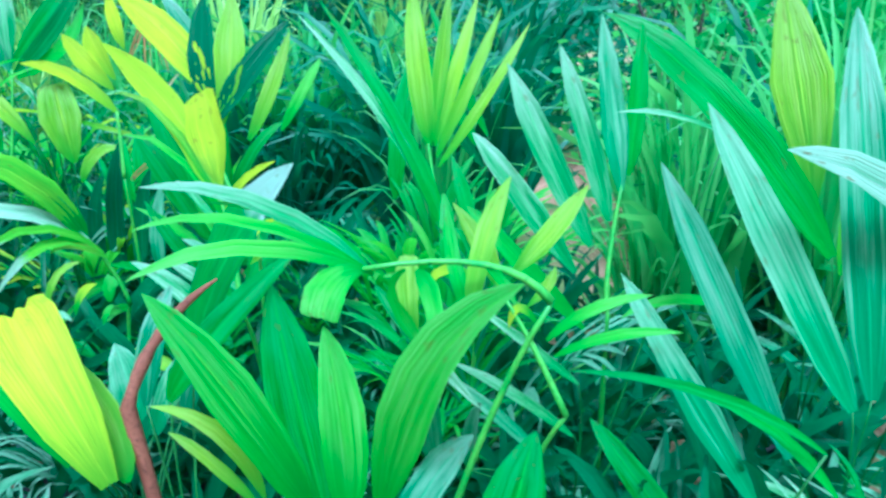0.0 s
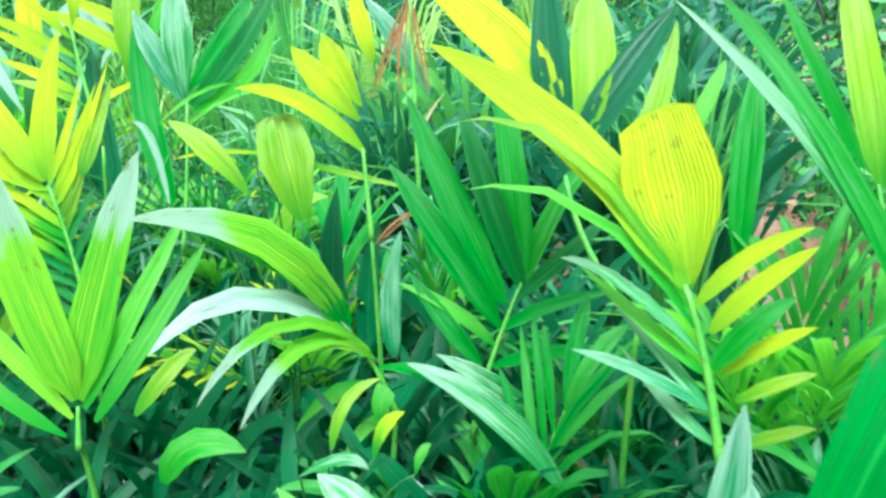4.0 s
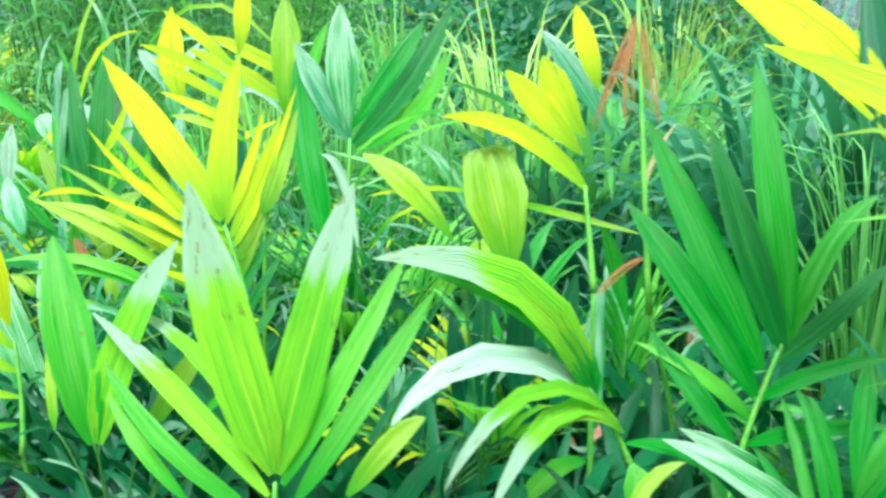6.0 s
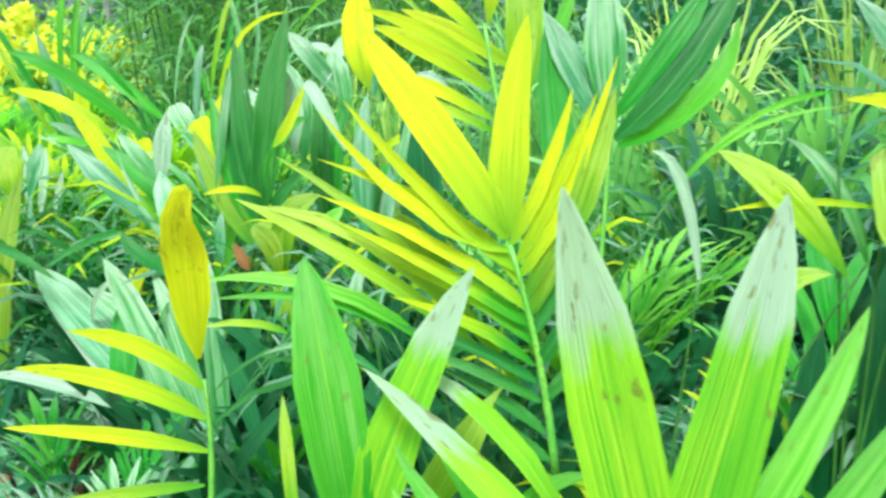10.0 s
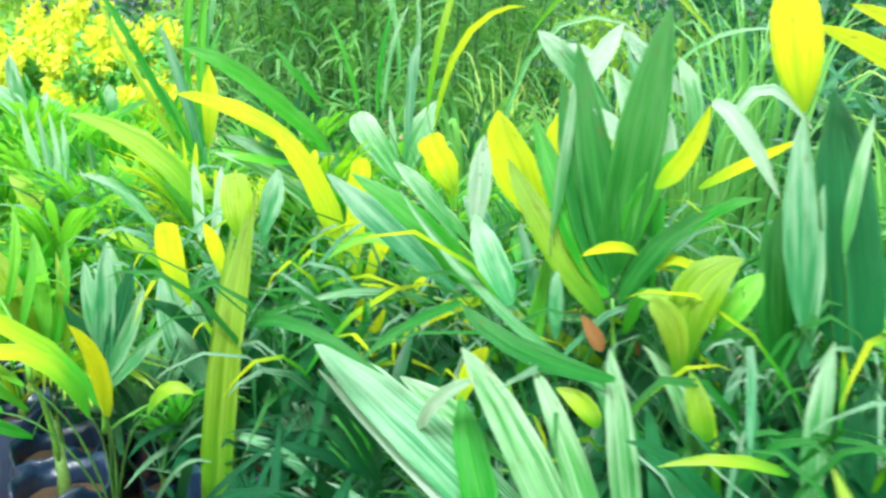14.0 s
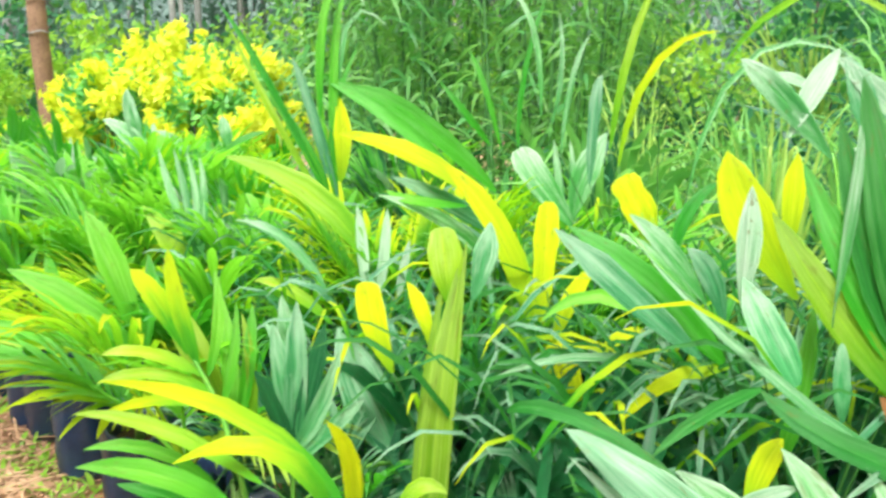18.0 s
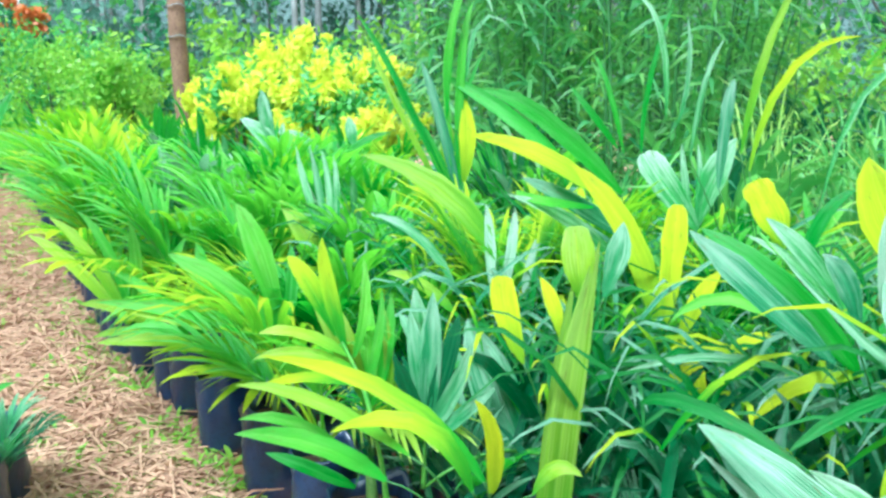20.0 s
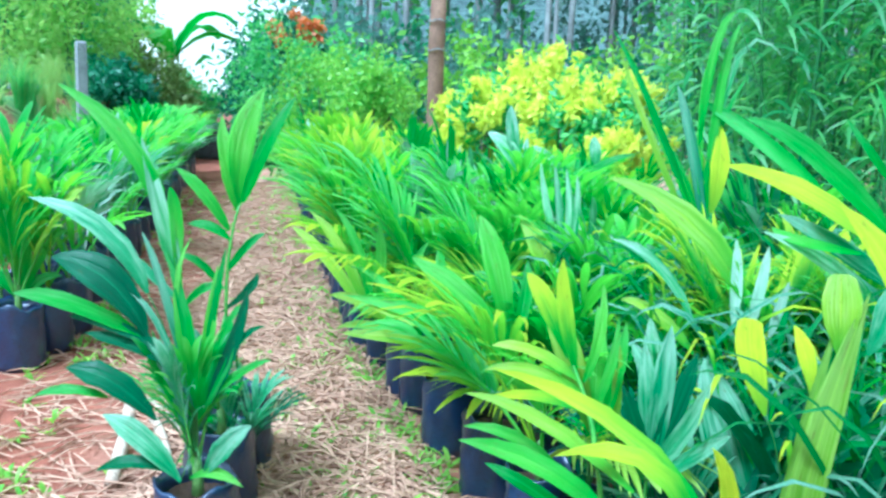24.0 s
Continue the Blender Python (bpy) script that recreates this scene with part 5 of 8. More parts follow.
leaflet(f, "y", (-0.019, 0.013, 0.959), (-0.05, 0.063, 1.021), (-0.077, 0.111, 1.084), 0.047, "broad", 3, eye_side)
leaflet(f, "y", (-0.012, 0.013, 0.983), (-0.028, 0.049, 1.045), (-0.035, 0.075, 1.103), 0.044, "broad", 3, eye_side)
leaflet(f, "y", (0.015, 0.008, 1.052), (0.013, 0.028, 1.11), (0.013, 0.049, 1.176), 0.034, "broad", 3, eye_side)

p = potted_palm(1.639, -1.058, "palm seedling with dry orange fibrous stalk", bag=3)
HEROES.append(p)
eye_side = (-0.77, -0.47, 0.43)
frond(p, (0, 0, .3), (-0.055, 0.012, 0.548), (-0.111, 0.024, 0.717), .0055)
f = frond(p, (-0.111, 0.024, 0.717), (-0.078, 0.061, 0.942), (-0.039, 0.104, 1.201))
leaflet(f, "r", (-0.045, 0.099, 1.167), (-0.088, 0.114, 1.077), (-0.124, 0.123, 0.99), 0.005, "lance", 0, eye_side)
leaflet(f, "r", (-0.045, 0.099, 1.167), (-0.089, 0.114, 1.073), (-0.116, 0.114, 0.986), 0.003, "lance", 0, eye_side)
leaflet(f, "r", (-0.045, 0.099, 1.167), (-0.079, 0.105, 1.077), (-0.131, 0.13, 0.988), 0.003, "lance", 0, eye_side)
leaflet(f, "r", (-0.045, 0.097, 1.159), (-0.073, 0.098, 1.076), (-0.088, 0.088, 0.993), 0.005, "lance", 0, eye_side)
leaflet(f, "r", (-0.045, 0.097, 1.159), (-0.074, 0.102, 1.084), (-0.084, 0.084, 0.997), 0.003, "lance", 0, eye_side)
leaflet(f, "r", (-0.045, 0.097, 1.159), (-0.065, 0.092, 1.082), (-0.077, 0.08, 1.004), 0.003, "lance", 0, eye_side)
leaflet(f, "r", (-0.045, 0.096, 1.159), (-0.049, 0.074, 1.075), (-0.052, 0.052, 0.996), 0.005, "lance", 0, eye_side)
leaflet(f, "r", (-0.045, 0.096, 1.159), (-0.056, 0.08, 1.072), (-0.057, 0.06, 1.005), 0.003, "lance", 0, eye_side)
leaflet(f, "r", (-0.045, 0.096, 1.159), (-0.044, 0.068, 1.073), (-0.051, 0.051, 0.995), 0.003, "lance", 0, eye_side)
leaflet(f, "r", (-0.052, 0.095, 1.134), (-0.076, 0.107, 1.093), (-0.091, 0.111, 1.06), 0.005, "lance", 0, eye_side)
leaflet(f, "r", (-0.052, 0.095, 1.134), (-0.077, 0.109, 1.098), (-0.095, 0.118, 1.068), 0.003, "lance", 0, eye_side)
leaflet(f, "r", (-0.052, 0.095, 1.134), (-0.067, 0.101, 1.105), (-0.1, 0.118, 1.051), 0.003, "lance", 0, eye_side)
leaflet(f, "r", (-0.1, 0.039, 0.801), (-0.129, 0.064, 0.785), (-0.167, 0.088, 0.744), 0.005, "lance", 0, eye_side)
leaflet(f, "r", (-0.1, 0.039, 0.801), (-0.13, 0.062, 0.776), (-0.161, 0.083, 0.742), 0.003, "lance", 0, eye_side)
leaflet(f, "r", (-0.1, 0.039, 0.801), (-0.121, 0.055, 0.785), (-0.168, 0.089, 0.742), 0.003, "lance", 0, eye_side)
leaflet(f, "s", (-0.084, 0.054, 0.901), (-0.065, 0.05, 0.95), (-0.032, 0.033, 1), 0.007, "lance", 0, eye_side)
leaflet(f, "p", (-0.085, 0.056, 0.901), (-0.023, 0.008, 0.949), (0.013, -0.04, 0.915), 0.007, "lance", 0, eye_side)

p = potted_palm(1.487, -0.328, "waxy blue-green palm seedling in a black bag", bag=0)
HEROES.append(p)
eye_side = (-0.58, -0.7, 0.43)
frond(p, (0, 0, .3), (-0.016, -0.02, 0.496), (-0.031, -0.04, 0.612), .0055)
f = frond(p, (-0.031, -0.04, 0.612), (0.006, -0.027, 0.77), (0.042, -0.007, 0.95))
leaflet(f, "t", (0.042, -0.01, 0.938), (0.017, 0.043, 1.03), (-0.003, 0.1, 1.144), 0.052, "broad", 3, eye_side)
leaflet(f, "p", (0.039, -0.005, 0.944), (0.055, 0.022, 1.085), (0.075, 0.046, 1.22), 0.065, "broad", 3, eye_side)
leaflet(f, "g", (0.047, -0.006, 0.967), (0.122, -0.049, 1.072), (0.19, -0.083, 1.183), 0.048, "broad", 3, eye_side)
leaflet(f, "g", (-0.024, -0.011, 0.725), (-0.023, 0.048, 0.918), (0.003, 0.094, 1.143), 0.057, "lance", 0, eye_side)
leaflet(f, "p", (-0.052, 0.032, 0.772), (-0.026, 0.031, 0.85), (-0.007, 0.031, 0.912), 0.021, "lance", 3, eye_side)
leaflet(f, "m", (0.046, -0.014, 0.938), (0.142, -0.077, 1.049), (0.236, -0.119, 1.215), 0.050, "lance", 3, eye_side)
leaflet(f, "b", (0.048, -0.02, 0.927), (0.15, -0.1, 1.003), (0.212, -0.124, 1.126), 0.037, "lance", 0, eye_side)

p = potted_palm(1.120, -0.600, "palm seedling with a comb-like bright yellow frond", bag=1)
HEROES.append(p)
eye_side = (-0.529, -0.521, 0.669)
frond(p, (0, 0, .3), (0.003, 0.006, 0.505), (0.006, 0.013, 0.590), .0055)
f = frond(p, (0.006, 0.013, 0.590), (0.012, 0.047, 0.724), (0.006, 0.090, 0.855))
leaflet(f, "y", (0.004, 0.093, 0.863), (-0.031, 0.183, 0.979), (-0.074, 0.288, 1.122), 0.051, "lance", 3, eye_side)
leaflet(f, "y", (0.007, 0.092, 0.867), (0.040, 0.123, 0.978), (0.091, 0.146, 1.119), 0.044, "lance", 3, eye_side)
leaflet(f, "y", (0.006, 0.088, 0.848), (-0.047, 0.197, 0.885), (-0.092, 0.337, 1.006), 0.020, "slim", 0, eye_side)
leaflet(f, "y", (0.007, 0.080, 0.826), (-0.032, 0.188, 0.899), (-0.066, 0.319, 1.019), 0.020, "slim", 0, eye_side)
leaflet(f, "y", (0.009, 0.073, 0.807), (-0.015, 0.167, 0.875), (-0.101, 0.328, 0.946), 0.020, "slim", 0, eye_side)
leaflet(f, "y", (0.010, 0.064, 0.781), (-0.031, 0.170, 0.839), (-0.108, 0.321, 0.901), 0.020, "slim", 0, eye_side)
leaflet(f, "l", (0.010, 0.059, 0.762), (-0.026, 0.156, 0.805), (-0.092, 0.297, 0.866), 0.020, "slim", 0, eye_side)
leaflet(f, "l", (0.009, 0.055, 0.743), (-0.013, 0.140, 0.785), (-0.050, 0.247, 0.816), 0.020, "slim", 0, eye_side)
leaflet(f, "l", (0.006, 0.050, 0.718), (-0.018, 0.134, 0.752), (-0.057, 0.241, 0.774), 0.016, "slim", 0, eye_side)
leaflet(f, "m", (0.005, 0.045, 0.699), (-0.013, 0.120, 0.719), (-0.056, 0.230, 0.739), 0.016, "slim", 0, eye_side)
leaflet(f, "m", (0.006, 0.038, 0.676), (-0.012, 0.112, 0.692), (-0.050, 0.217, 0.711), 0.016, "slim", 0, eye_side)
leaflet(f, "m", (0.004, 0.029, 0.641), (-0.006, 0.099, 0.666), (-0.031, 0.195, 0.690), 0.016, "slim", 0, eye_side)
leaflet(f, "m", (0.004, 0.020, 0.609), (-0.001, 0.083, 0.626), (-0.014, 0.172, 0.662), 0.016, "slim", 0, eye_side)
leaflet(f, "y", (0.007, 0.089, 0.855), (0.043, 0.067, 0.935), (0.072, 0.057, 1.032), 0.018, "slim", 0, eye_side)
leaflet(f, "y", (0.008, 0.081, 0.832), (0.048, 0.058, 0.916), (0.093, 0.038, 1.028), 0.018, "slim", 0, eye_side)
leaflet(f, "y", (0.010, 0.076, 0.820), (0.053, 0.049, 0.903), (0.117, 0.029, 1.068), 0.018, "slim", 0, eye_side)
leaflet(f, "k", (0.010, 0.069, 0.794), (0.039, 0.049, 0.859), (0.077, 0.030, 0.954), 0.018, "slim", 0, eye_side)
leaflet(f, "k", (0.011, 0.062, 0.775), (0.032, 0.046, 0.828), (0.054, 0.034, 0.898), 0.018, "slim", 0, eye_side)
leaflet(f, "m", (0.011, 0.056, 0.753), (0.033, 0.038, 0.802), (0.057, 0.018, 0.854), 0.018, "slim", 0, eye_side)
leaflet(f, "m", (0.011, 0.046, 0.718), (0.032, 0.027, 0.765), (0.056, 0.007, 0.811), 0.018, "slim", 0, eye_side)
leaflet(f, "m", (0.010, 0.036, 0.679), (0.024, 0.018, 0.708), (0.041, 0.002, 0.748), 0.018, "slim", 0, eye_side)
leaflet(f, "k", (0.038, 0.027, 0.875), (0.071, 0.028, 0.929), (0.118, 0.032, 1.034), 0.033, "lance", 0, eye_side)
leaflet(f, "k", (-0.024, 0.168, 0.807), (-0.030, 0.210, 0.840), (-0.035, 0.252, 0.879), 0.032, "lance", 3, eye_side)

p = potted_palm(0.913, -0.096, "palm seedling with bright yellow leaflets in a black bag", bag=2)
HEROES.append(p)
eye_side = (-0.25, -0.74, 0.62)
frond(p, (0, 0, .3), (-0.01, -0.023, 0.398), (-0.019, -0.046, 0.416), .0055)
f = frond(p, (-0.019, -0.046, 0.416), (-0.003, -0.031, 0.518), (0.005, -0.009, 0.62))
leaflet(f, "y", (0.003, 0.001, 0.648), (-0.046, -0.095, 0.799), (-0.08, -0.213, 0.92), 0.054, "blunt", 3, eye_side)
leaflet(f, "y", (0.002, -0.01, 0.605), (-0.056, 0.055, 0.661), (-0.134, 0.13, 0.689), 0.028, "lance", 0, eye_side)
leaflet(f, "y", (-0.002, -0.019, 0.564), (-0.094, 0.074, 0.614), (-0.2, 0.171, 0.638), 0.030, "lance", 0, eye_side)
leaflet(f, "y", (-0.004, -0.03, 0.518), (-0.105, 0.062, 0.539), (-0.225, 0.169, 0.555), 0.024, "lance", 0, eye_side)
leaflet(f, "o", (-0.017, -0.032, 0.471), (-0.117, 0.049, 0.457), (-0.219, 0.129, 0.435), 0.019, "lance", 0, eye_side)
leaflet(f, "o", (0.004, 0.001, 0.652), (-0.007, 0.025, 0.699), (-0.012, 0.043, 0.747), 0.018, "lance", 3, eye_side)

p = potted_palm(1.075, 0.384, "waxy blue-green palm seedling in a black bag", bag=3)
HEROES.append(p)
eye_side = (-0.46, -0.57, 0.69)
single(p, "t", (0.049, -0.144, 0.233), (-0.08, 0.188, 0.496), (-0.148, 0.425, 0.632), 0.082, "lance", 0, eye_side)
single(p, "p", (0.015, -0.116, 0.224), (-0.041, 0.021, 0.513), (-0.091, 0.121, 0.696), 0.066, "lance", 0, eye_side)
single(p, "p", (0.025, -0.125, 0.224), (0.004, -0.021, 0.505), (-0.02, 0.052, 0.675), 0.043, "lance", 0, eye_side)
single(p, "p", (0.032, -0.131, 0.224), (0.054, -0.063, 0.514), (0.068, -0.02, 0.697), 0.043, "lance", 0, eye_side)
single(p, "w", (-0.096, 0.036, 0.402), (-0.117, 0.218, 0.487), (-0.15, 0.415, 0.592), 0.027, "lance", 0, eye_side)
single(p, "w", (-0.122, 0.06, 0.402), (-0.22, 0.161, 0.453), (-0.31, 0.244, 0.465), 0.028, "lance", 0, eye_side)
single(p, "g", (-0.097, 0.035, 0.394), (-0.071, 0.109, 0.491), (-0.039, 0.179, 0.589), 0.058, "broad", 3, eye_side)
single(p, "w", (-0.086, 0.102, 0.649), (-0.096, 0.164, 0.597), (-0.096, 0.213, 0.533), 0.025, "lance", 3, eye_side)

p = potted_palm(1.252, -0.631, "palm seedling with dry straw-coloured leaf strips", bag=0)
HEROES.append(p)
eye_side = (-0.69, -0.47, 0.56)
single(p, "w", (0.007, -0.045, 0.811), (0.008, -0.016, 0.916), (-0.013, 0.012, 0.954), 0.014, "lance", 0, eye_side)
single(p, "p", (0.153, -0.165, 0.828), (0.137, -0.127, 0.914), (0.104, -0.084, 0.967), 0.018, "lance", 0, eye_side)
single(p, "o", (-0.283, 0.125, 0.545), (-0.233, 0.105, 0.624), (-0.178, 0.08, 0.697), 0.025, "lance", 3, eye_side)

p = potted_palm(1.621, 0.2, "palm seedling with bright yellow leaflets in a black bag", bag=1)
HEROES.append(p)
eye_side = (-0.8, -0.42, 0.43)
single(p, "y", (-0.125, 0.08, 0.996), (-0.121, 0.107, 1.097), (-0.104, 0.134, 1.235), 0.075, "broad", 3, eye_side)
single(p, "y", (0.069, -0.093, 0.993), (-0.012, 0.002, 1.07), (-0.095, 0.094, 1.13), 0.039, "lance", 3, eye_side)
single(p, "y", (0.117, -0.123, 1.034), (0.029, -0.023, 1.107), (-0.048, 0.062, 1.162), 0.039, "lance", 3, eye_side)
single(p, "t", (-0.176, 0.027, 0.674), (-0.155, 0.059, 0.839), (-0.13, 0.081, 0.987), 0.046, "lance", 3, eye_side)
single(p, "p", (-0.11, 0.003, 0.785), (-0.08, 0.009, 0.895), (-0.044, 0.008, 0.996), 0.020, "lance", 0, eye_side)

p = potted_palm(1.641, 0.661, "olive-yellow palm seedling in a black grow bag", bag=2)
HEROES.append(p)
eye_side = (-0.76, -0.38, 0.53)
frond(p, (0, 0, .3), (-0.022, -0.011, 0.429), (-0.045, -0.022, 0.478), .0055)
f = frond(p, (-0.045, -0.022, 0.478), (-0.032, -0.007, 0.578), (-0.014, -0.005, 0.645))
leaflet(f, "y", (-0.131, 0.128, 0.71), (-0.171, 0.209, 0.854), (-0.182, 0.256, 0.981), 0.084, "broad", 3, eye_side)
leaflet(f, "y", (-0.132, 0.152, 0.788), (-0.11, 0.159, 0.888), (-0.092, 0.167, 0.977), 0.041, "broad", 3, eye_side)
leaflet(f, "r", (-0.037, -0.03, 0.478), (-0.039, -0.015, 0.523), (-0.041, -0.001, 0.567), 0.014, "lance", 3, eye_side)
leaflet(f, "r", (-0.037, -0.03, 0.478), (-0.041, -0.012, 0.53), (-0.041, -0.005, 0.551), 0.010, "lance", 0, eye_side)
leaflet(f, "r", (-0.037, -0.03, 0.478), (-0.043, -0.011, 0.525), (-0.04, -0.004, 0.561), 0.010, "lance", 0, eye_side)
leaflet(f, "y", (0.095, -0.061, 0.823), (0.166, -0.118, 0.868), (0.263, -0.196, 0.93), 0.027, "lance", 0, eye_side)
leaflet(f, "w", (0.162, -0.089, 0.957), (0.22, -0.127, 1.024), (0.277, -0.207, 0.941), 0.027, "lance", 3, eye_side)


p = potted_palm(1.360, 0.550, "green palm seedling with tall pleated leaflets in a black bag", bag=2)
HEROES.append(p)
eye_side = (-0.689, -0.354, 0.632)
frond(p, (0, 0, .3), (-0.001, -0.023, 0.458), (-0.002, -0.045, 0.497), .0055)
f = frond(p, (-0.002, -0.045, 0.497), (-0.003, -0.037, 0.589), (-0.003, -0.028, 0.688))
leaflet(f, "m", (-0.004, -0.031, 0.734), (0.033, -0.045, 0.951), (0.065, -0.065, 1.183), 0.085, "lance", 3, eye_side)
leaflet(f, "m", (-0.007, -0.029, 0.725), (-0.001, 0.020, 0.903), (0.005, 0.080, 1.128), 0.065, "lance", 3, eye_side)
leaflet(f, "m", (-0.013, -0.027, 0.712), (-0.018, 0.042, 0.867), (-0.005, 0.104, 1.066), 0.053, "lance", 0, eye_side)
leaflet(f, "g", (-0.017, -0.027, 0.691), (-0.030, 0.062, 0.839), (-0.033, 0.143, 0.998), 0.050, "lance", 0, eye_side)
leaflet(f, "k", (-0.025, -0.028, 0.657), (-0.053, 0.070, 0.777), (-0.074, 0.166, 0.921), 0.055, "lance", 3, eye_side)
leaflet(f, "g", (0.001, -0.035, 0.734), (0.026, -0.081, 0.887), (0.061, -0.142, 0.953), 0.047, "lance", 0, eye_side)
leaflet(f, "m", (-0.002, -0.045, 0.683), (0.020, -0.100, 0.779), (0.050, -0.169, 0.855), 0.044, "lance", 0, eye_side)
leaflet(f, "g", (-0.001, -0.057, 0.631), (-0.023, -0.129, 0.718), (-0.038, -0.190, 0.635), 0.036, "lance", 3, eye_side)
leaflet(f, "r", (-0.064, -0.057, 0.613), (-0.071, -0.043, 0.642), (-0.082, -0.025, 0.673), 0.025, "lance", 3, eye_side)
leaflet(f, "y", (0.013, -0.048, 0.734), (0.025, -0.108, 0.767), (0.028, -0.169, 0.759), 0.025, "lance", 0, eye_side)
leaflet(f, "k", (-0.056, -0.213, 0.626), (-0.037, -0.212, 0.731), (0.009, -0.259, 0.799), 0.076, "broad", 3, eye_side)
leaflet(f, "k", (-0.068, -0.207, 0.609), (-0.071, -0.198, 0.680), (-0.109, -0.175, 0.736), 0.043, "blunt", 3, eye_side)
leaflet(f, "y", (-0.011, -0.105, 0.893), (0.014, -0.142, 0.935), (0.041, -0.165, 1.027), 0.034, "lance", 0, eye_side)
leaflet(f, "w", (0.041, -0.165, 1.027), (0.049, -0.209, 0.994), (0.063, -0.280, 0.887), 0.030, "lance", 0, eye_side)
leaflet(f, "y", (-0.047, -0.106, 0.786), (-0.105, -0.104, 0.803), (-0.177, -0.096, 0.802), 0.023, "lance", 0, eye_side)

p = potted_palm(0.945, 1.18, "olive-yellow palm seedling in a black grow bag", bag=3)
HEROES.append(p)
eye_side = (-0.44, -0.68, 0.59)
single(p, "k", (-0.085, -0.093, 0.116), (-0.023, -0.048, 0.486), (0.068, -0.034, 0.846), 0.062, "lance", 3, eye_side)
single(p, "k", (-0.1, -0.078, 0.116), (-0.048, -0.036, 0.445), (0.031, -0.012, 0.795), 0.029, "lance", 0, eye_side)
single(p, "t", (0.061, -0.057, 0.744), (0.086, -0.061, 0.816), (0.103, -0.058, 0.882), 0.044, "broad", 3, eye_side)
single(p, "o", (0.03, -0.029, 0.733), (0.034, -0.012, 0.805), (0.038, 0.003, 0.872), 0.057, "blunt", 3, eye_side)
single(p, "y", (-0.062, 0.026, 0.609), (-0.076, 0.065, 0.701), (-0.073, 0.084, 0.773), 0.050, "blunt", 3, eye_side)
single(p, "y", (-0.004, -0.019, 0.651), (-0.009, 0.006, 0.722), (-0.021, 0.032, 0.774), 0.029, "broad", 3, eye_side)

p = potted_palm(0.971, 1.547, "waxy blue-green palm seedling in a black bag", bag=0)
HEROES.append(p)
eye_side = (-0.34, -0.7, 0.62)
single(p, "t", (0.055, -0.146, 0.282), (0.02, -0.073, 0.417), (-0.009, -0.002, 0.584), 0.112, "broad", 3, eye_side)
single(p, "t", (0.022, -0.107, 0.306), (-0.002, -0.059, 0.392), (-0.023, -0.017, 0.466), 0.037, "broad", 3, eye_side)
single(p, "p", (-0.09, 0.049, 0.465), (-0.092, 0.075, 0.551), (-0.092, 0.103, 0.65), 0.046, "broad", 3, eye_side)
single(p, "t", (-0.077, 0.026, 0.428), (-0.101, 0.074, 0.514), (-0.127, 0.12, 0.588), 0.034, "broad", 3, eye_side)

p = potted_palm(1.406, 1.232, "palm seedling with bright yellow leaflets in a black bag", bag=1)
HEROES.append(p)
eye_side = (-0.56, -0.61, 0.57)
f = frond(p, (-0.035, -0.036, 0.253), (-0.053, 0.034, 0.435), (-0.064, 0.086, 0.578))
leaflet(f, "y", (-0.06, 0.075, 0.552), (-0.029, 0.089, 0.708), (-0.002, 0.103, 0.852), 0.055, "blunt", 3, eye_side)
leaflet(f, "y", (-0.039, 0.048, 0.533), (0.003, 0.035, 0.631), (0.052, 0.01, 0.709), 0.041, "broad", 3, eye_side)
leaflet(f, "y", (0.018, -0.017, 0.501), (0.073, -0.056, 0.553), (0.112, -0.091, 0.567), 0.029, "broad", 3, eye_side)
leaflet(f, "y", (-0.021, -0.02, 0.358), (-0.035, 0.024, 0.461), (-0.025, 0.044, 0.566), 0.087, "broad", 3, eye_side)
leaflet(f, "y", (-0.066, 0.088, 0.578), (-0.094, 0.175, 0.786), (-0.167, 0.292, 0.941), 0.060, "lance", 3, eye_side)

p = potted_palm(1.459, 1.48, "palm seedling with bright yellow leaflets in a black bag", bag=2)
HEROES.append(p)
eye_side = (-0.48, -0.75, 0.47)
frond(p, (0, 0, .3), (-0.016, -0.019, 0.466), (-0.032, -0.038, 0.553), .0055)
f = frond(p, (-0.032, -0.038, 0.553), (-0.044, 0.014, 0.693), (-0.075, 0.086, 0.84))
leaflet(f, "y", (-0.074, 0.087, 0.844), (-0.183, 0.222, 0.944), (-0.308, 0.361, 0.999), 0.052, "lance", 3, eye_side)
leaflet(f, "b", (-0.098, 0.103, 0.819), (-0.198, 0.205, 0.832), (-0.235, 0.25, 0.859), 0.025, "lance", 0, eye_side)

p = potted_palm(1.474, 0.608, "green palm seedling with broad pleated leaflets in a black bag", bag=3)
HEROES.append(p)
eye_side = (-0.61, -0.53, 0.6)
frond(p, (0, 0, .3), (0.02, 0.002, 0.415), (0.04, 0.003, 0.451), .0055)
f = frond(p, (0.04, 0.003, 0.451), (-0.079, 0.162, 0.598), (-0.222, 0.375, 0.851))
leaflet(f, "g", (-0.131, 0.218, 0.614), (-0.206, 0.329, 0.745), (-0.295, 0.448, 0.856), 0.061, "lance", 3, eye_side)
leaflet(f, "b", (-0.166, 0.26, 0.64), (-0.263, 0.379, 0.724), (-0.354, 0.456, 0.68), 0.028, "lance", 0, eye_side)
leaflet(f, "p", (-0.203, 0.284, 0.597), (-0.308, 0.393, 0.617), (-0.438, 0.508, 0.573), 0.016, "lance", 0, eye_side)
leaflet(f, "y", (-0.124, 0.21, 0.608), (-0.206, 0.281, 0.576), (-0.269, 0.324, 0.511), 0.030, "lance", 3, eye_side)
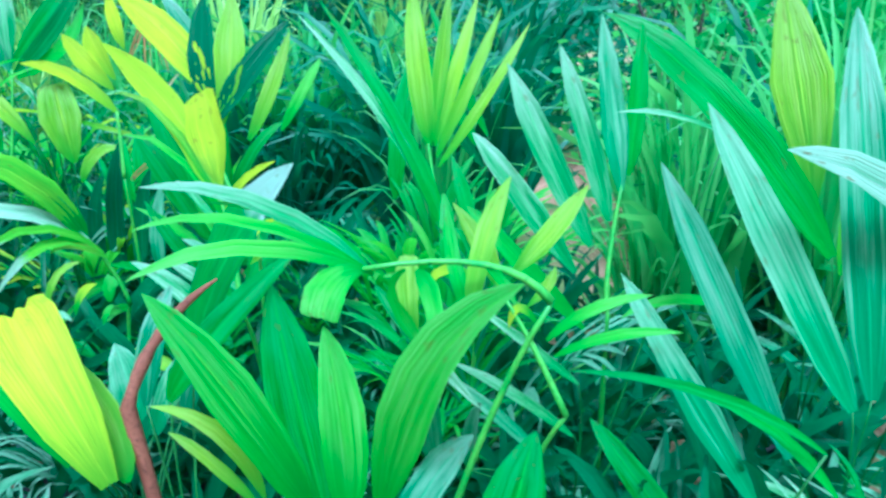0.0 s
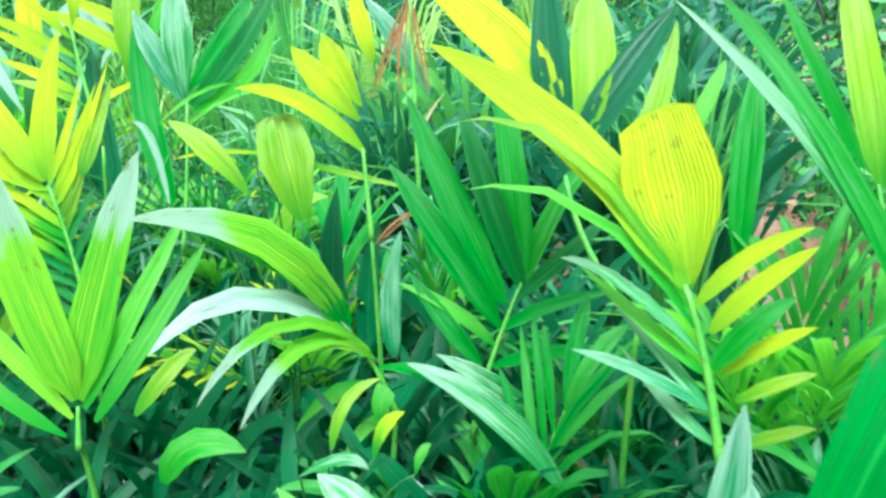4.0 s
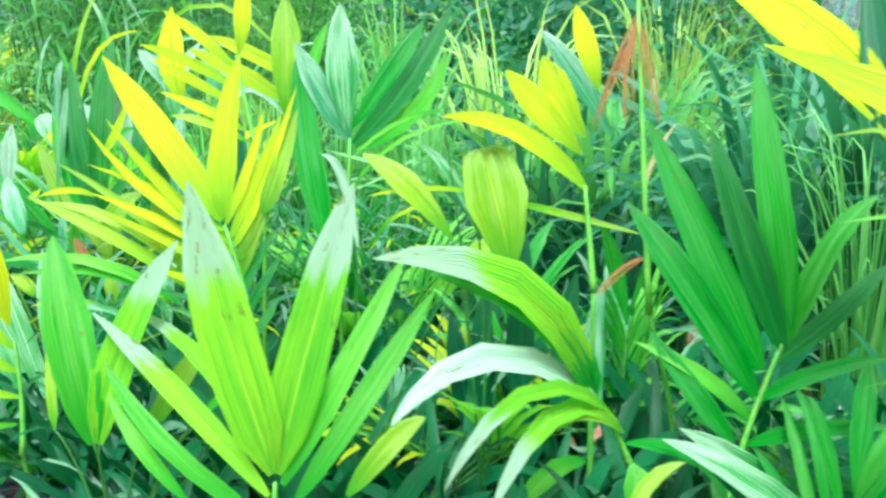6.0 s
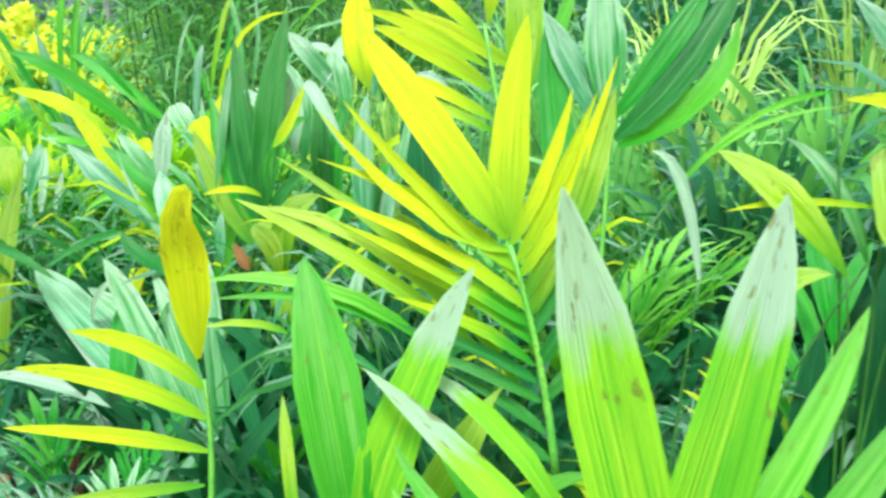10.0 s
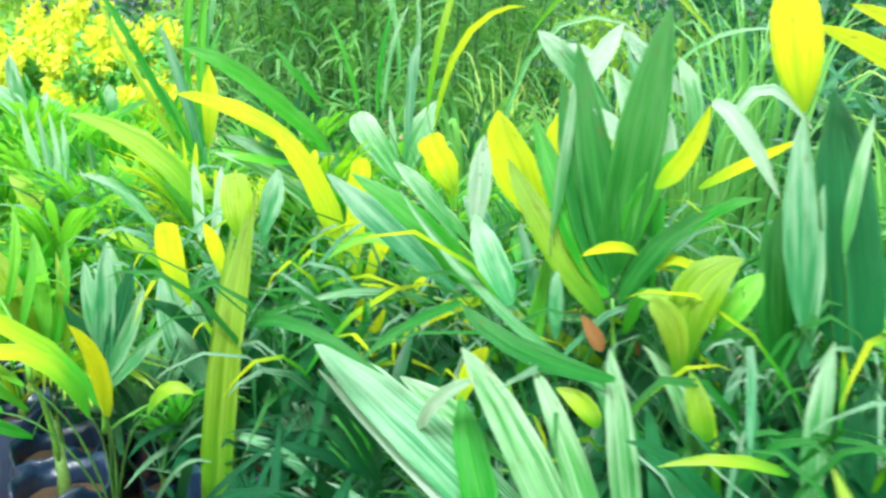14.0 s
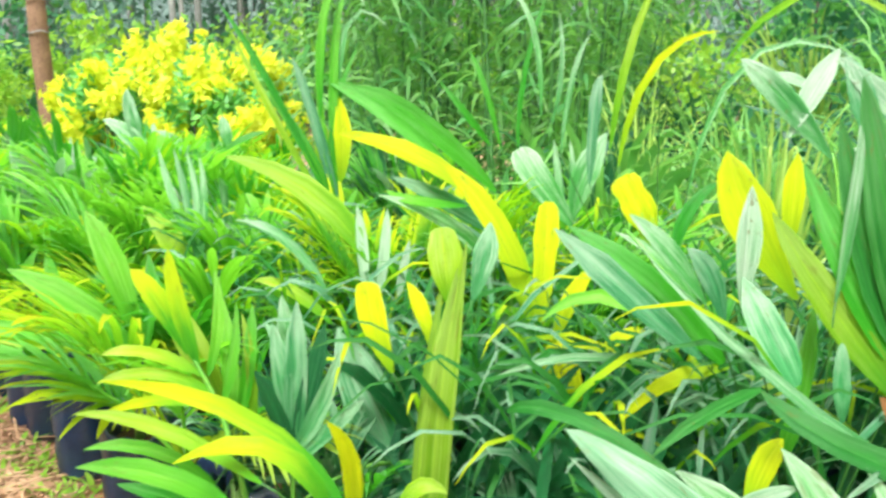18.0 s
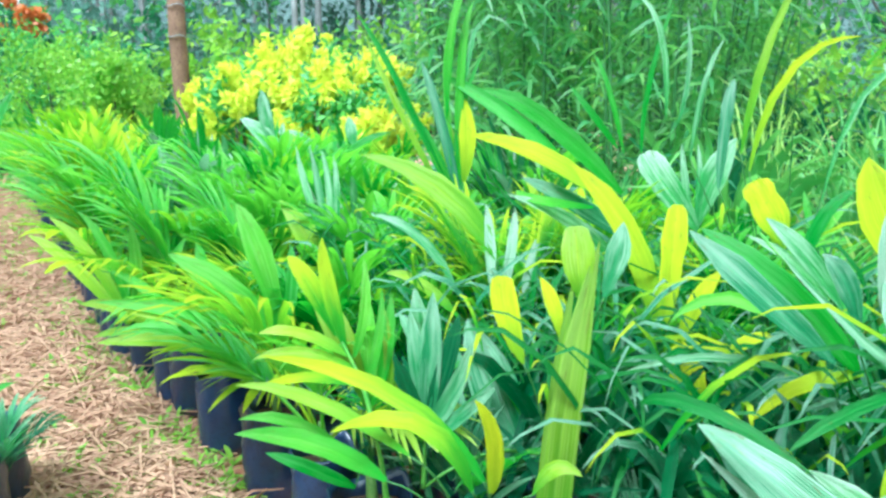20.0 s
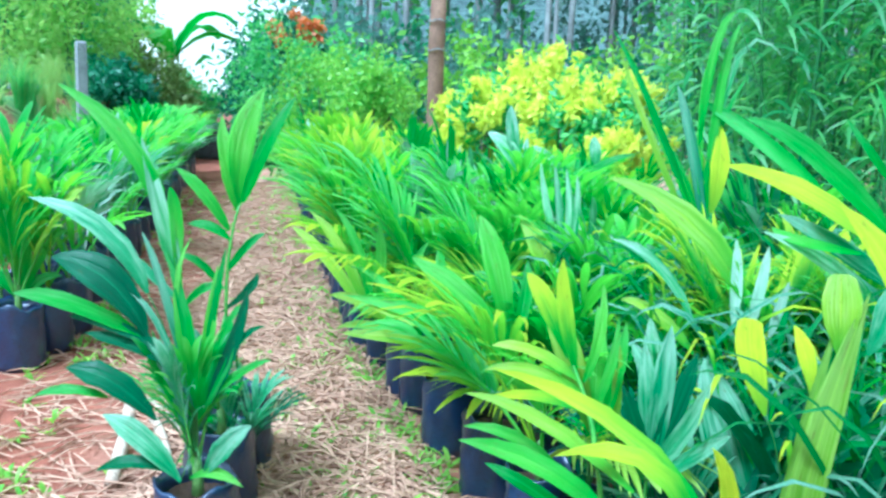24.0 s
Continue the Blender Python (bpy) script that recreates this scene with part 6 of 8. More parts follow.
leaflet(f, "o", (0.047, -0.004, 0.451), (-0.034, 0.1, 0.535), (-0.11, 0.193, 0.598), 0.026, "lance", 0, eye_side)

p = potted_palm(1.278, 0.435, "pale waxy palm seedling in a black bag", bag=0)
HEROES.append(p)
eye_side = (-0.69, -0.33, 0.64)
single(p, "p", (-0.18, 0.086, 0.459), (-0.232, 0.159, 0.533), (-0.284, 0.227, 0.59), 0.038, "broad", 3, eye_side)
single(p, "y", (-0.226, 0.153, 0.533), (-0.199, 0.146, 0.599), (-0.176, 0.134, 0.64), 0.035, "broad", 3, eye_side)
single(p, "p", (0.039, -0.128, 0.461), (0.03, -0.089, 0.568), (-0.001, -0.035, 0.65), 0.027, "lance", 3, eye_side)
single(p, "o", (0.062, -0.103, 0.626), (0.037, -0.056, 0.708), (0.004, -0.018, 0.724), 0.033, "broad", 3, eye_side)
single(p, "b", (0.078, -0.11, 0.659), (0.116, -0.131, 0.717), (0.147, -0.147, 0.766), 0.046, "broad", 3, eye_side)

p = potted_palm(0.629, 0.964, "olive-yellow palm seedling in a black grow bag", bag=1)
HEROES.append(p)
eye_side = (-0.3, -0.66, 0.68)
single(p, "l", (-0.043, -0.055, 0.542), (-0.098, 0.006, 0.633), (-0.207, 0.076, 0.621), 0.030, "lance", 3, eye_side)
single(p, "y", (-0.02, -0.07, 0.541), (-0.037, -0.097, 0.633), (-0.076, -0.114, 0.71), 0.027, "lance", 3, eye_side)
single(p, "o", (0.028, -0.104, 0.54), (0.059, -0.115, 0.577), (0.09, -0.139, 0.568), 0.024, "broad", 3, eye_side)
single(p, "l", (-0.028, -0.061, 0.557), (-0.09, 0.125, 0.637), (-0.227, 0.348, 0.663), 0.031, "lance", 0, eye_side)
single(p, "o", (-0.114, 0.006, 0.591), (-0.184, 0.214, 0.614), (-0.258, 0.414, 0.594), 0.024, "lance", 0, eye_side)
single(p, "b", (-0.145, 0.018, 0.553), (-0.186, 0.226, 0.534), (-0.256, 0.447, 0.487), 0.035, "lance", 0, eye_side)

p = potted_palm(0.681, 1.492, "olive-yellow palm seedling in a black grow bag", bag=2)
HEROES.append(p)
eye_side = (-0.3, -0.71, 0.63)
single(p, "k", (-0.02, -0.037, 0.479), (-0.059, -0.002, 0.619), (-0.11, 0.035, 0.753), 0.059, "broad", 3, eye_side)
single(p, "b", (-0.014, -0.038, 0.479), (-0.001, -0.017, 0.61), (-0.003, 0.007, 0.735), 0.033, "lance", 3, eye_side)
single(p, "b", (0.002, -0.042, 0.48), (0.036, -0.027, 0.6), (0.055, -0.012, 0.703), 0.027, "lance", 0, eye_side)
single(p, "k", (0.025, -0.051, 0.458), (0.036, -0.031, 0.578), (0.033, -0.01, 0.691), 0.020, "lance", 0, eye_side)
single(p, "b", (-0.06, -0.048, 0.37), (-0.161, -0.008, 0.456), (-0.273, 0.022, 0.48), 0.027, "lance", 0, eye_side)
single(p, "g", (-0.06, -0.058, 0.313), (-0.15, -0.028, 0.366), (-0.228, -0.002, 0.408), 0.031, "lance", 3, eye_side)

p = potted_palm(0.658, 2.079, "green palm seedling with broad pleated leaflets in a black bag", bag=3)
HEROES.append(p)
eye_side = (-0.2, -0.79, 0.57)
single(p, "b", (0.012, -0.055, 0.463), (-0.115, -0.001, 0.597), (-0.25, 0.05, 0.705), 0.070, "broad", 3, eye_side)
single(p, "b", (0.012, -0.053, 0.474), (-0.025, -0.007, 0.676), (-0.07, 0.031, 0.826), 0.070, "broad", 3, eye_side)
single(p, "g", (0.02, -0.055, 0.474), (0.05, -0.038, 0.604), (0.057, -0.02, 0.71), 0.033, "lance", 0, eye_side)
single(p, "b", (0.005, -0.056, 0.448), (-0.175, 0.001, 0.534), (-0.43, 0.071, 0.596), 0.047, "lance", 0, eye_side)
single(p, "o", (-0.055, -0.035, 0.486), (-0.22, 0.011, 0.532), (-0.37, 0.053, 0.572), 0.047, "lance", 0, eye_side)
single(p, "o", (-0.085, -0.034, 0.455), (-0.295, 0.019, 0.484), (-0.438, 0.054, 0.493), 0.037, "lance", 0, eye_side)

p = potted_palm(1.923, 0.926, "waxy blue-green palm seedling in a black bag", bag=0)
HEROES.append(p)
eye_side = (-0.79, -0.47, 0.4)
frond(p, (0, 0, .3), (-0.022, -0.013, 0.548), (-0.044, -0.025, 0.717), .0055)
f = frond(p, (-0.044, -0.025, 0.717), (-0.028, -0.007, 0.837), (-0.023, 0.019, 0.944))
leaflet(f, "p", (-0.025, 0.017, 0.93), (-0.084, 0.114, 1.063), (-0.134, 0.19, 1.156), 0.064, "broad", 3, eye_side)
leaflet(f, "w", (-0.086, 0.091, 0.976), (-0.033, 0.068, 1.077), (0.021, 0.042, 1.174), 0.052, "broad", 3, eye_side)
leaflet(f, "w", (0.101, -0.088, 0.998), (0.062, -0.03, 1.065), (0.012, 0.046, 1.158), 0.052, "broad", 3, eye_side)
leaflet(f, "t", (0.033, -0.031, 0.958), (0.038, -0.006, 1.064), (0.026, 0.032, 1.158), 0.057, "broad", 3, eye_side)
leaflet(f, "w", (-0.024, 0.058, 1.077), (-0.059, 0.1, 1.104), (-0.091, 0.136, 1.119), 0.027, "broad", 3, eye_side)

p = potted_palm(1.773, 1.628, "waxy blue-green palm seedling in a black bag", bag=1)
HEROES.append(p)
eye_side = (-0.61, -0.64, 0.47)
single(p, "p", (-0.032, -0.044, 0.73), (-0.076, 0.029, 0.833), (-0.113, 0.097, 0.941), 0.081, "blunt", 3, eye_side)
single(p, "p", (-0.03, -0.041, 0.746), (0.01, -0.046, 0.866), (0.071, -0.071, 0.986), 0.074, "broad", 3, eye_side)
single(p, "p", (-0.044, -0.025, 0.754), (-0.042, 0.005, 0.865), (-0.036, 0.029, 0.969), 0.021, "lance", 0, eye_side)
single(p, "p", (-0.034, -0.034, 0.754), (-0.013, -0.023, 0.866), (-0.005, -0.002, 0.969), 0.018, "lance", 0, eye_side)

p = potted_palm(1.703, 2.593, "olive-yellow palm seedling in a black grow bag", bag=2)
HEROES.append(p)
eye_side = (-0.44, -0.79, 0.43)
single(p, "g", (0.183, -0.233, 0.837), (0.033, -0.03, 1.028), (-0.123, 0.166, 1.177), 0.062, "lance", 0, eye_side)
single(p, "y", (-0.107, 0.031, 0.764), (-0.077, 0.048, 0.926), (-0.067, 0.086, 1.091), 0.064, "broad", 3, eye_side)
single(p, "o", (-0.151, 0.074, 0.763), (-0.137, 0.096, 0.885), (-0.117, 0.105, 0.986), 0.067, "broad", 3, eye_side)

p = potted_palm(1.602, 1.181, "palm seedling with bright yellow leaflets in a black bag", bag=3)
HEROES.append(p)
eye_side = (-0.66, -0.57, 0.49)
single(p, "y", (-0.041, -0.023, 0.775), (-0.058, 0.017, 0.853), (-0.075, 0.052, 0.918), 0.075, "blunt", 3, eye_side)
single(p, "g", (-0.024, -0.054, 0.723), (0.021, -0.064, 0.841), (0.077, -0.101, 0.906), 0.031, "lance", 3, eye_side)
single(p, "o", (-0.049, -0.022, 0.749), (-0.049, -0.003, 0.814), (-0.025, -0.015, 0.853), 0.036, "broad", 3, eye_side)

p = potted_palm(1.025, 2.626, "waxy blue-green palm seedling in a black bag", bag=0)
HEROES.append(p)
eye_side = (-0.27, -0.83, 0.49)
frond(p, (0, 0, .3), (-0.008, -0.024, 0.357), (-0.016, -0.048, 0.334), .0055)
f = frond(p, (-0.016, -0.048, 0.334), (0.005, -0.012, 0.53), (-0.011, 0.064, 0.743))
leaflet(f, "p", (0.012, -0.004, 0.584), (-0.022, 0.08, 0.761), (-0.036, 0.145, 0.939), 0.026, "lance", 0, eye_side)
leaflet(f, "p", (0.012, -0.01, 0.566), (0.011, 0.048, 0.761), (0.002, 0.105, 0.93), 0.026, "lance", 0, eye_side)
leaflet(f, "p", (0.016, -0.013, 0.566), (0.037, 0.022, 0.762), (0.033, 0.072, 0.922), 0.026, "lance", 0, eye_side)
leaflet(f, "p", (0.019, -0.016, 0.566), (0.054, 0.001, 0.744), (0.063, 0.037, 0.904), 0.026, "lance", 0, eye_side)
leaflet(f, "o", (-0.015, 0.007, 0.53), (-0.041, 0.058, 0.619), (-0.102, 0.153, 0.743), 0.082, "broad", 3, eye_side)

p = potted_palm(1.163, 1.778, "olive-yellow palm seedling in a black grow bag", bag=1)
HEROES.append(p)
eye_side = (-0.39, -0.75, 0.53)
single(p, "o", (0.003, -0.048, 0.663), (-0.087, 0.088, 0.83), (-0.237, 0.263, 0.927), 0.068, "lance", 3, eye_side)
single(p, "w", (0.006, -0.076, 0.578), (0.032, -0.069, 0.691), (0.052, -0.058, 0.796), 0.028, "lance", 0, eye_side)
single(p, "w", (-0.017, -0.048, 0.592), (-0.007, -0.026, 0.705), (-0.003, -0.002, 0.803), 0.028, "lance", 0, eye_side)
single(p, "w", (0.042, -0.111, 0.579), (0.062, -0.11, 0.649), (0.082, -0.11, 0.719), 0.021, "lance", 3, eye_side)
single(p, "p", (-0.089, 0.022, 0.592), (-0.153, 0.121, 0.717), (-0.239, 0.219, 0.765), 0.028, "lance", 0, eye_side)
single(p, "o", (-0.09, -0.001, 0.507), (-0.16, 0.092, 0.591), (-0.224, 0.161, 0.611), 0.031, "lance", 0, eye_side)

p = potted_palm(1.396, 0.765, "waxy blue-green palm seedling in a black bag", bag=2)
HEROES.append(p)
eye_side = (-0.39, -0.8, 0.45)
single(p, "p", (0.113, -0.173, 0.815), (0.128, -0.147, 0.951), (0.115, -0.1, 1.075), 0.058, "broad", 3, eye_side)
single(p, "p", (0.214, -0.229, 0.923), (0.218, -0.205, 1.019), (0.213, -0.179, 1.094), 0.046, "broad", 3, eye_side)
single(p, "w", (0.111, -0.145, 0.911), (0.087, -0.109, 0.966), (0.051, -0.066, 1.007), 0.030, "broad", 3, eye_side)
single(p, "p", (-0.153, 0.034, 0.75), (-0.188, 0.088, 0.833), (-0.226, 0.139, 0.899), 0.038, "broad", 3, eye_side)
single(p, "t", (-0.171, 0.025, 0.662), (-0.251, 0.123, 0.766), (-0.325, 0.217, 0.876), 0.058, "broad", 3, eye_side)
single(p, "b", (-0.102, -0.084, 0.489), (-0.062, -0.083, 0.612), (-0.02, -0.08, 0.748), 0.038, "lance", 3, eye_side)


p = potted_palm(-0.14, 1.8, "deep green palm seedling in a black bag", bag=3)
PATH_PALM = p
HEROES.append(p)
eye_side = (0.09, -0.79, 0.6)
single(p, "t", (-0.1, 0.038, 0.691), (-0.197, 0.084, 0.822), (-0.355, 0.133, 0.889), 0.045, "lance", 3, eye_side)
single(p, "d", (-0.1, 0.021, 0.599), (-0.185, 0.061, 0.712), (-0.306, 0.098, 0.762), 0.085, "broad", 3, eye_side)
single(p, "g", (-0.112, 0.023, 0.599), (-0.27, 0.071, 0.66), (-0.391, 0.102, 0.679), 0.040, "lance", 0, eye_side)
single(p, "d", (-0.064, 0.007, 0.57), (-0.173, 0.04, 0.615), (-0.27, 0.066, 0.635), 0.030, "lance", 0, eye_side)
single(p, "d", (-0.052, -0.002, 0.54), (-0.149, 0.028, 0.579), (-0.234, 0.051, 0.6), 0.030, "lance", 3, eye_side)
single(p, "d", (-0.082, -0.017, 0.416), (-0.173, 0.018, 0.492), (-0.276, 0.047, 0.522), 0.063, "broad", 3, eye_side)
single(p, "g", (-0.185, 0.015, 0.461), (-0.27, 0.036, 0.474), (-0.343, 0.05, 0.458), 0.024, "lance", 3, eye_side)
single(p, "t", (-0.028, -0.055, 0.284), (-0.112, -0.019, 0.372), (-0.197, 0.01, 0.424), 0.052, "broad", 3, eye_side)
single(p, "d", (-0.046, -0.047, 0.301), (-0.125, -0.025, 0.323), (-0.21, -0.009, 0.301), 0.032, "broad", 3, eye_side)
single(p, "t", (0.021, -0.063, 0.298), (0.07, -0.061, 0.367), (0.124, -0.066, 0.412), 0.047, "broad", 3, eye_side)
single(p, "g", (0.009, -0.038, 0.42), (0.058, -0.027, 0.538), (0.094, -0.019, 0.625), 0.041, "broad", 3, eye_side)
single(p, "g", (0.003, -0.032, 0.444), (-0.015, 0.005, 0.621), (-0.064, 0.047, 0.79), 0.024, "lance", 0, eye_side)
single(p, "b", (0.009, -0.033, 0.444), (0.033, -0.008, 0.611), (0.052, 0.015, 0.758), 0.027, "lance", 0, eye_side)
single(p, "d", (0.021, -0.036, 0.445), (0.082, -0.026, 0.576), (0.118, -0.009, 0.712), 0.032, "lance", 0, eye_side)
single(p, "t", (-0.003, -0.027, 0.462), (-0.064, 0.029, 0.692), (-0.112, 0.065, 0.825), 0.019, "lance", 0, eye_side)
single(p, "b", (0.003, -0.028, 0.463), (-0.027, 0.008, 0.62), (-0.027, 0.037, 0.78), 0.019, "lance", 0, eye_side)
single(p, "g", (0.003, -0.031, 0.45), (0.07, -0.014, 0.624), (0.118, -0.016, 0.675), 0.016, "lance", 0, eye_side)
single(p, "d", (0.007, -0.029, 0.463), (0.094, -0.026, 0.589), (0.155, -0.033, 0.628), 0.016, "lance", 0, eye_side)
single(p, "t", (-0.003, -0.029, 0.45), (-0.076, 0.019, 0.619), (-0.136, 0.046, 0.689), 0.016, "lance", 0, eye_side)
single(p, "g", (0.009, -0.03, 0.463), (0.046, 0.001, 0.672), (0.07, 0.018, 0.796), 0.016, "lance", 0, eye_side)
single(p, "d", (-0.009, -0.026, 0.462), (-0.088, 0.012, 0.569), (-0.173, 0.033, 0.578), 0.016, "lance", 0, eye_side)
single(p, "b", (0.003, -0.031, 0.45), (-0.039, 0.019, 0.669), (-0.003, 0.039, 0.817), 0.013, "lance", 0, eye_side)
single(p, "g", (0.009, -0.032, 0.451), (0.106, -0.04, 0.528), (0.167, -0.049, 0.555), 0.019, "lance", 0, eye_side)
single(p, "b", (-0.009, -0.057, 0.291), (0.045, -0.067, 0.305), (0.106, -0.087, 0.277), 0.025, "broad", 3, eye_side)

p = potted_palm(-0.06, 2.38, "green palm seedling with broad pleated leaflets in a black bag", bag=0)
HEROES.append(p)
eye_side = (0.03, -0.87, 0.49)
frond(p, (0, 0, .3), (-0.013, -0.087, 0.445), (-0.027, -0.173, 0.511), .0055)
f = frond(p, (-0.027, -0.173, 0.511), (-0.02, -0.141, 0.693), (0.01, -0.121, 0.838))
leaflet(f, "b", (0.01, -0.123, 0.83), (0.015, -0.093, 0.997), (0.078, -0.079, 1.151), 0.073, "broad", 3, eye_side)
leaflet(f, "g", (0.018, -0.123, 0.838), (0.085, -0.109, 1), (0.161, -0.101, 1.131), 0.037, "lance", 0, eye_side)
leaflet(f, "b", (0.003, -0.124, 0.815), (-0.027, -0.092, 0.95), (-0.038, -0.067, 1.07), 0.039, "lance", 3, eye_side)
leaflet(f, "b", (-0.02, -0.128, 0.761), (-0.087, -0.095, 0.857), (-0.162, -0.065, 0.925), 0.036, "lance", 3, eye_side)
leaflet(f, "g", (-0.012, -0.136, 0.731), (-0.065, -0.117, 0.767), (-0.132, -0.1, 0.775), 0.028, "broad", 3, eye_side)
leaflet(f, "g", (-0.027, -0.148, 0.647), (0.033, -0.147, 0.725), (0.078, -0.152, 0.757), 0.022, "lance", 3, eye_side)
leaflet(f, "g", (-0.035, -0.155, 0.602), (-0.102, -0.126, 0.674), (-0.162, -0.109, 0.687), 0.022, "lance", 3, eye_side)
leaflet(f, "d", (-0.042, -0.164, 0.541), (0.033, -0.17, 0.604), (0.055, -0.166, 0.651), 0.025, "broad", 3, eye_side)

p = potted_palm(-0.1, 2.1, "waxy blue-green palm seedling in a black bag", bag=1)
HEROES.append(p)
eye_side = (0.1, -0.85, 0.51)
frond(p, (0, 0, .3), (-0.044, -0.034, 0.47), (-0.088, -0.069, 0.561), .0055)
f = frond(p, (-0.088, -0.069, 0.561), (-0.116, -0.03, 0.738), (-0.129, -0.009, 0.834))
leaflet(f, "b", (-0.126, -0.014, 0.813), (-0.224, 0.043, 0.995), (-0.388, 0.106, 1.133), 0.048, "lance", 0, eye_side)
leaflet(f, "p", (-0.099, -0.043, 0.691), (-0.129, -0.017, 0.793), (-0.184, 0.036, 1.011), 0.042, "lance", 0, eye_side)
leaflet(f, "b", (-0.115, -0.002, 0.89), (-0.099, -0.023, 0.794), (-0.099, -0.044, 0.684), 0.033, "lance", 3, eye_side)
leaflet(f, "t", (-0.095, -0.057, 0.615), (-0.17, -0.028, 0.681), (-0.211, -0.011, 0.721), 0.023, "lance", 3, eye_side)
leaflet(f, "g", (-0.088, -0.064, 0.588), (-0.034, -0.066, 0.645), (0.021, -0.078, 0.648), 0.023, "broad", 3, eye_side)

p = potted_palm(-0.95, 3.45, "olive-yellow palm seedling in a black grow bag", bag=2)
ACROSS_PALM = p
HEROES.append(p)
eye_side = (0.22, -0.82, 0.52)
single(p, "l", (-0.022, 0.163, 0.247), (-0.045, 0.229, 0.573), (-0.102, 0.302, 0.898), 0.045, "lance", 0, eye_side)
single(p, "b", (-0.017, 0.162, 0.247), (0.025, 0.222, 0.623), (0.106, 0.266, 0.965), 0.040, "lance", 0, eye_side)
single(p, "l", (-0.022, 0.167, 0.27), (-0.091, 0.222, 0.478), (-0.207, 0.286, 0.684), 0.040, "lance", 3, eye_side)
single(p, "b", (-0.01, 0.165, 0.271), (0.071, 0.181, 0.461), (0.164, 0.173, 0.535), 0.056, "broad", 3, eye_side)
single(p, "g", (-0.022, 0.159, 0.224), (-0.138, 0.206, 0.336), (-0.254, 0.236, 0.354), 0.056, "broad", 3, eye_side)
single(p, "g", (-0.017, 0.157, 0.224), (0.048, 0.16, 0.32), (0.141, 0.144, 0.347), 0.047, "broad", 3, eye_side)

p = potted_palm(1.72, 2.85, "fresh green palm seedling in a black bag", bag=3)
HEROES.append(p)
eye_side = (-0.45, -0.79, 0.41)
single(p, "g", (-0.148, -0.215, 0.661), (-0.309, -0.097, 1.101), (-0.459, -0.003, 1.419), 0.027, "lance", 0, eye_side)
single(p, "b", (-0.138, -0.217, 0.661), (-0.077, -0.133, 1.191), (0.003, -0.103, 1.454), 0.031, "lance", 0, eye_side)
single(p, "p", (-0.128, -0.219, 0.662), (-0.027, -0.126, 1.295), (0.154, -0.16, 1.332), 0.020, "lance", 0, eye_side)
single(p, "o", (-0.168, -0.211, 0.66), (-0.329, -0.103, 1.039), (-0.429, -0.027, 1.329), 0.025, "lance", 0, eye_side)
single(p, "t", (-0.128, -0.219, 0.662), (-0.178, -0.145, 1.005), (-0.228, -0.092, 1.226), 0.040, "lance", 0, eye_side)
single(p, "b", (-0.108, -0.224, 0.663), (-0.269, -0.128, 0.981), (-0.349, -0.061, 1.241), 0.027, "lance", 0, eye_side)
single(p, "g", (-0.158, -0.209, 0.681), (-0.098, -0.162, 1.008), (0.033, -0.143, 1.277), 0.022, "lance", 0, eye_side)
single(p, "g", (-0.148, -0.211, 0.681), (-0.228, -0.145, 0.942), (-0.369, -0.083, 1.098), 0.022, "lance", 0, eye_side)
single(p, "b", (-0.138, -0.213, 0.682), (-0.148, -0.151, 1.006), (-0.128, -0.103, 1.291), 0.022, "lance", 0, eye_side)

p = potted_palm(1.526, 1.671, "green palm seedling with broad pleated leaflets in a black bag", bag=0)
HEROES.append(p)
eye_side = (-0.56, -0.69, 0.47)
single(p, "g", (-0.02, -0.032, 0.83), (-0.22, 0.049, 1.023), (-0.379, 0.102, 1.111), 0.053, "lance", 0, eye_side)
single(p, "t", (-0.034, -0.049, 0.722), (-0.167, -0.002, 0.811), (-0.3, 0.042, 0.886), 0.049, "lance", 3, eye_side)
single(p, "p", (-0.06, -0.058, 0.641), (-0.167, -0.012, 0.757), (-0.34, 0.044, 0.844), 0.038, "lance", 0, eye_side)
single(p, "g", (-0.02, -0.01, 0.951), (-0.087, 0.022, 1.042), (-0.14, 0.049, 1.12), 0.021, "lance", 0, eye_side)

p = potted_palm(1.323, -0.263, "palm seedling with bright yellow leaflets in a black bag", bag=1)
HEROES.append(p)
eye_side = (-0.56, -0.74, 0.38)
frond(p, (0, 0, .3), (0.003, -0.03, 0.632), (0.005, -0.061, 0.883), .0055)
f = frond(p, (0.005, -0.061, 0.883), (0.004, -0.024, 0.998), (0.007, 0.011, 1.123))
leaflet(f, "y", (0.003, 0.007, 1.096), (-0.034, 0.066, 1.158), (-0.075, 0.127, 1.211), 0.022, "lance", 0, eye_side)
leaflet(f, "y", (0, 0, 1.061), (-0.059, 0.08, 1.113), (-0.116, 0.152, 1.149), 0.022, "lance", 0, eye_side)
leaflet(f, "y", (-0.003, -0.008, 1.025), (-0.058, 0.068, 1.078), (-0.107, 0.134, 1.122), 0.020, "lance", 0, eye_side)
leaflet(f, "y", (-0.006, -0.018, 0.985), (-0.054, 0.047, 1.025), (-0.104, 0.112, 1.06), 0.020, "lance", 0, eye_side)
leaflet(f, "o", (-0.005, -0.025, 0.963), (-0.052, 0.036, 0.998), (-0.098, 0.092, 1.015), 0.018, "lance", 0, eye_side)
leaflet(f, "y", (0.01, 0.008, 1.123), (0.027, 0.011, 1.194), (0.038, 0.022, 1.265), 0.033, "broad", 3, eye_side)

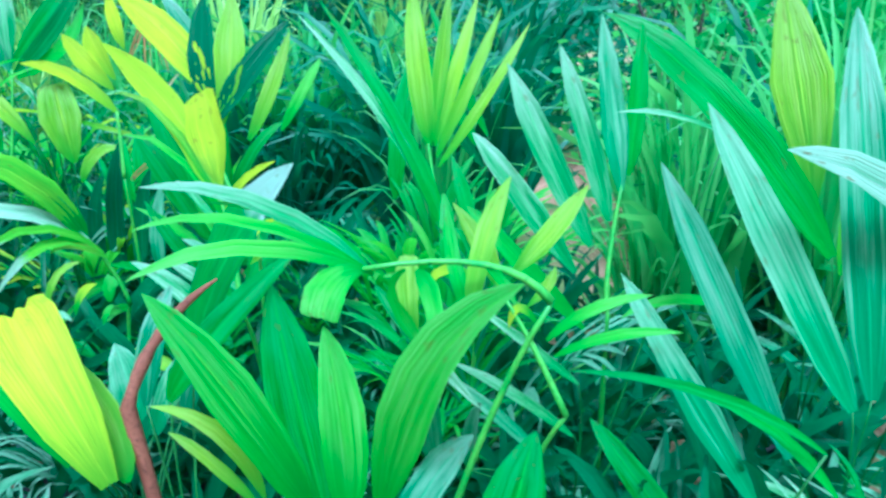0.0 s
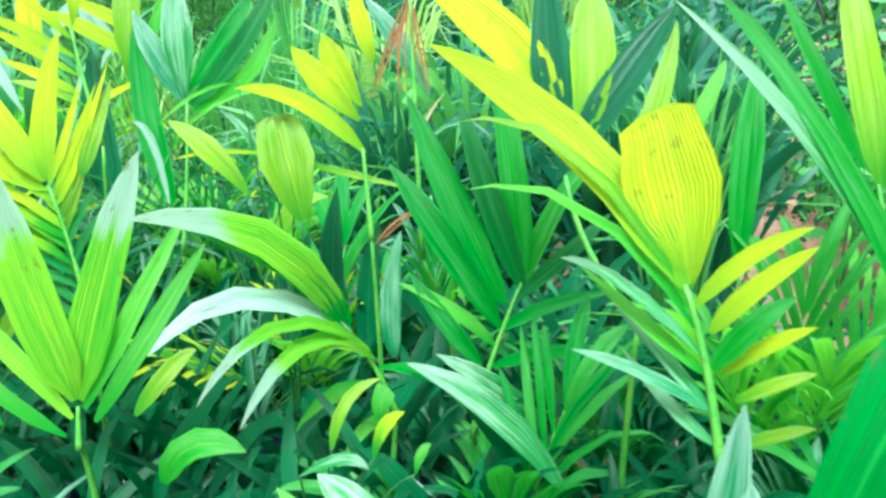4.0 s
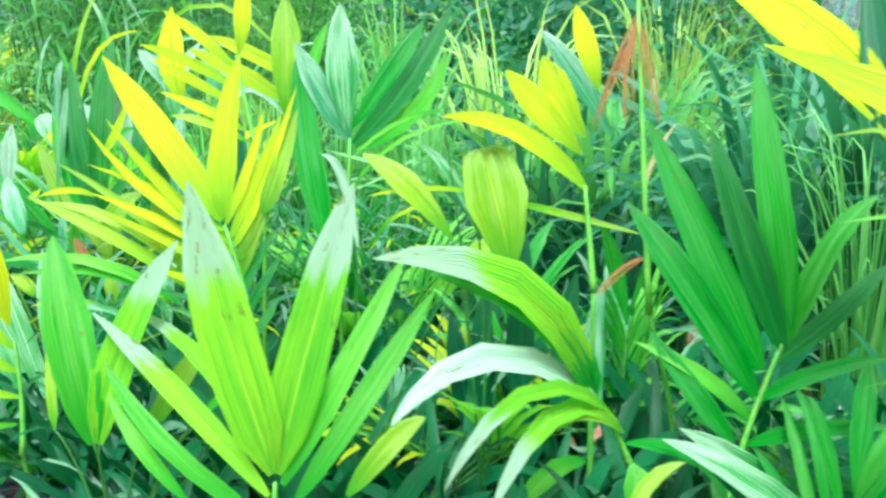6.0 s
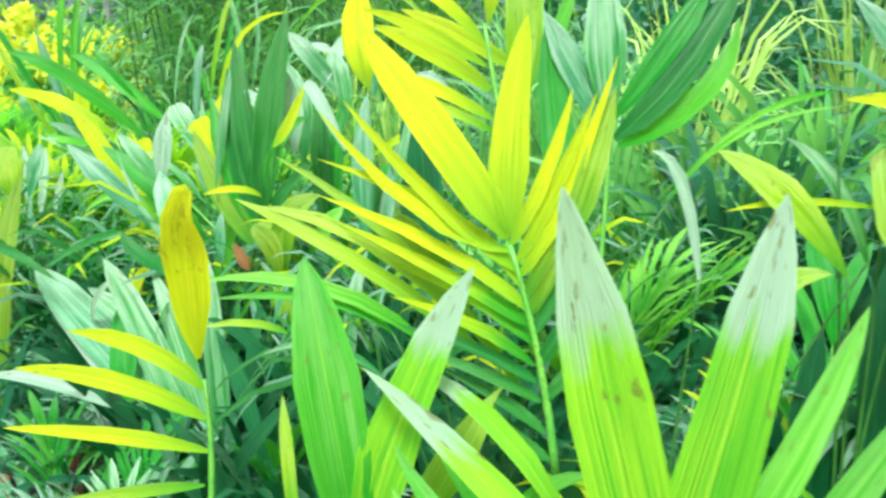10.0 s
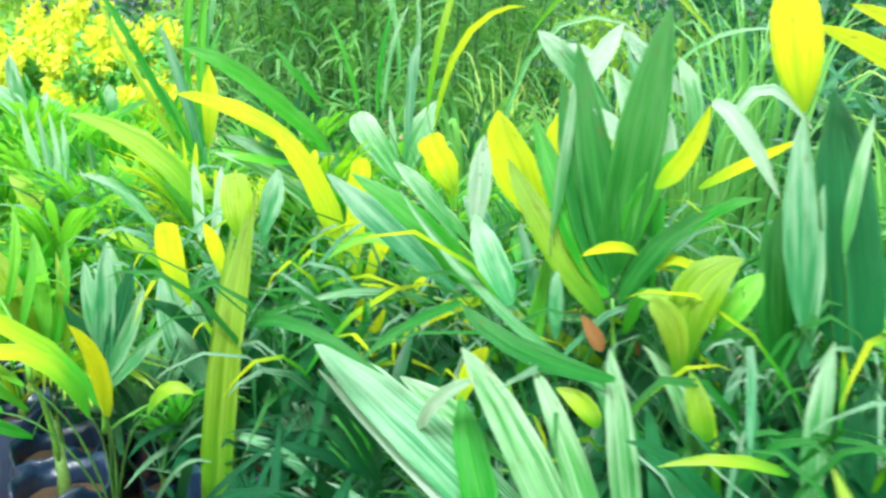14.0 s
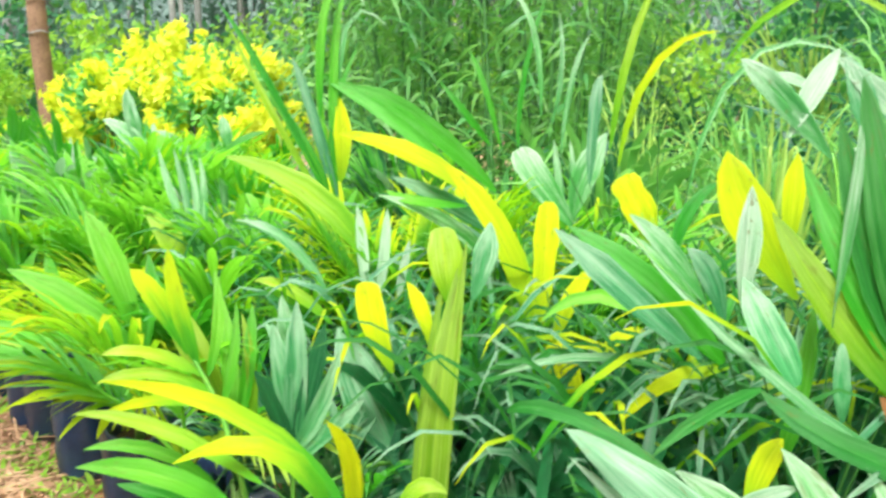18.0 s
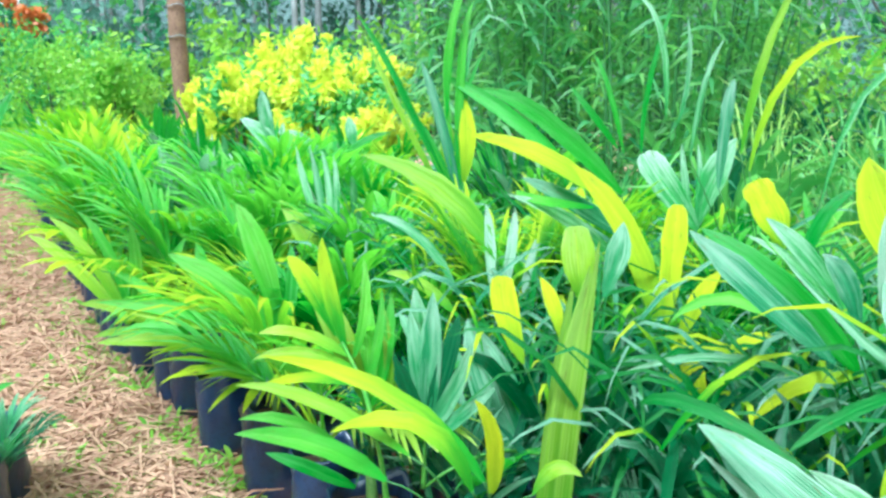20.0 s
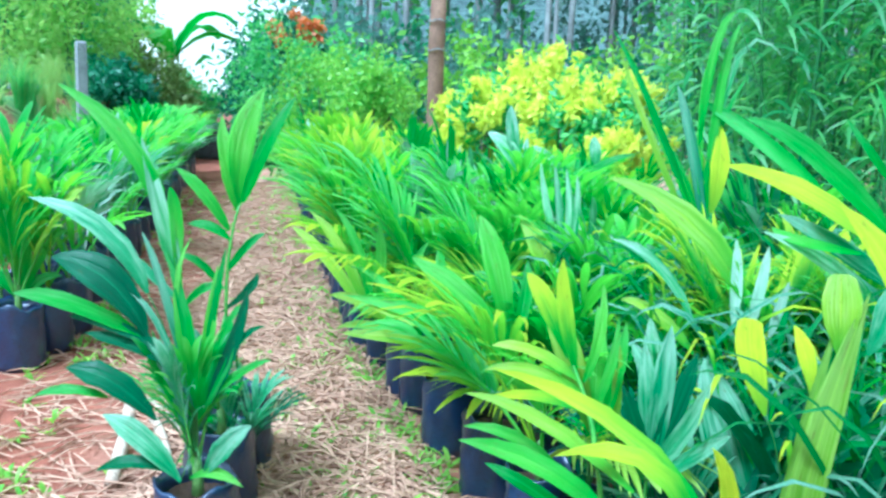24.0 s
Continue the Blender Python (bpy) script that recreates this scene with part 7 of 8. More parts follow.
p = potted_palm(1.695, -0.323, "olive-yellow palm seedling in a black grow bag", bag=2)
HEROES.append(p)
eye_side = (-0.72, -0.58, 0.39)
single(p, "o", (-0.203, 0.15, 0.97), (-0.181, 0.164, 1.093), (-0.163, 0.189, 1.237), 0.069, "broad", 3, eye_side)
single(p, "b", (-0.172, 0.122, 0.991), (-0.142, 0.122, 1.094), (-0.109, 0.111, 1.176), 0.027, "lance", 0, eye_side)
single(p, "t", (0.259, -0.365, 0.923), (0.228, -0.294, 1.045), (0.193, -0.225, 1.148), 0.048, "broad", 3, eye_side)

p = potted_palm(1.149, -0.395, "olive-yellow palm seedling in a black grow bag", bag=3)
HEROES.append(p)
eye_side = (-0.46, -0.7, 0.54)
single(p, "o", (0.023, -0.099, 0.661), (-0.053, 0.034, 0.829), (-0.155, 0.186, 0.958), 0.019, "lance", 0, eye_side)
single(p, "o", (0.017, -0.083, 0.691), (-0.078, 0.064, 0.836), (-0.186, 0.199, 0.893), 0.022, "lance", 0, eye_side)
single(p, "o", (-0.01, -0.044, 0.722), (-0.102, 0.085, 0.821), (-0.201, 0.218, 0.904), 0.025, "lance", 0, eye_side)
single(p, "b", (-0.053, 0.002, 0.721), (-0.138, 0.115, 0.79), (-0.251, 0.24, 0.796), 0.019, "lance", 0, eye_side)
single(p, "b", (-0.082, 0.038, 0.736), (-0.14, 0.113, 0.774), (-0.241, 0.222, 0.773), 0.014, "lance", 0, eye_side)
single(p, "p", (-0.101, 0.042, 0.683), (-0.149, 0.104, 0.717), (-0.204, 0.16, 0.703), 0.012, "lance", 0, eye_side)
single(p, "b", (0.176, -0.191, 0.903), (0.241, -0.237, 0.98), (0.337, -0.329, 1.019), 0.008, "lance", 0, eye_side)

p = potted_palm(1.226, -1.826, "waxy blue-green palm seedling in a black bag", bag=0)
HEROES.append(p)
eye_side = (-0.57, -0.39, 0.72)
single(p, "t", (-0.164, 0.077, 0.547), (-0.109, 0.083, 0.678), (-0.06, 0.087, 0.793), 0.038, "lance", 3, eye_side)
single(p, "o", (0.213, -0.257, 0.731), (0.215, -0.225, 0.797), (0.223, -0.202, 0.857), 0.019, "lance", 3, eye_side)
single(p, "p", (-0.174, 0.096, 0.561), (-0.154, 0.101, 0.613), (-0.143, 0.105, 0.646), 0.032, "broad", 3, eye_side)

p = potted_palm(1.128, -2.458, "waxy blue-green palm seedling in a black bag", bag=1)
HEROES.append(p)
eye_side = (-0.63, -0.28, 0.73)
single(p, "t", (-0.203, 0.173, 0.649), (-0.154, 0.156, 0.736), (-0.114, 0.131, 0.789), 0.039, "broad", 3, eye_side)
single(p, "g", (-0.146, 0.078, 0.626), (-0.109, 0.082, 0.719), (-0.077, 0.082, 0.795), 0.056, "broad", 3, eye_side)
single(p, "g", (0.082, -0.152, 0.785), (0.115, -0.014, 0.787), (0.116, 0.154, 0.76), 0.013, "lance", 0, eye_side)
single(p, "g", (0.078, -0.17, 0.744), (0.137, -0.057, 0.768), (0.169, 0.071, 0.75), 0.016, "lance", 0, eye_side)

p = potted_palm(0.698, -2.415, "fresh green palm seedling in a black bag", bag=2)
HEROES.append(p)
eye_side = (-0.44, -0.42, 0.8)
single(p, "b", (-0.036, -0.035, 0.853), (-0.028, -0.029, 0.881), (-0.021, -0.024, 0.907), 0.055, "blunt", 3, eye_side)

p = potted_palm(1.542, 0.863, "waxy blue-green palm seedling in a black bag", bag=3)
HEROES.append(p)
eye_side = (-0.68, -0.43, 0.59)
single(p, "t", (-0.064, -0.057, 0.574), (-0.066, -0.035, 0.67), (-0.077, -0.007, 0.762), 0.026, "lance", 3, eye_side)
single(p, "t", (-0.029, -0.099, 0.531), (-0.026, -0.088, 0.595), (-0.022, -0.076, 0.67), 0.020, "lance", 3, eye_side)
single(p, "t", (-0.122, 0.016, 0.671), (-0.133, 0.044, 0.756), (-0.159, 0.08, 0.812), 0.045, "broad", 3, eye_side)
single(p, "p", (-0.157, 0.058, 0.714), (-0.197, 0.11, 0.789), (-0.255, 0.175, 0.842), 0.023, "lance", 0, eye_side)
single(p, "p", (0.025, -0.144, 0.552), (-0.022, -0.099, 0.558), (-0.079, -0.049, 0.547), 0.019, "lance", 0, eye_side)

p = potted_palm(1.803, 0.596, "green palm seedling with broad pleated leaflets in a black bag", bag=0)
HEROES.append(p)
eye_side = (-0.76, -0.34, 0.55)
single(p, "m", (-0.194, 0.035, 0.595), (-0.176, 0.077, 0.804), (-0.16, 0.114, 0.99), 0.061, "lance", 3, eye_side)
single(p, "g", (-0.19, 0.031, 0.595), (-0.15, 0.051, 0.804), (-0.115, 0.064, 0.968), 0.053, "lance", 3, eye_side)
single(p, "g", (-0.153, 0.022, 0.694), (-0.07, -0.037, 0.772), (0.006, -0.102, 0.805), 0.027, "lance", 0, eye_side)
single(p, "m", (-0.164, 0.027, 0.672), (-0.103, -0.039, 0.651), (-0.04, -0.119, 0.586), 0.029, "lance", 0, eye_side)
single(p, "k", (-0.178, 0.028, 0.628), (-0.142, -0.032, 0.541), (-0.127, -0.065, 0.476), 0.027, "lance", 3, eye_side)

p = potted_palm(0.567, 2.935, "olive-yellow palm seedling in a black grow bag", bag=1)
HEROES.append(p)
eye_side = (-0.11, -0.84, 0.54)
single(p, "o", (-0.173, -0.038, 0.313), (-0.318, 0.075, 0.514), (-0.445, 0.161, 0.625), 0.044, "lance", 0, eye_side)
single(p, "o", (-0.164, -0.043, 0.313), (-0.269, 0.06, 0.553), (-0.375, 0.139, 0.684), 0.044, "lance", 0, eye_side)
single(p, "b", (-0.151, -0.049, 0.313), (-0.205, 0.028, 0.553), (-0.283, 0.098, 0.703), 0.039, "lance", 0, eye_side)
single(p, "b", (-0.14, -0.054, 0.313), (-0.127, -0.019, 0.512), (-0.131, 0.017, 0.672), 0.039, "lance", 0, eye_side)
single(p, "b", (-0.118, -0.065, 0.313), (-0.029, -0.071, 0.491), (0.037, -0.078, 0.61), 0.035, "lance", 0, eye_side)

p = potted_palm(0.615, 2.448, "olive-yellow palm seedling in a black grow bag", bag=2)
HEROES.append(p)
eye_side = (-0.14, -0.81, 0.57)
single(p, "o", (-0.126, -0.043, 0.352), (-0.257, 0.045, 0.465), (-0.395, 0.119, 0.496), 0.045, "lance", 0, eye_side)
single(p, "o", (-0.127, -0.044, 0.343), (-0.246, 0.028, 0.408), (-0.37, 0.086, 0.396), 0.034, "lance", 0, eye_side)
single(p, "b", (-0.11, -0.051, 0.352), (-0.19, 0.021, 0.507), (-0.308, 0.097, 0.594), 0.038, "lance", 0, eye_side)
single(p, "b", (-0.094, -0.058, 0.352), (-0.061, -0.035, 0.54), (-0.065, -0.004, 0.678), 0.049, "lance", 3, eye_side)

p = potted_palm(1.551, 4.065, "waxy blue-green palm seedling in a black bag", bag=3)
HEROES.append(p)
eye_side = (-0.32, -0.84, 0.44)
single(p, "p", (-0.206, 0.058, 0.811), (-0.231, 0.105, 0.974), (-0.237, 0.139, 1.122), 0.071, "broad", 3, eye_side)
single(p, "p", (0.167, -0.125, 0.808), (0.158, -0.102, 0.896), (0.155, -0.083, 0.979), 0.065, "broad", 3, eye_side)
single(p, "p", (-0.136, -0.001, 0.692), (-0.241, 0.088, 0.871), (-0.353, 0.165, 0.975), 0.087, "broad", 3, eye_side)
single(p, "p", (0.002, -0.063, 0.721), (-0.041, -0.017, 0.839), (-0.142, 0.049, 0.914), 0.044, "lance", 3, eye_side)
single(p, "g", (0.083, -0.103, 0.72), (0.202, -0.136, 0.837), (0.342, -0.193, 0.895), 0.044, "lance", 3, eye_side)

p = potted_palm(1.3, 0.623, "waxy blue-green palm seedling in a black bag", bag=0)
HEROES.append(p)
eye_side = (-0.38, -0.82, 0.44)
single(p, "w", (-0.109, 0.076, 0.788), (-0.094, 0.087, 0.88), (-0.073, 0.093, 0.971), 0.043, "broad", 3, eye_side)
single(p, "w", (0.119, -0.147, 0.868), (0.13, -0.127, 0.972), (0.127, -0.093, 1.07), 0.046, "broad", 3, eye_side)
single(p, "w", (0.105, -0.114, 0.927), (0.082, -0.072, 0.978), (0.059, -0.034, 1.024), 0.029, "broad", 3, eye_side)
single(p, "p", (-0.017, -0.02, 0.802), (0.022, -0.01, 0.971), (0.045, -0.006, 1.063), 0.020, "lance", 0, eye_side)

p = potted_palm(1.78, 1.308, "fresh green palm seedling in a black bag", bag=1)
HEROES.append(p)
eye_side = (-0.76, -0.55, 0.36)
single(p, "y", (-0.133, 0.035, 0.932), (-0.047, 0.004, 1.167), (0.074, -0.091, 1.249), 0.020, "lance", 0, eye_side)
single(p, "o", (0.078, -0.108, 1.18), (0.278, -0.262, 1.332), (0.451, -0.466, 1.117), 0.020, "lance", 0, eye_side)
single(p, "o", (-0.144, 0.054, 0.973), (-0.076, 0.045, 1.236), (-0.002, 0.011, 1.402), 0.021, "lance", 0, eye_side)
single(p, "p", (-0.01, 0.013, 1.374), (0.047, -0.038, 1.381), (0.087, -0.102, 1.249), 0.015, "lance", 0, eye_side)
single(p, "p", (0.333, -0.367, 1.069), (0.425, -0.432, 1.166), (0.557, -0.548, 1.193), 0.014, "lance", 0, eye_side)
single(p, "p", (-0.017, -0.086, 0.862), (0.119, -0.146, 1.18), (0.303, -0.318, 1.173), 0.014, "lance", 0, eye_side)
single(p, "t", (-0.189, 0.078, 0.89), (-0.16, 0.089, 1.07), (-0.141, 0.088, 1.153), 0.030, "lance", 0, eye_side)
single(p, "p", (-0.233, 0.133, 0.959), (-0.194, 0.134, 1.139), (-0.151, 0.118, 1.25), 0.014, "lance", 0, eye_side)

p = potted_palm(1.971, 2.375, "fresh green palm seedling in a black bag", bag=2)
HEROES.append(p)
eye_side = (-0.57, -0.74, 0.36)
single(p, "b", (-0.412, 0.306, 1.015), (-0.366, 0.334, 1.356), (-0.31, 0.311, 1.492), 0.033, "lance", 0, eye_side)
single(p, "p", (-0.314, 0.313, 1.49), (-0.274, 0.275, 1.48), (-0.25, 0.236, 1.404), 0.018, "lance", 0, eye_side)
single(p, "p", (0.176, -0.237, 1.014), (0.185, -0.184, 1.315), (0.126, -0.099, 1.459), 0.022, "lance", 0, eye_side)
single(p, "p", (0.204, -0.267, 0.994), (0.245, -0.268, 1.174), (0.258, -0.239, 1.375), 0.018, "lance", 0, eye_side)
single(p, "g", (0.059, -0.154, 0.894), (0.038, -0.089, 1.114), (0.007, -0.032, 1.255), 0.020, "lance", 0, eye_side)
single(p, "g", (0.104, -0.196, 0.894), (0.146, -0.181, 1.154), (0.235, -0.205, 1.435), 0.020, "lance", 0, eye_side)

p = potted_palm(1.317, -2.155, "olive-yellow palm seedling in a black grow bag", bag=3)
HEROES.append(p)
eye_side = (-0.7, -0.29, 0.65)
frond(p, (0, 0, .3), (0.001, -0.056, 0.511), (0.002, -0.113, 0.642), .0055)
f = frond(p, (0.002, -0.113, 0.642), (-0.002, -0.061, 0.726), (-0.011, -0.012, 0.796))
leaflet(f, "o", (0.001, -0.012, 0.824), (0.046, -0.042, 0.872), (0.101, -0.07, 0.944), 0.031, "broad", 3, eye_side)
leaflet(f, "o", (-0.016, 0.002, 0.81), (-0.015, 0.031, 0.866), (-0.023, 0.071, 0.918), 0.023, "broad", 3, eye_side)
leaflet(f, "l", (-0.027, 0.012, 0.803), (-0.047, 0.053, 0.831), (-0.084, 0.08, 0.797), 0.016, "broad", 3, eye_side)
leaflet(f, "l", (-0.015, -0.006, 0.796), (-0.051, 0.031, 0.782), (-0.072, 0.034, 0.741), 0.015, "lance", 3, eye_side)
leaflet(f, "o", (0.004, -0.038, 0.782), (0.03, -0.055, 0.809), (0.044, -0.058, 0.837), 0.016, "broad", 3, eye_side)
leaflet(f, "l", (0.01, -0.061, 0.754), (-0.001, -0.032, 0.782), (-0.018, -0.026, 0.754), 0.013, "broad", 3, eye_side)
leaflet(f, "b", (0.011, -0.07, 0.74), (0.063, -0.113, 0.781), (0.119, -0.172, 0.801), 0.017, "lance", 0, eye_side)
leaflet(f, "b", (0.012, -0.083, 0.719), (0.072, -0.143, 0.746), (0.133, -0.216, 0.752), 0.016, "lance", 0, eye_side)

p = potted_palm(1.113, -1.222, "olive-yellow palm seedling in a black grow bag", bag=0)
HEROES.append(p)
eye_side = (-0.47, -0.49, 0.73)
single(p, "o", (-0.006, -0.033, 0.593), (0.02, -0.038, 0.65), (0.055, -0.065, 0.678), 0.016, "lance", 3, eye_side)
single(p, "l", (0.026, -0.075, 0.579), (0.044, -0.078, 0.617), (0.066, -0.094, 0.636), 0.018, "broad", 3, eye_side)
single(p, "b", (0.057, -0.117, 0.559), (0.068, -0.118, 0.584), (0.079, -0.126, 0.597), 0.014, "broad", 3, eye_side)
single(p, "p", (-0.04, -0.009, 0.562), (0, -0.045, 0.58), (0.019, -0.072, 0.567), 0.017, "broad", 3, eye_side)

p = potted_palm(2.067, -1.553, "green palm seedling with broad pleated leaflets in a black bag", bag=1)
HEROES.append(p)
eye_side = (-0.84, -0.24, 0.48)
single(p, "g", (-0.178, 0.094, 0.694), (-0.124, 0.112, 0.875), (-0.075, 0.126, 1.038), 0.051, "lance", 3, eye_side)
single(p, "g", (-0.011, -0.038, 0.817), (-0.043, 0.056, 0.955), (-0.073, 0.158, 1.12), 0.037, "lance", 0, eye_side)
single(p, "g", (0.008, -0.048, 0.844), (-0.012, 0.044, 1.009), (-0.024, 0.118, 1.156), 0.029, "lance", 0, eye_side)
single(p, "d", (-0.015, -0.053, 0.771), (-0.047, 0.029, 0.882), (-0.079, 0.111, 0.993), 0.027, "lance", 0, eye_side)

p = potted_palm(0.639, 1.312, "lime palm seedling with gold-tipped leaflets in a black bag", bag=2)
HEROES.append(p)
eye_side = (-0.23, -0.77, 0.6)
frond(p, (0, 0, .3), (-0.024, -0.024, 0.439), (-0.048, -0.047, 0.499), .0055)
f = frond(p, (-0.048, -0.047, 0.499), (-0.055, -0.021, 0.589), (-0.085, 0.027, 0.688))
leaflet(f, "l", (-0.086, 0.026, 0.679), (-0.116, 0.072, 0.769), (-0.144, 0.109, 0.823), 0.038, "broad", 3, eye_side)
leaflet(f, "l", (-0.074, 0.011, 0.661), (-0.09, 0.048, 0.769), (-0.09, 0.067, 0.859), 0.028, "lance", 3, eye_side)
leaflet(f, "o", (-0.07, 0.003, 0.643), (-0.139, 0.075, 0.679), (-0.2, 0.13, 0.675), 0.024, "lance", 0, eye_side)
leaflet(f, "o", (-0.062, -0.009, 0.616), (-0.136, 0.065, 0.643), (-0.212, 0.131, 0.626), 0.022, "lance", 0, eye_side)
leaflet(f, "l", (-0.055, -0.021, 0.589), (-0.128, 0.047, 0.599), (-0.211, 0.119, 0.572), 0.022, "lance", 0, eye_side)
leaflet(f, "b", (-0.063, -0.003, 0.643), (-0.04, -0.006, 0.733), (-0.034, 0.007, 0.823), 0.020, "lance", 0, eye_side)
leaflet(f, "b", (-0.052, -0.025, 0.589), (-0.026, -0.03, 0.679), (-0.013, -0.023, 0.769), 0.018, "lance", 0, eye_side)



p = potted_palm(1.080, 1.300, "deep teal palm seedling with narrow leaflets in a black bag", bag=1)
HEROES.append(p)
eye_side = (-0.461, -0.630, 0.625)
frond(p, (0, 0, .3), (-0.168, 0.031, 0.366), (-0.337, 0.062, 0.312), .0055)
f = frond(p, (-0.337, 0.062, 0.312), (-0.330, 0.069, 0.374), (-0.323, 0.075, 0.437))
leaflet(f, "t", (-0.323, 0.075, 0.437), (-0.322, 0.100, 0.561), (-0.327, 0.129, 0.675), 0.042, "lance", 3, eye_side)
leaflet(f, "t", (-0.321, 0.074, 0.437), (-0.301, 0.085, 0.582), (-0.287, 0.100, 0.717), 0.046, "lance", 3, eye_side)
leaflet(f, "d", (-0.320, 0.072, 0.436), (-0.280, 0.061, 0.561), (-0.250, 0.057, 0.675), 0.042, "lance", 3, eye_side)
leaflet(f, "t", (-0.319, 0.070, 0.426), (-0.278, 0.025, 0.527), (-0.254, -0.003, 0.636), 0.037, "lance", 0, eye_side)
leaflet(f, "d", (-0.326, 0.076, 0.426), (-0.351, 0.090, 0.517), (-0.380, 0.106, 0.596), 0.033, "lance", 0, eye_side)
leaflet(f, "t", (-0.322, 0.068, 0.405), (-0.268, -0.006, 0.490), (-0.239, -0.061, 0.553), 0.031, "lance", 0, eye_side)

p = potted_palm(1.220, 0.720, "green palm seedling with long arching strap leaflets", bag=2)
HEROES.append(p)
eye_side = (-0.622, -0.459, 0.634)
frond(p, (0, 0, .3), (-0.016, -0.116, 0.376), (-0.031, -0.233, 0.333), .0055)
f = frond(p, (-0.031, -0.233, 0.333), (-0.066, -0.189, 0.470), (-0.092, -0.172, 0.590))
leaflet(f, "m", (-0.102, -0.388, 0.658), (-0.156, -0.254, 0.676), (-0.172, -0.143, 0.729), 0.035, "lance", 0, eye_side)
leaflet(f, "p", (-0.051, -0.336, 0.613), (-0.068, -0.092, 0.701), (-0.064, 0.158, 0.871), 0.019, "slim", 0, eye_side)
leaflet(f, "m", (-0.169, -0.145, 0.729), (-0.252, -0.110, 0.696), (-0.321, -0.089, 0.656), 0.019, "slim", 0, eye_side)
leaflet(f, "t", (-0.038, -0.121, 0.692), (-0.032, -0.066, 0.759), (-0.029, -0.019, 0.836), 0.054, "lance", 3, eye_side)
leaflet(f, "t", (0.048, -0.149, 0.622), (0.058, -0.137, 0.689), (0.067, -0.130, 0.741), 0.025, "lance", 0, eye_side)
leaflet(f, "o", (-0.106, -0.366, 0.580), (-0.120, -0.345, 0.612), (-0.144, -0.317, 0.635), 0.032, "lance", 3, eye_side)
leaflet(f, "o", (-0.049, -0.618, 0.588), (-0.104, -0.564, 0.605), (-0.171, -0.508, 0.597), 0.017, "slim", 0, eye_side)
leaflet(f, "m", (-0.389, 0.111, 0.671), (-0.359, 0.021, 0.686), (-0.299, -0.115, 0.632), 0.023, "lance", 0, eye_side)

p = potted_palm(1.330, 0.050, "deep green palm seedling with broad dark leaflets", bag=3)
HEROES.append(p)
eye_side = (-0.692, -0.323, 0.645)
single(p, "d", (0.269, 0.156, 0.594), (0.293, 0.201, 0.815), (0.313, 0.254, 1.055), 0.104, "lance", 3, eye_side)
single(p, "m", (0.177, 0.237, 0.593), (0.191, 0.262, 0.722), (0.218, 0.280, 0.861), 0.057, "lance", 3, eye_side)
single(p, "t", (0.161, 0.188, 0.610), (0.190, 0.202, 0.744), (0.227, 0.216, 0.904), 0.036, "lance", 3, eye_side)
single(p, "p", (-0.007, 0.083, 0.449), (0.020, 0.098, 0.582), (0.058, 0.102, 0.704), 0.037, "lance", 0, eye_side)
single(p, "d", (-0.002, 0.199, 0.396), (0.025, 0.205, 0.498), (0.051, 0.203, 0.567), 0.040, "lance", 3, eye_side)
single(p, "m", (-0.050, 0.238, 0.387), (-0.031, 0.247, 0.472), (-0.010, 0.259, 0.575), 0.052, "broad", 3, eye_side)
single(p, "d", (0.081, 0.067, 0.423), (0.108, 0.074, 0.530), (0.148, 0.069, 0.628), 0.059, "lance", 3, eye_side)
single(p, "o", (-0.058, 0.222, 0.541), (-0.061, 0.238, 0.586), (-0.062, 0.256, 0.643), 0.039, "lance", 3, eye_side)

# added seedling whose deep tint fills in a shaded part of the bed
p = potted_palm(1.360, -0.700, "dark green palm seedling with upright leaflets, coloured for shade", bag=1)
HEROES.append(p)
eye_side = (-0.651, -0.392, 0.650)
single(p, "d", (0.173, -0.094, 0.442), (0.194, -0.065, 0.616), (0.231, -0.049, 0.797), 0.053, "lance", 3, eye_side)
single(p, "d", (0.196, -0.155, 0.458), (0.221, -0.140, 0.596), (0.259, -0.138, 0.735), 0.047, "lance", 3, eye_side)
single(p, "d", (0.162, -0.019, 0.416), (0.174, 0.012, 0.564), (0.207, 0.017, 0.696), 0.052, "lance", 3, eye_side)
single(p, "t", (0.220, -0.205, 0.469), (0.237, -0.187, 0.589), (0.271, -0.184, 0.718), 0.043, "lance", 3, eye_side)
single(p, "d", (0.172, 0.036, 0.390), (0.176, 0.067, 0.510), (0.180, 0.097, 0.630), 0.049, "lance", 3, eye_side)
single(p, "d", (0.240, -0.031, 0.391), (0.248, -0.010, 0.494), (0.271, -0.010, 0.571), 0.058, "broad", 3, eye_side)
single(p, "o", (0.214, 0.140, 0.650), (0.246, 0.102, 0.726), (0.284, 0.043, 0.753), 0.041, "lance", 3, eye_side)


# ---- the bed: seedlings in rows ----
rp = random.Random(21)
NEAR = [
    palm_proto(301, PALM_LABEL["g"], "ggbbt", True), palm_proto(302, PALM_LABEL["o"], "lobb", True),
    palm_proto(303, PALM_LABEL["g"], "gbbl", True), palm_proto(304, PALM_LABEL["t"], "ttpgb", True),
]
EDGE = [palm_proto(321 + i, PALM_LABEL["o"], t, i == 0, size=.50, lean=True, count=6, comb=(30, 80, 9, .018, .14)) for i, t in enumerate(("lbbl", "lbol", "lgbl"))]
MID = [palm_proto(341 + i, PALM_LABEL[k], t, True, size=.48, count=5, comb=(46, 84, 5, .024, .10)) for i, (k, t) in enumerate((("g", "ggdb"), ("t", "ttgd"), ("g", "gbgl")))]
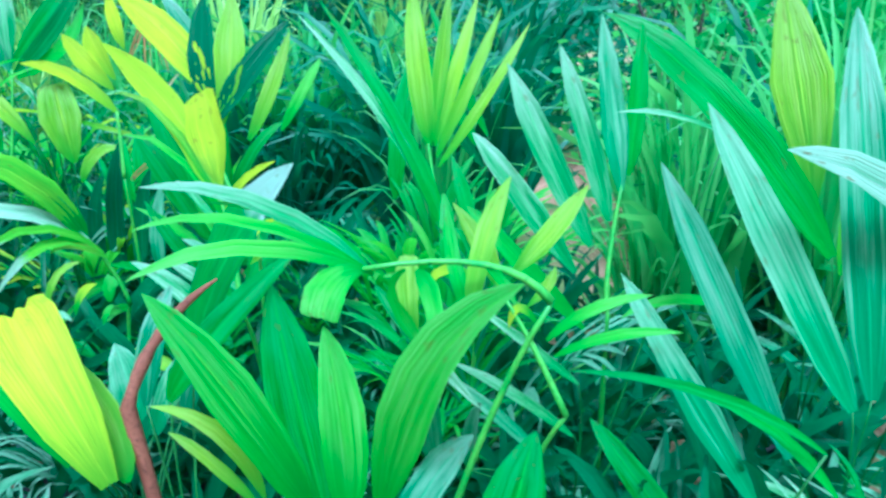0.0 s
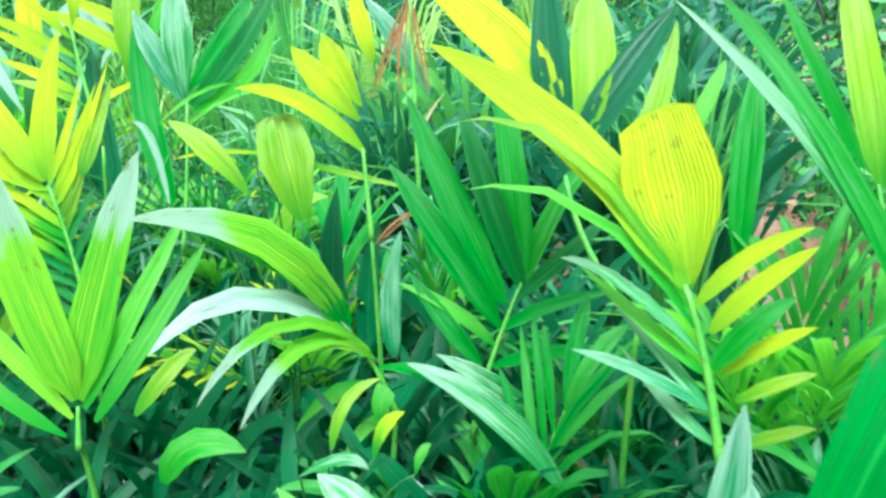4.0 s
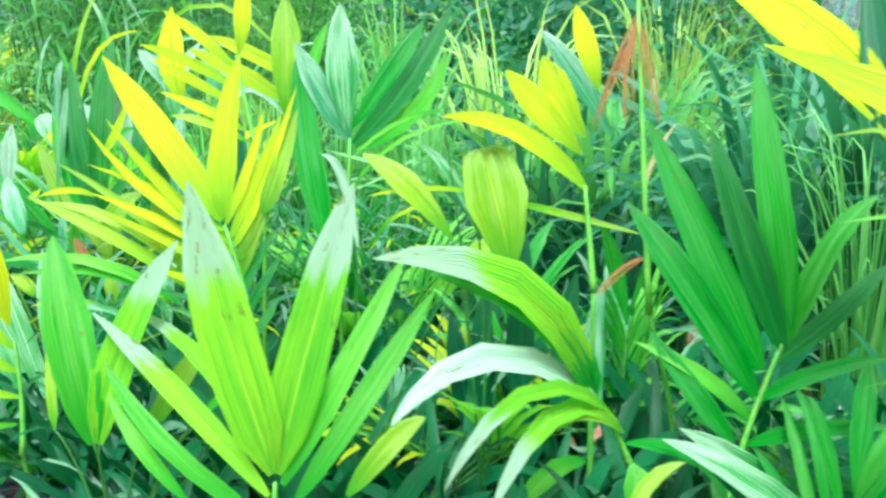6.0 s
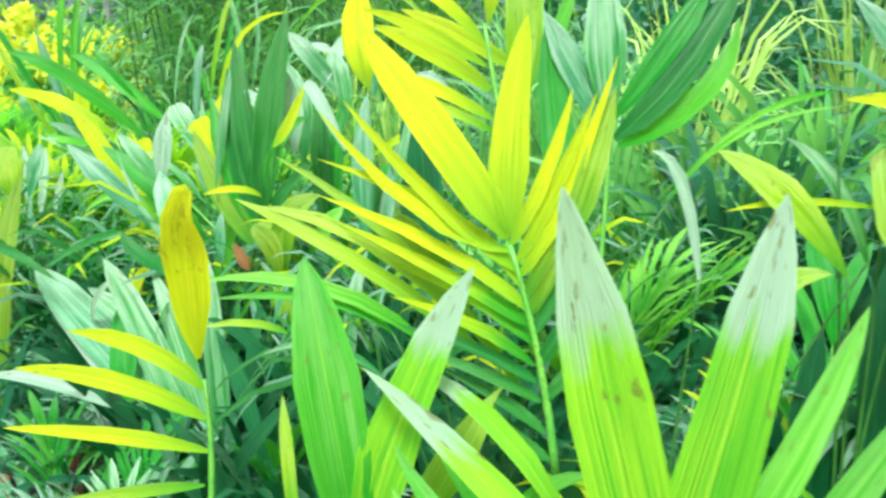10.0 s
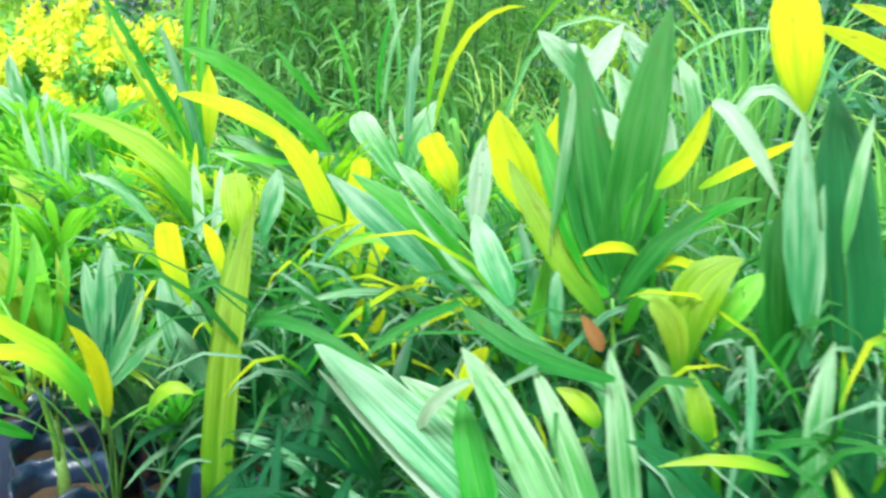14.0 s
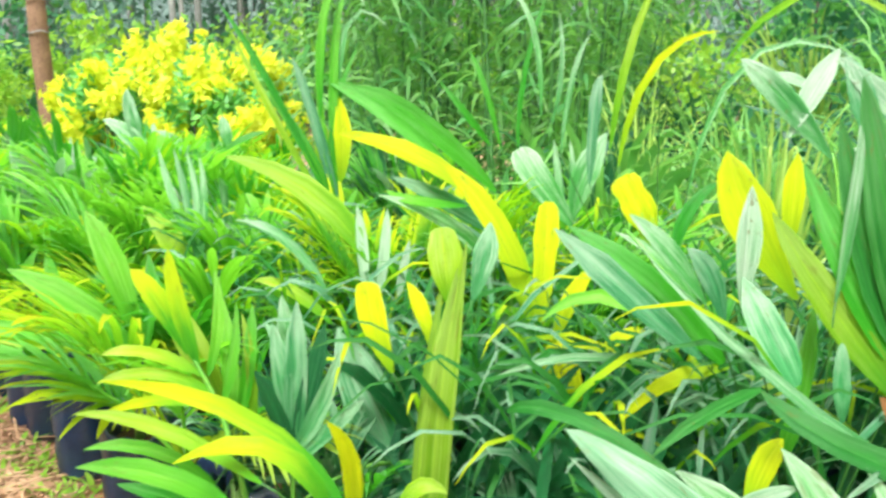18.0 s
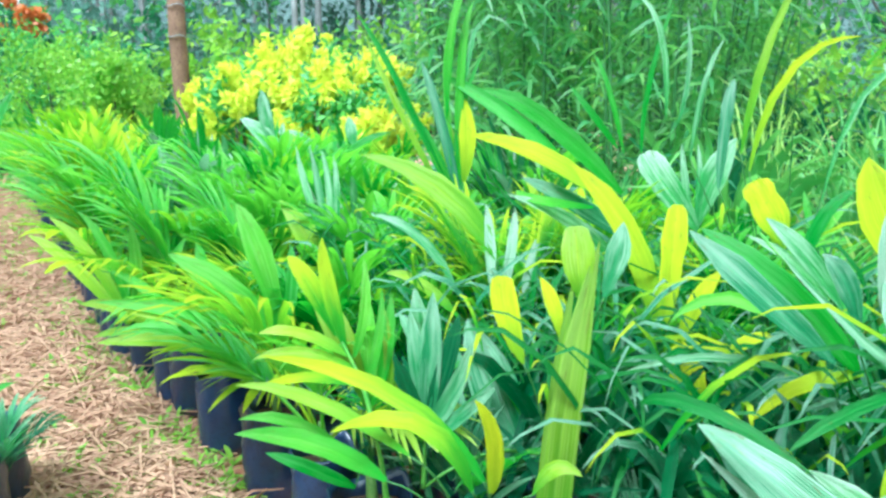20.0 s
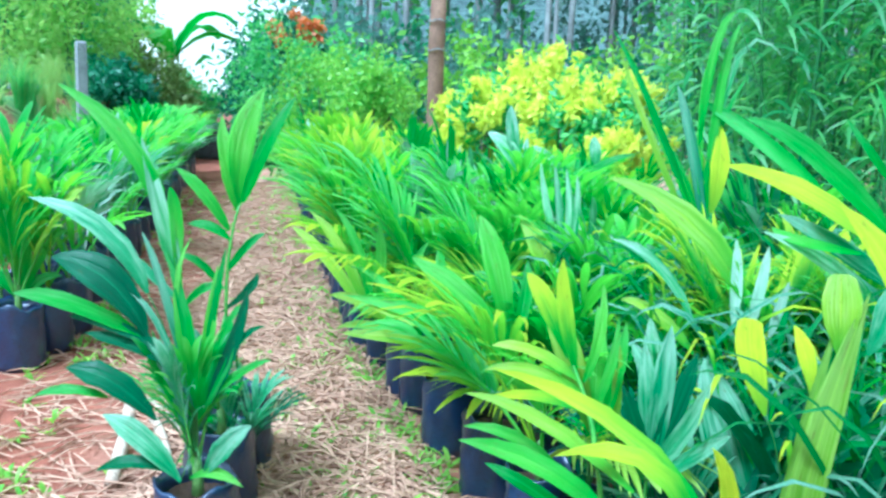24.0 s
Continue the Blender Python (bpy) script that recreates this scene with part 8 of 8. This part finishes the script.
COMB = [palm_proto(331 + i, PALM_LABEL[k], t, False, size=s, count=7, comb=(45, 86, n, w, .10)) for i, (k, t, s, n, w) in enumerate((
    ("g", "ggbd", .50, 9, .015), ("t", "tgtp", .50, 9, .018), ("o", "llbo", .50, 8, .018), ("g", "dgdt", .48, 9, .016), ("o", "lyol", .50, 8, .02), ("g", "bbgl", .52, 8, .019), ("o", "lblp", .52, 9, .019)))]
UPRIGHT = [palm_proto(351 + i, PALM_LABEL[k], t, False, size=.50, lean=i != 2, count=6, comb=(52, 86, n, w, .07)) for i, (k, t, n, w) in enumerate((
    ("o", "lbgl", 9, .017), ("g", "bpwb", 9, .018), ("t", "tpwb", 8, .019), ("o", "lbgl", 9, .018)))]
BROAD = [palm_proto(361 + i, PALM_LABEL[k], t, False, size=.50, lean=True, count=4, wide=1.25) for i, (k, t) in enumerate((("o", "lbol"), ("g", "pbgb"), ("t", "pwtg")))]
first = set()


def stand(src, x, y, turn, size):
    m = pose(x, y, ground_height(x, y), 0, 0, turn) @ Matrix.Scale(size, 4)
    if src not in first:
        first.add(src)
        src.matrix_basis = m
        return src
    return copy_thing(src, m)


def edge(y):
    """Where the bed's front row stands."""
    return .60 - .02 * y if y < 0 else .60 + .03 * y if y < 2 else max(.66 - .10 * (y - 2), .50 - .005 * (y - 3.6))


taken = [p.location.xy.copy() for p in HEROES]
for row in range(9):
    y = -3.2
    while y < 9.5:
        y += .25
        x = edge(y) + .235 * row + rp.uniform(-.03, .03)
        yy = y + rp.uniform(-.04, .04) + (.12 if row % 2 else 0)
        if any((Vector((x, yy)) - q).length < .14 for q in taken):
            continue
        if row > 5 and (yy < 2 or yy > 5.2 or rp.random() < .3):
            continue
        if yy > 5.2 and (row > 4 or rp.random() < .25) or yy < -2.2 and row > 4:
            continue
        turn = rp.uniform(0, 360)
        if row == 0 and 1.1 < yy < 2.3:
            src, size, turn = rp.choice((EDGE[0], EDGE[1], EDGE[2], EDGE[1])), rp.uniform(.80, .94), rp.uniform(-25, 35)
        elif row < 3 and 1.2 < yy < 3.6 and (row == 0 or yy > 2.0):
            src, size, turn = rp.choice(EDGE), rp.uniform(.84, 1.04) - .22 * max(0, min(1, 2.6 - yy)), rp.uniform(-30, 30)
        elif yy < 1.2:
            # mostly dark tints here, putting the shade near the bags into leaf colour
            if row < 2 or yy > .1 and row < 4:
                src, size = rp.choice((COMB[3], COMB[0], COMB[3], COMB[1], MID[1])), rp.uniform(.54, .66) + .07 * row
            else:
                pick = (COMB[3], COMB[1], COMB[0], COMB[0], COMB[5], NEAR[3], NEAR[0], NEAR[2]) if yy < -.8 else (COMB[0], COMB[5], COMB[1], COMB[2], COMB[3], NEAR[1], NEAR[2])
                src, size = (rp.choice(MID), rp.uniform(.72, .86)) if row < 5 and yy > -2.2 and rp.random() < .34 else (rp.choice(pick), rp.uniform(.78, .98)) if row > 3 else (rp.choice((COMB[3], COMB[1], COMB[3], COMB[3])), rp.uniform(.66, .82) + (.08 if yy < -.6 else 0))
        elif yy < 1.95:
            src, size = rp.choice((COMB[0], COMB[5], COMB[1], UPRIGHT[2], MID[2], MID[1], UPRIGHT[3])), rp.uniform(.74, .90)
        else:
            if row > 3 and rp.random() < .25:
                continue
            src = rp.choice((UPRIGHT[0], UPRIGHT[1], UPRIGHT[2], UPRIGHT[3], BROAD[0], BROAD[1], BROAD[2], COMB[5], UPRIGHT[1]))
            size = rp.uniform(.76, .94) if yy < 2.7 else rp.uniform(.82, 1.06)
            turn = rp.uniform(-50, 50)
        stand(src, x, yy, turn, size)

for i, src in enumerate(NEAR + EDGE + MID + COMB + UPRIGHT + BROAD):
    if src not in first:
        y = 1.4 + .3 * i
        stand(src, edge(y) + 1.72, y, 0, .8)

# ---- low leaves and weeds that crowd between the bags ----
rl = random.Random(77)
# the deep tint paints the dark gaps between bags as shaded leaves
for tint, count, label in (("d", 3600, "low leaves between the grow bags with shade in their colour"), ("t", 1000, "blue-green low leaf strips between the bags")):
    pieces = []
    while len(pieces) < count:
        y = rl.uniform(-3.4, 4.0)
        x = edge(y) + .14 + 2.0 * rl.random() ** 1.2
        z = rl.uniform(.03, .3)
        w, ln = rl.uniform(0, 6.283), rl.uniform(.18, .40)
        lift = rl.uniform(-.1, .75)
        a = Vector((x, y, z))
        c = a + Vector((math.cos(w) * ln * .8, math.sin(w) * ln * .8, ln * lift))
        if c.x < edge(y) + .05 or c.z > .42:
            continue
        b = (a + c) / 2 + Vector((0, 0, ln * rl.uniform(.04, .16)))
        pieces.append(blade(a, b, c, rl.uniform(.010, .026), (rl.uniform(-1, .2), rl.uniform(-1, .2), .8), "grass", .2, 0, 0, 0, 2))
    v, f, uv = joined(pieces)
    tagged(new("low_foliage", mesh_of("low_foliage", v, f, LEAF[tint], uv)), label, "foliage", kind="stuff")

# dark blades added between the seedlings; their colour stands in for deep shade
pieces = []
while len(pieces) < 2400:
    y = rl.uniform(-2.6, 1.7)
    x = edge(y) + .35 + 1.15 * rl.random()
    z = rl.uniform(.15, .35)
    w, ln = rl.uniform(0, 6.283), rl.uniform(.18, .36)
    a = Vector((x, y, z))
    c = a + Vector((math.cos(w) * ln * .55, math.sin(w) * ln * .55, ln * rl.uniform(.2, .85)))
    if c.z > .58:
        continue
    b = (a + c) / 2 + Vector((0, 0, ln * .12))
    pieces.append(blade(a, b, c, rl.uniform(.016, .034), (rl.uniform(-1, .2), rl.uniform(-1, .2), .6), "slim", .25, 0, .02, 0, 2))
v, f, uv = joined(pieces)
tagged(new("low_foliage", mesh_of("low_foliage", v, f, LEAF["d"], uv)), "deep green blades coloured as the shade of the bed", "foliage", kind="stuff")

# thin arching leaf strips that thread between the seedlings
for tint, count, label in (("m", 700, "thin green leaf strips threading between the seedlings"), ("t", 420, "thin blue-green leaf strips threading between the seedlings"), ("l", 200, "thin lime leaf strips with yellow tips between the seedlings")):
    pieces = []
    while len(pieces) < count:
        y = rl.uniform(-.1, 2.6)
        x = edge(y) + (.55 if y < .9 else .3) + 1.3 * rl.random()
        w, ln = rl.uniform(0, 6.283), rl.uniform(.22, .42)
        a = Vector((x, y, rl.uniform(.34, .58)))
        out = Vector((math.cos(w), math.sin(w), 0))
        c = a + out * (ln * rl.uniform(.4, .9)) + Vector((0, 0, ln * rl.uniform(-.05, .55)))
        b = (a + c) / 2 + Vector((0, 0, ln * rl.uniform(.12, .26)))
        if c.z > .82:
            continue
        pieces.append(blade(a, b, c, rl.uniform(.007, .015), (rl.uniform(-1, .2), rl.uniform(-1, .2), .7), "slim", .25, 0, .03, rl.uniform(-.4, .4), 2))
    v, f, uv = joined(pieces)
    tagged(new("leaf_strips", mesh_of("leaf_strips", v, f, LEAF[tint], uv)), label, "foliage", kind="stuff")

# thicket of broad grass and weeds on the bed's far side, dark tones standing in for its shade
weeds = []
thick = [grass_clump(2.6 + .3 * i, .2 + .3 * i, 70, .95, .55, (GRASS, FOL_GREEN, FOL_DARK, FOL_DARK)[i], 240 + i, "thick clump of broad green weeds", .032, "weed_clump", "weeds behind the bed") for i in range(4)]
for i in range(90):
    y = rl.uniform(-4.6, 3.6)
    x = edge(y) + 1.75 + 2.6 * rl.random() ** 1.4
    if in_clearing(x, y):
        continue
    weeds.append((thick[rl.choice((0, 1, 2, 3, 2, 3))].data, pose(x, y, 0, 0, 0, rl.uniform(0, 360)) @ Matrix.Scale(rl.uniform(.6, 1.15) * (1 + .12 * (x - 2)), 4)))
massed("weed_thicket", weeds, "thicket of broad green weeds behind the bed", "weeds")

# a small dark seedling beside those set on the path
stand(COMB[3], -.05, 2.12, 40, .78)
stand(COMB[0], -.16, 2.26, 160, .78)

# feathery fronds of the seedlings set on the path and across it
def feathery(thing, seed, fronds, size, tints, pairs, width):
    rng = random.Random(seed)
    for k, (az, el) in enumerate(fronds):
        line, leaves = comb_frond(rng, az, radians(el), size, tints[k % len(tints)], pairs, width, .06)
        v, f, uv = joined([tube(line, [.005 - .0004 * j for j in range(10)], 5)])
        stalk = part("frond", mesh_of("rachis", v, f, RACHIS), thing)
        for a, b, c, w, shape, pl, tn in leaves:
            v, f, uv = blade(a, b, c, w, (0, -.6, 1), shape, .3, 0, .04, rng.uniform(-.3, .3), 2)
            part("leaflet", mesh_of("leaflet", v, f, LEAF[tn], uv), stalk)


feathery(PATH_PALM, 61, ((2.9, 74), (1.2, 84), (.4, 78), (4.6, 86), (3.8, 80)), .25, "gtgbt", 7, .010)
feathery(ACROSS_PALM, 62, ((2.6, 70), (1.0, 80), (.2, 66), (4.4, 84), (3.5, 72)), .42, "lbolb", 8, .020)

# the row across the path
for row in range(2):
    y = 3.4
    while y < 12:
        y += .27
        x = -.87 - .012 * (y - 3) - .22 * row + rp.uniform(-.03, .03)
        stand(rp.choice((COMB[5], UPRIGHT[1], BROAD[1], UPRIGHT[2], BROAD[0])), x, y + rp.uniform(-.04, .04), rp.uniform(0, 360), rp.uniform(.92, 1.14))

# ---- straw litter and weeds on the path ----
rs = random.Random(3)
pieces = []
for i in range(11000):
    y = 1.2 + 9.5 * rs.random() ** 1.7
    x = rs.uniform(-.34, .5) if rs.random() < .86 else rs.gauss(-.62, .22)
    if x > edge(y) + .1:
        continue
    w, ln = rs.uniform(0, 3.14), rs.uniform(.06, .30)
    z = ground_height(x, y) + rs.uniform(.004, .028)
    dx, dy, dz = math.cos(w) * ln / 2, math.sin(w) * ln / 2, rs.uniform(-.012, .012)
    q = rs.uniform(-.02, .02)
    pieces.append(tube([(x - dx, y - dy, z - dz), (x + q, y - q, z + .006), (x + dx, y + dy, z + dz)], [.0028, .0034, .0018], 3))
for i in range(1100):
    y = 1.4 + 4.5 * rs.random() ** 1.5
    x = rs.uniform(-.3, .48)
    if x > edge(y) + .06:
        continue
    w, ln = rs.uniform(0, 6.283), rs.uniform(.12, .34)
    z = ground_height(x, y) + .015
    dx, dy = math.cos(w) * ln, math.sin(w) * ln
    pieces.append(tube([(x, y, z), (x + dx * .5, y + dy * .5, z + rs.uniform(.02, .06)), (x + dx, y + dy, z + rs.uniform(0, .05))], [.0026, .0036, .0016], 3))
v, f, uv = joined(pieces)
tagged(new("straw_litter", mesh_of("straw_litter", v, f, STRAW, smooth=False)), "dry straw strewn over the red earth path", "straw", kind="stuff")
pieces = []
for i in range(850):
    y = 1.5 + 8 * rs.random() ** 1.5
    x = rs.choice((rs.gauss(.22, .1), edge(y) - .1 - .12 * rs.random() ** 2, rs.gauss(.0, .2), rs.gauss(-.75, .15)))
    if x > edge(y) - .05:
        continue
    hub = Vector((x, y, ground_height(x, y)))
    for k in range(4):
        w, ln = rs.uniform(0, 6.3), rs.uniform(.02, .07) * (1.7 if x > .3 else 1)
        e = hub + Vector((math.cos(w) * ln, math.sin(w) * ln, rs.uniform(.01, .05)))
        pieces.append(blade(hub, (hub + e) / 2 + Vector((0, 0, .012)), e, rs.uniform(.006, .018), (0, 0, 1), "lance", .2, 0, 0, 0, 2))
v, f, uv = joined(pieces)
tagged(new("path_weeds", mesh_of("path_weeds", v, f, FOL_LIME, uv)), "small green weeds sprouting along the path", "weeds", kind="stuff")

# loose sticks by the path
for x0, y0, x1, y1, r in ((-.46, 3.02, -.41, 2.28, .021), (-.36, 2.78, -.26, 2.35, .016), (-.40, 2.95, -.2, 2.5, .008)):
    z = ground_height(x0, y0) + .02
    v, f = tube(bend((x0, y0, z), ((x0 + x1) / 2 + .01, (y0 + y1) / 2, z + .008), (x1, y1, z), 6), [r, r * 1.05, r, r * .95, r, r * .9], 8)
    tagged(new("stick", mesh_of("stick", v, f, WOOD)), "pale dry stick lying on the red earth", "stick", "sticks")
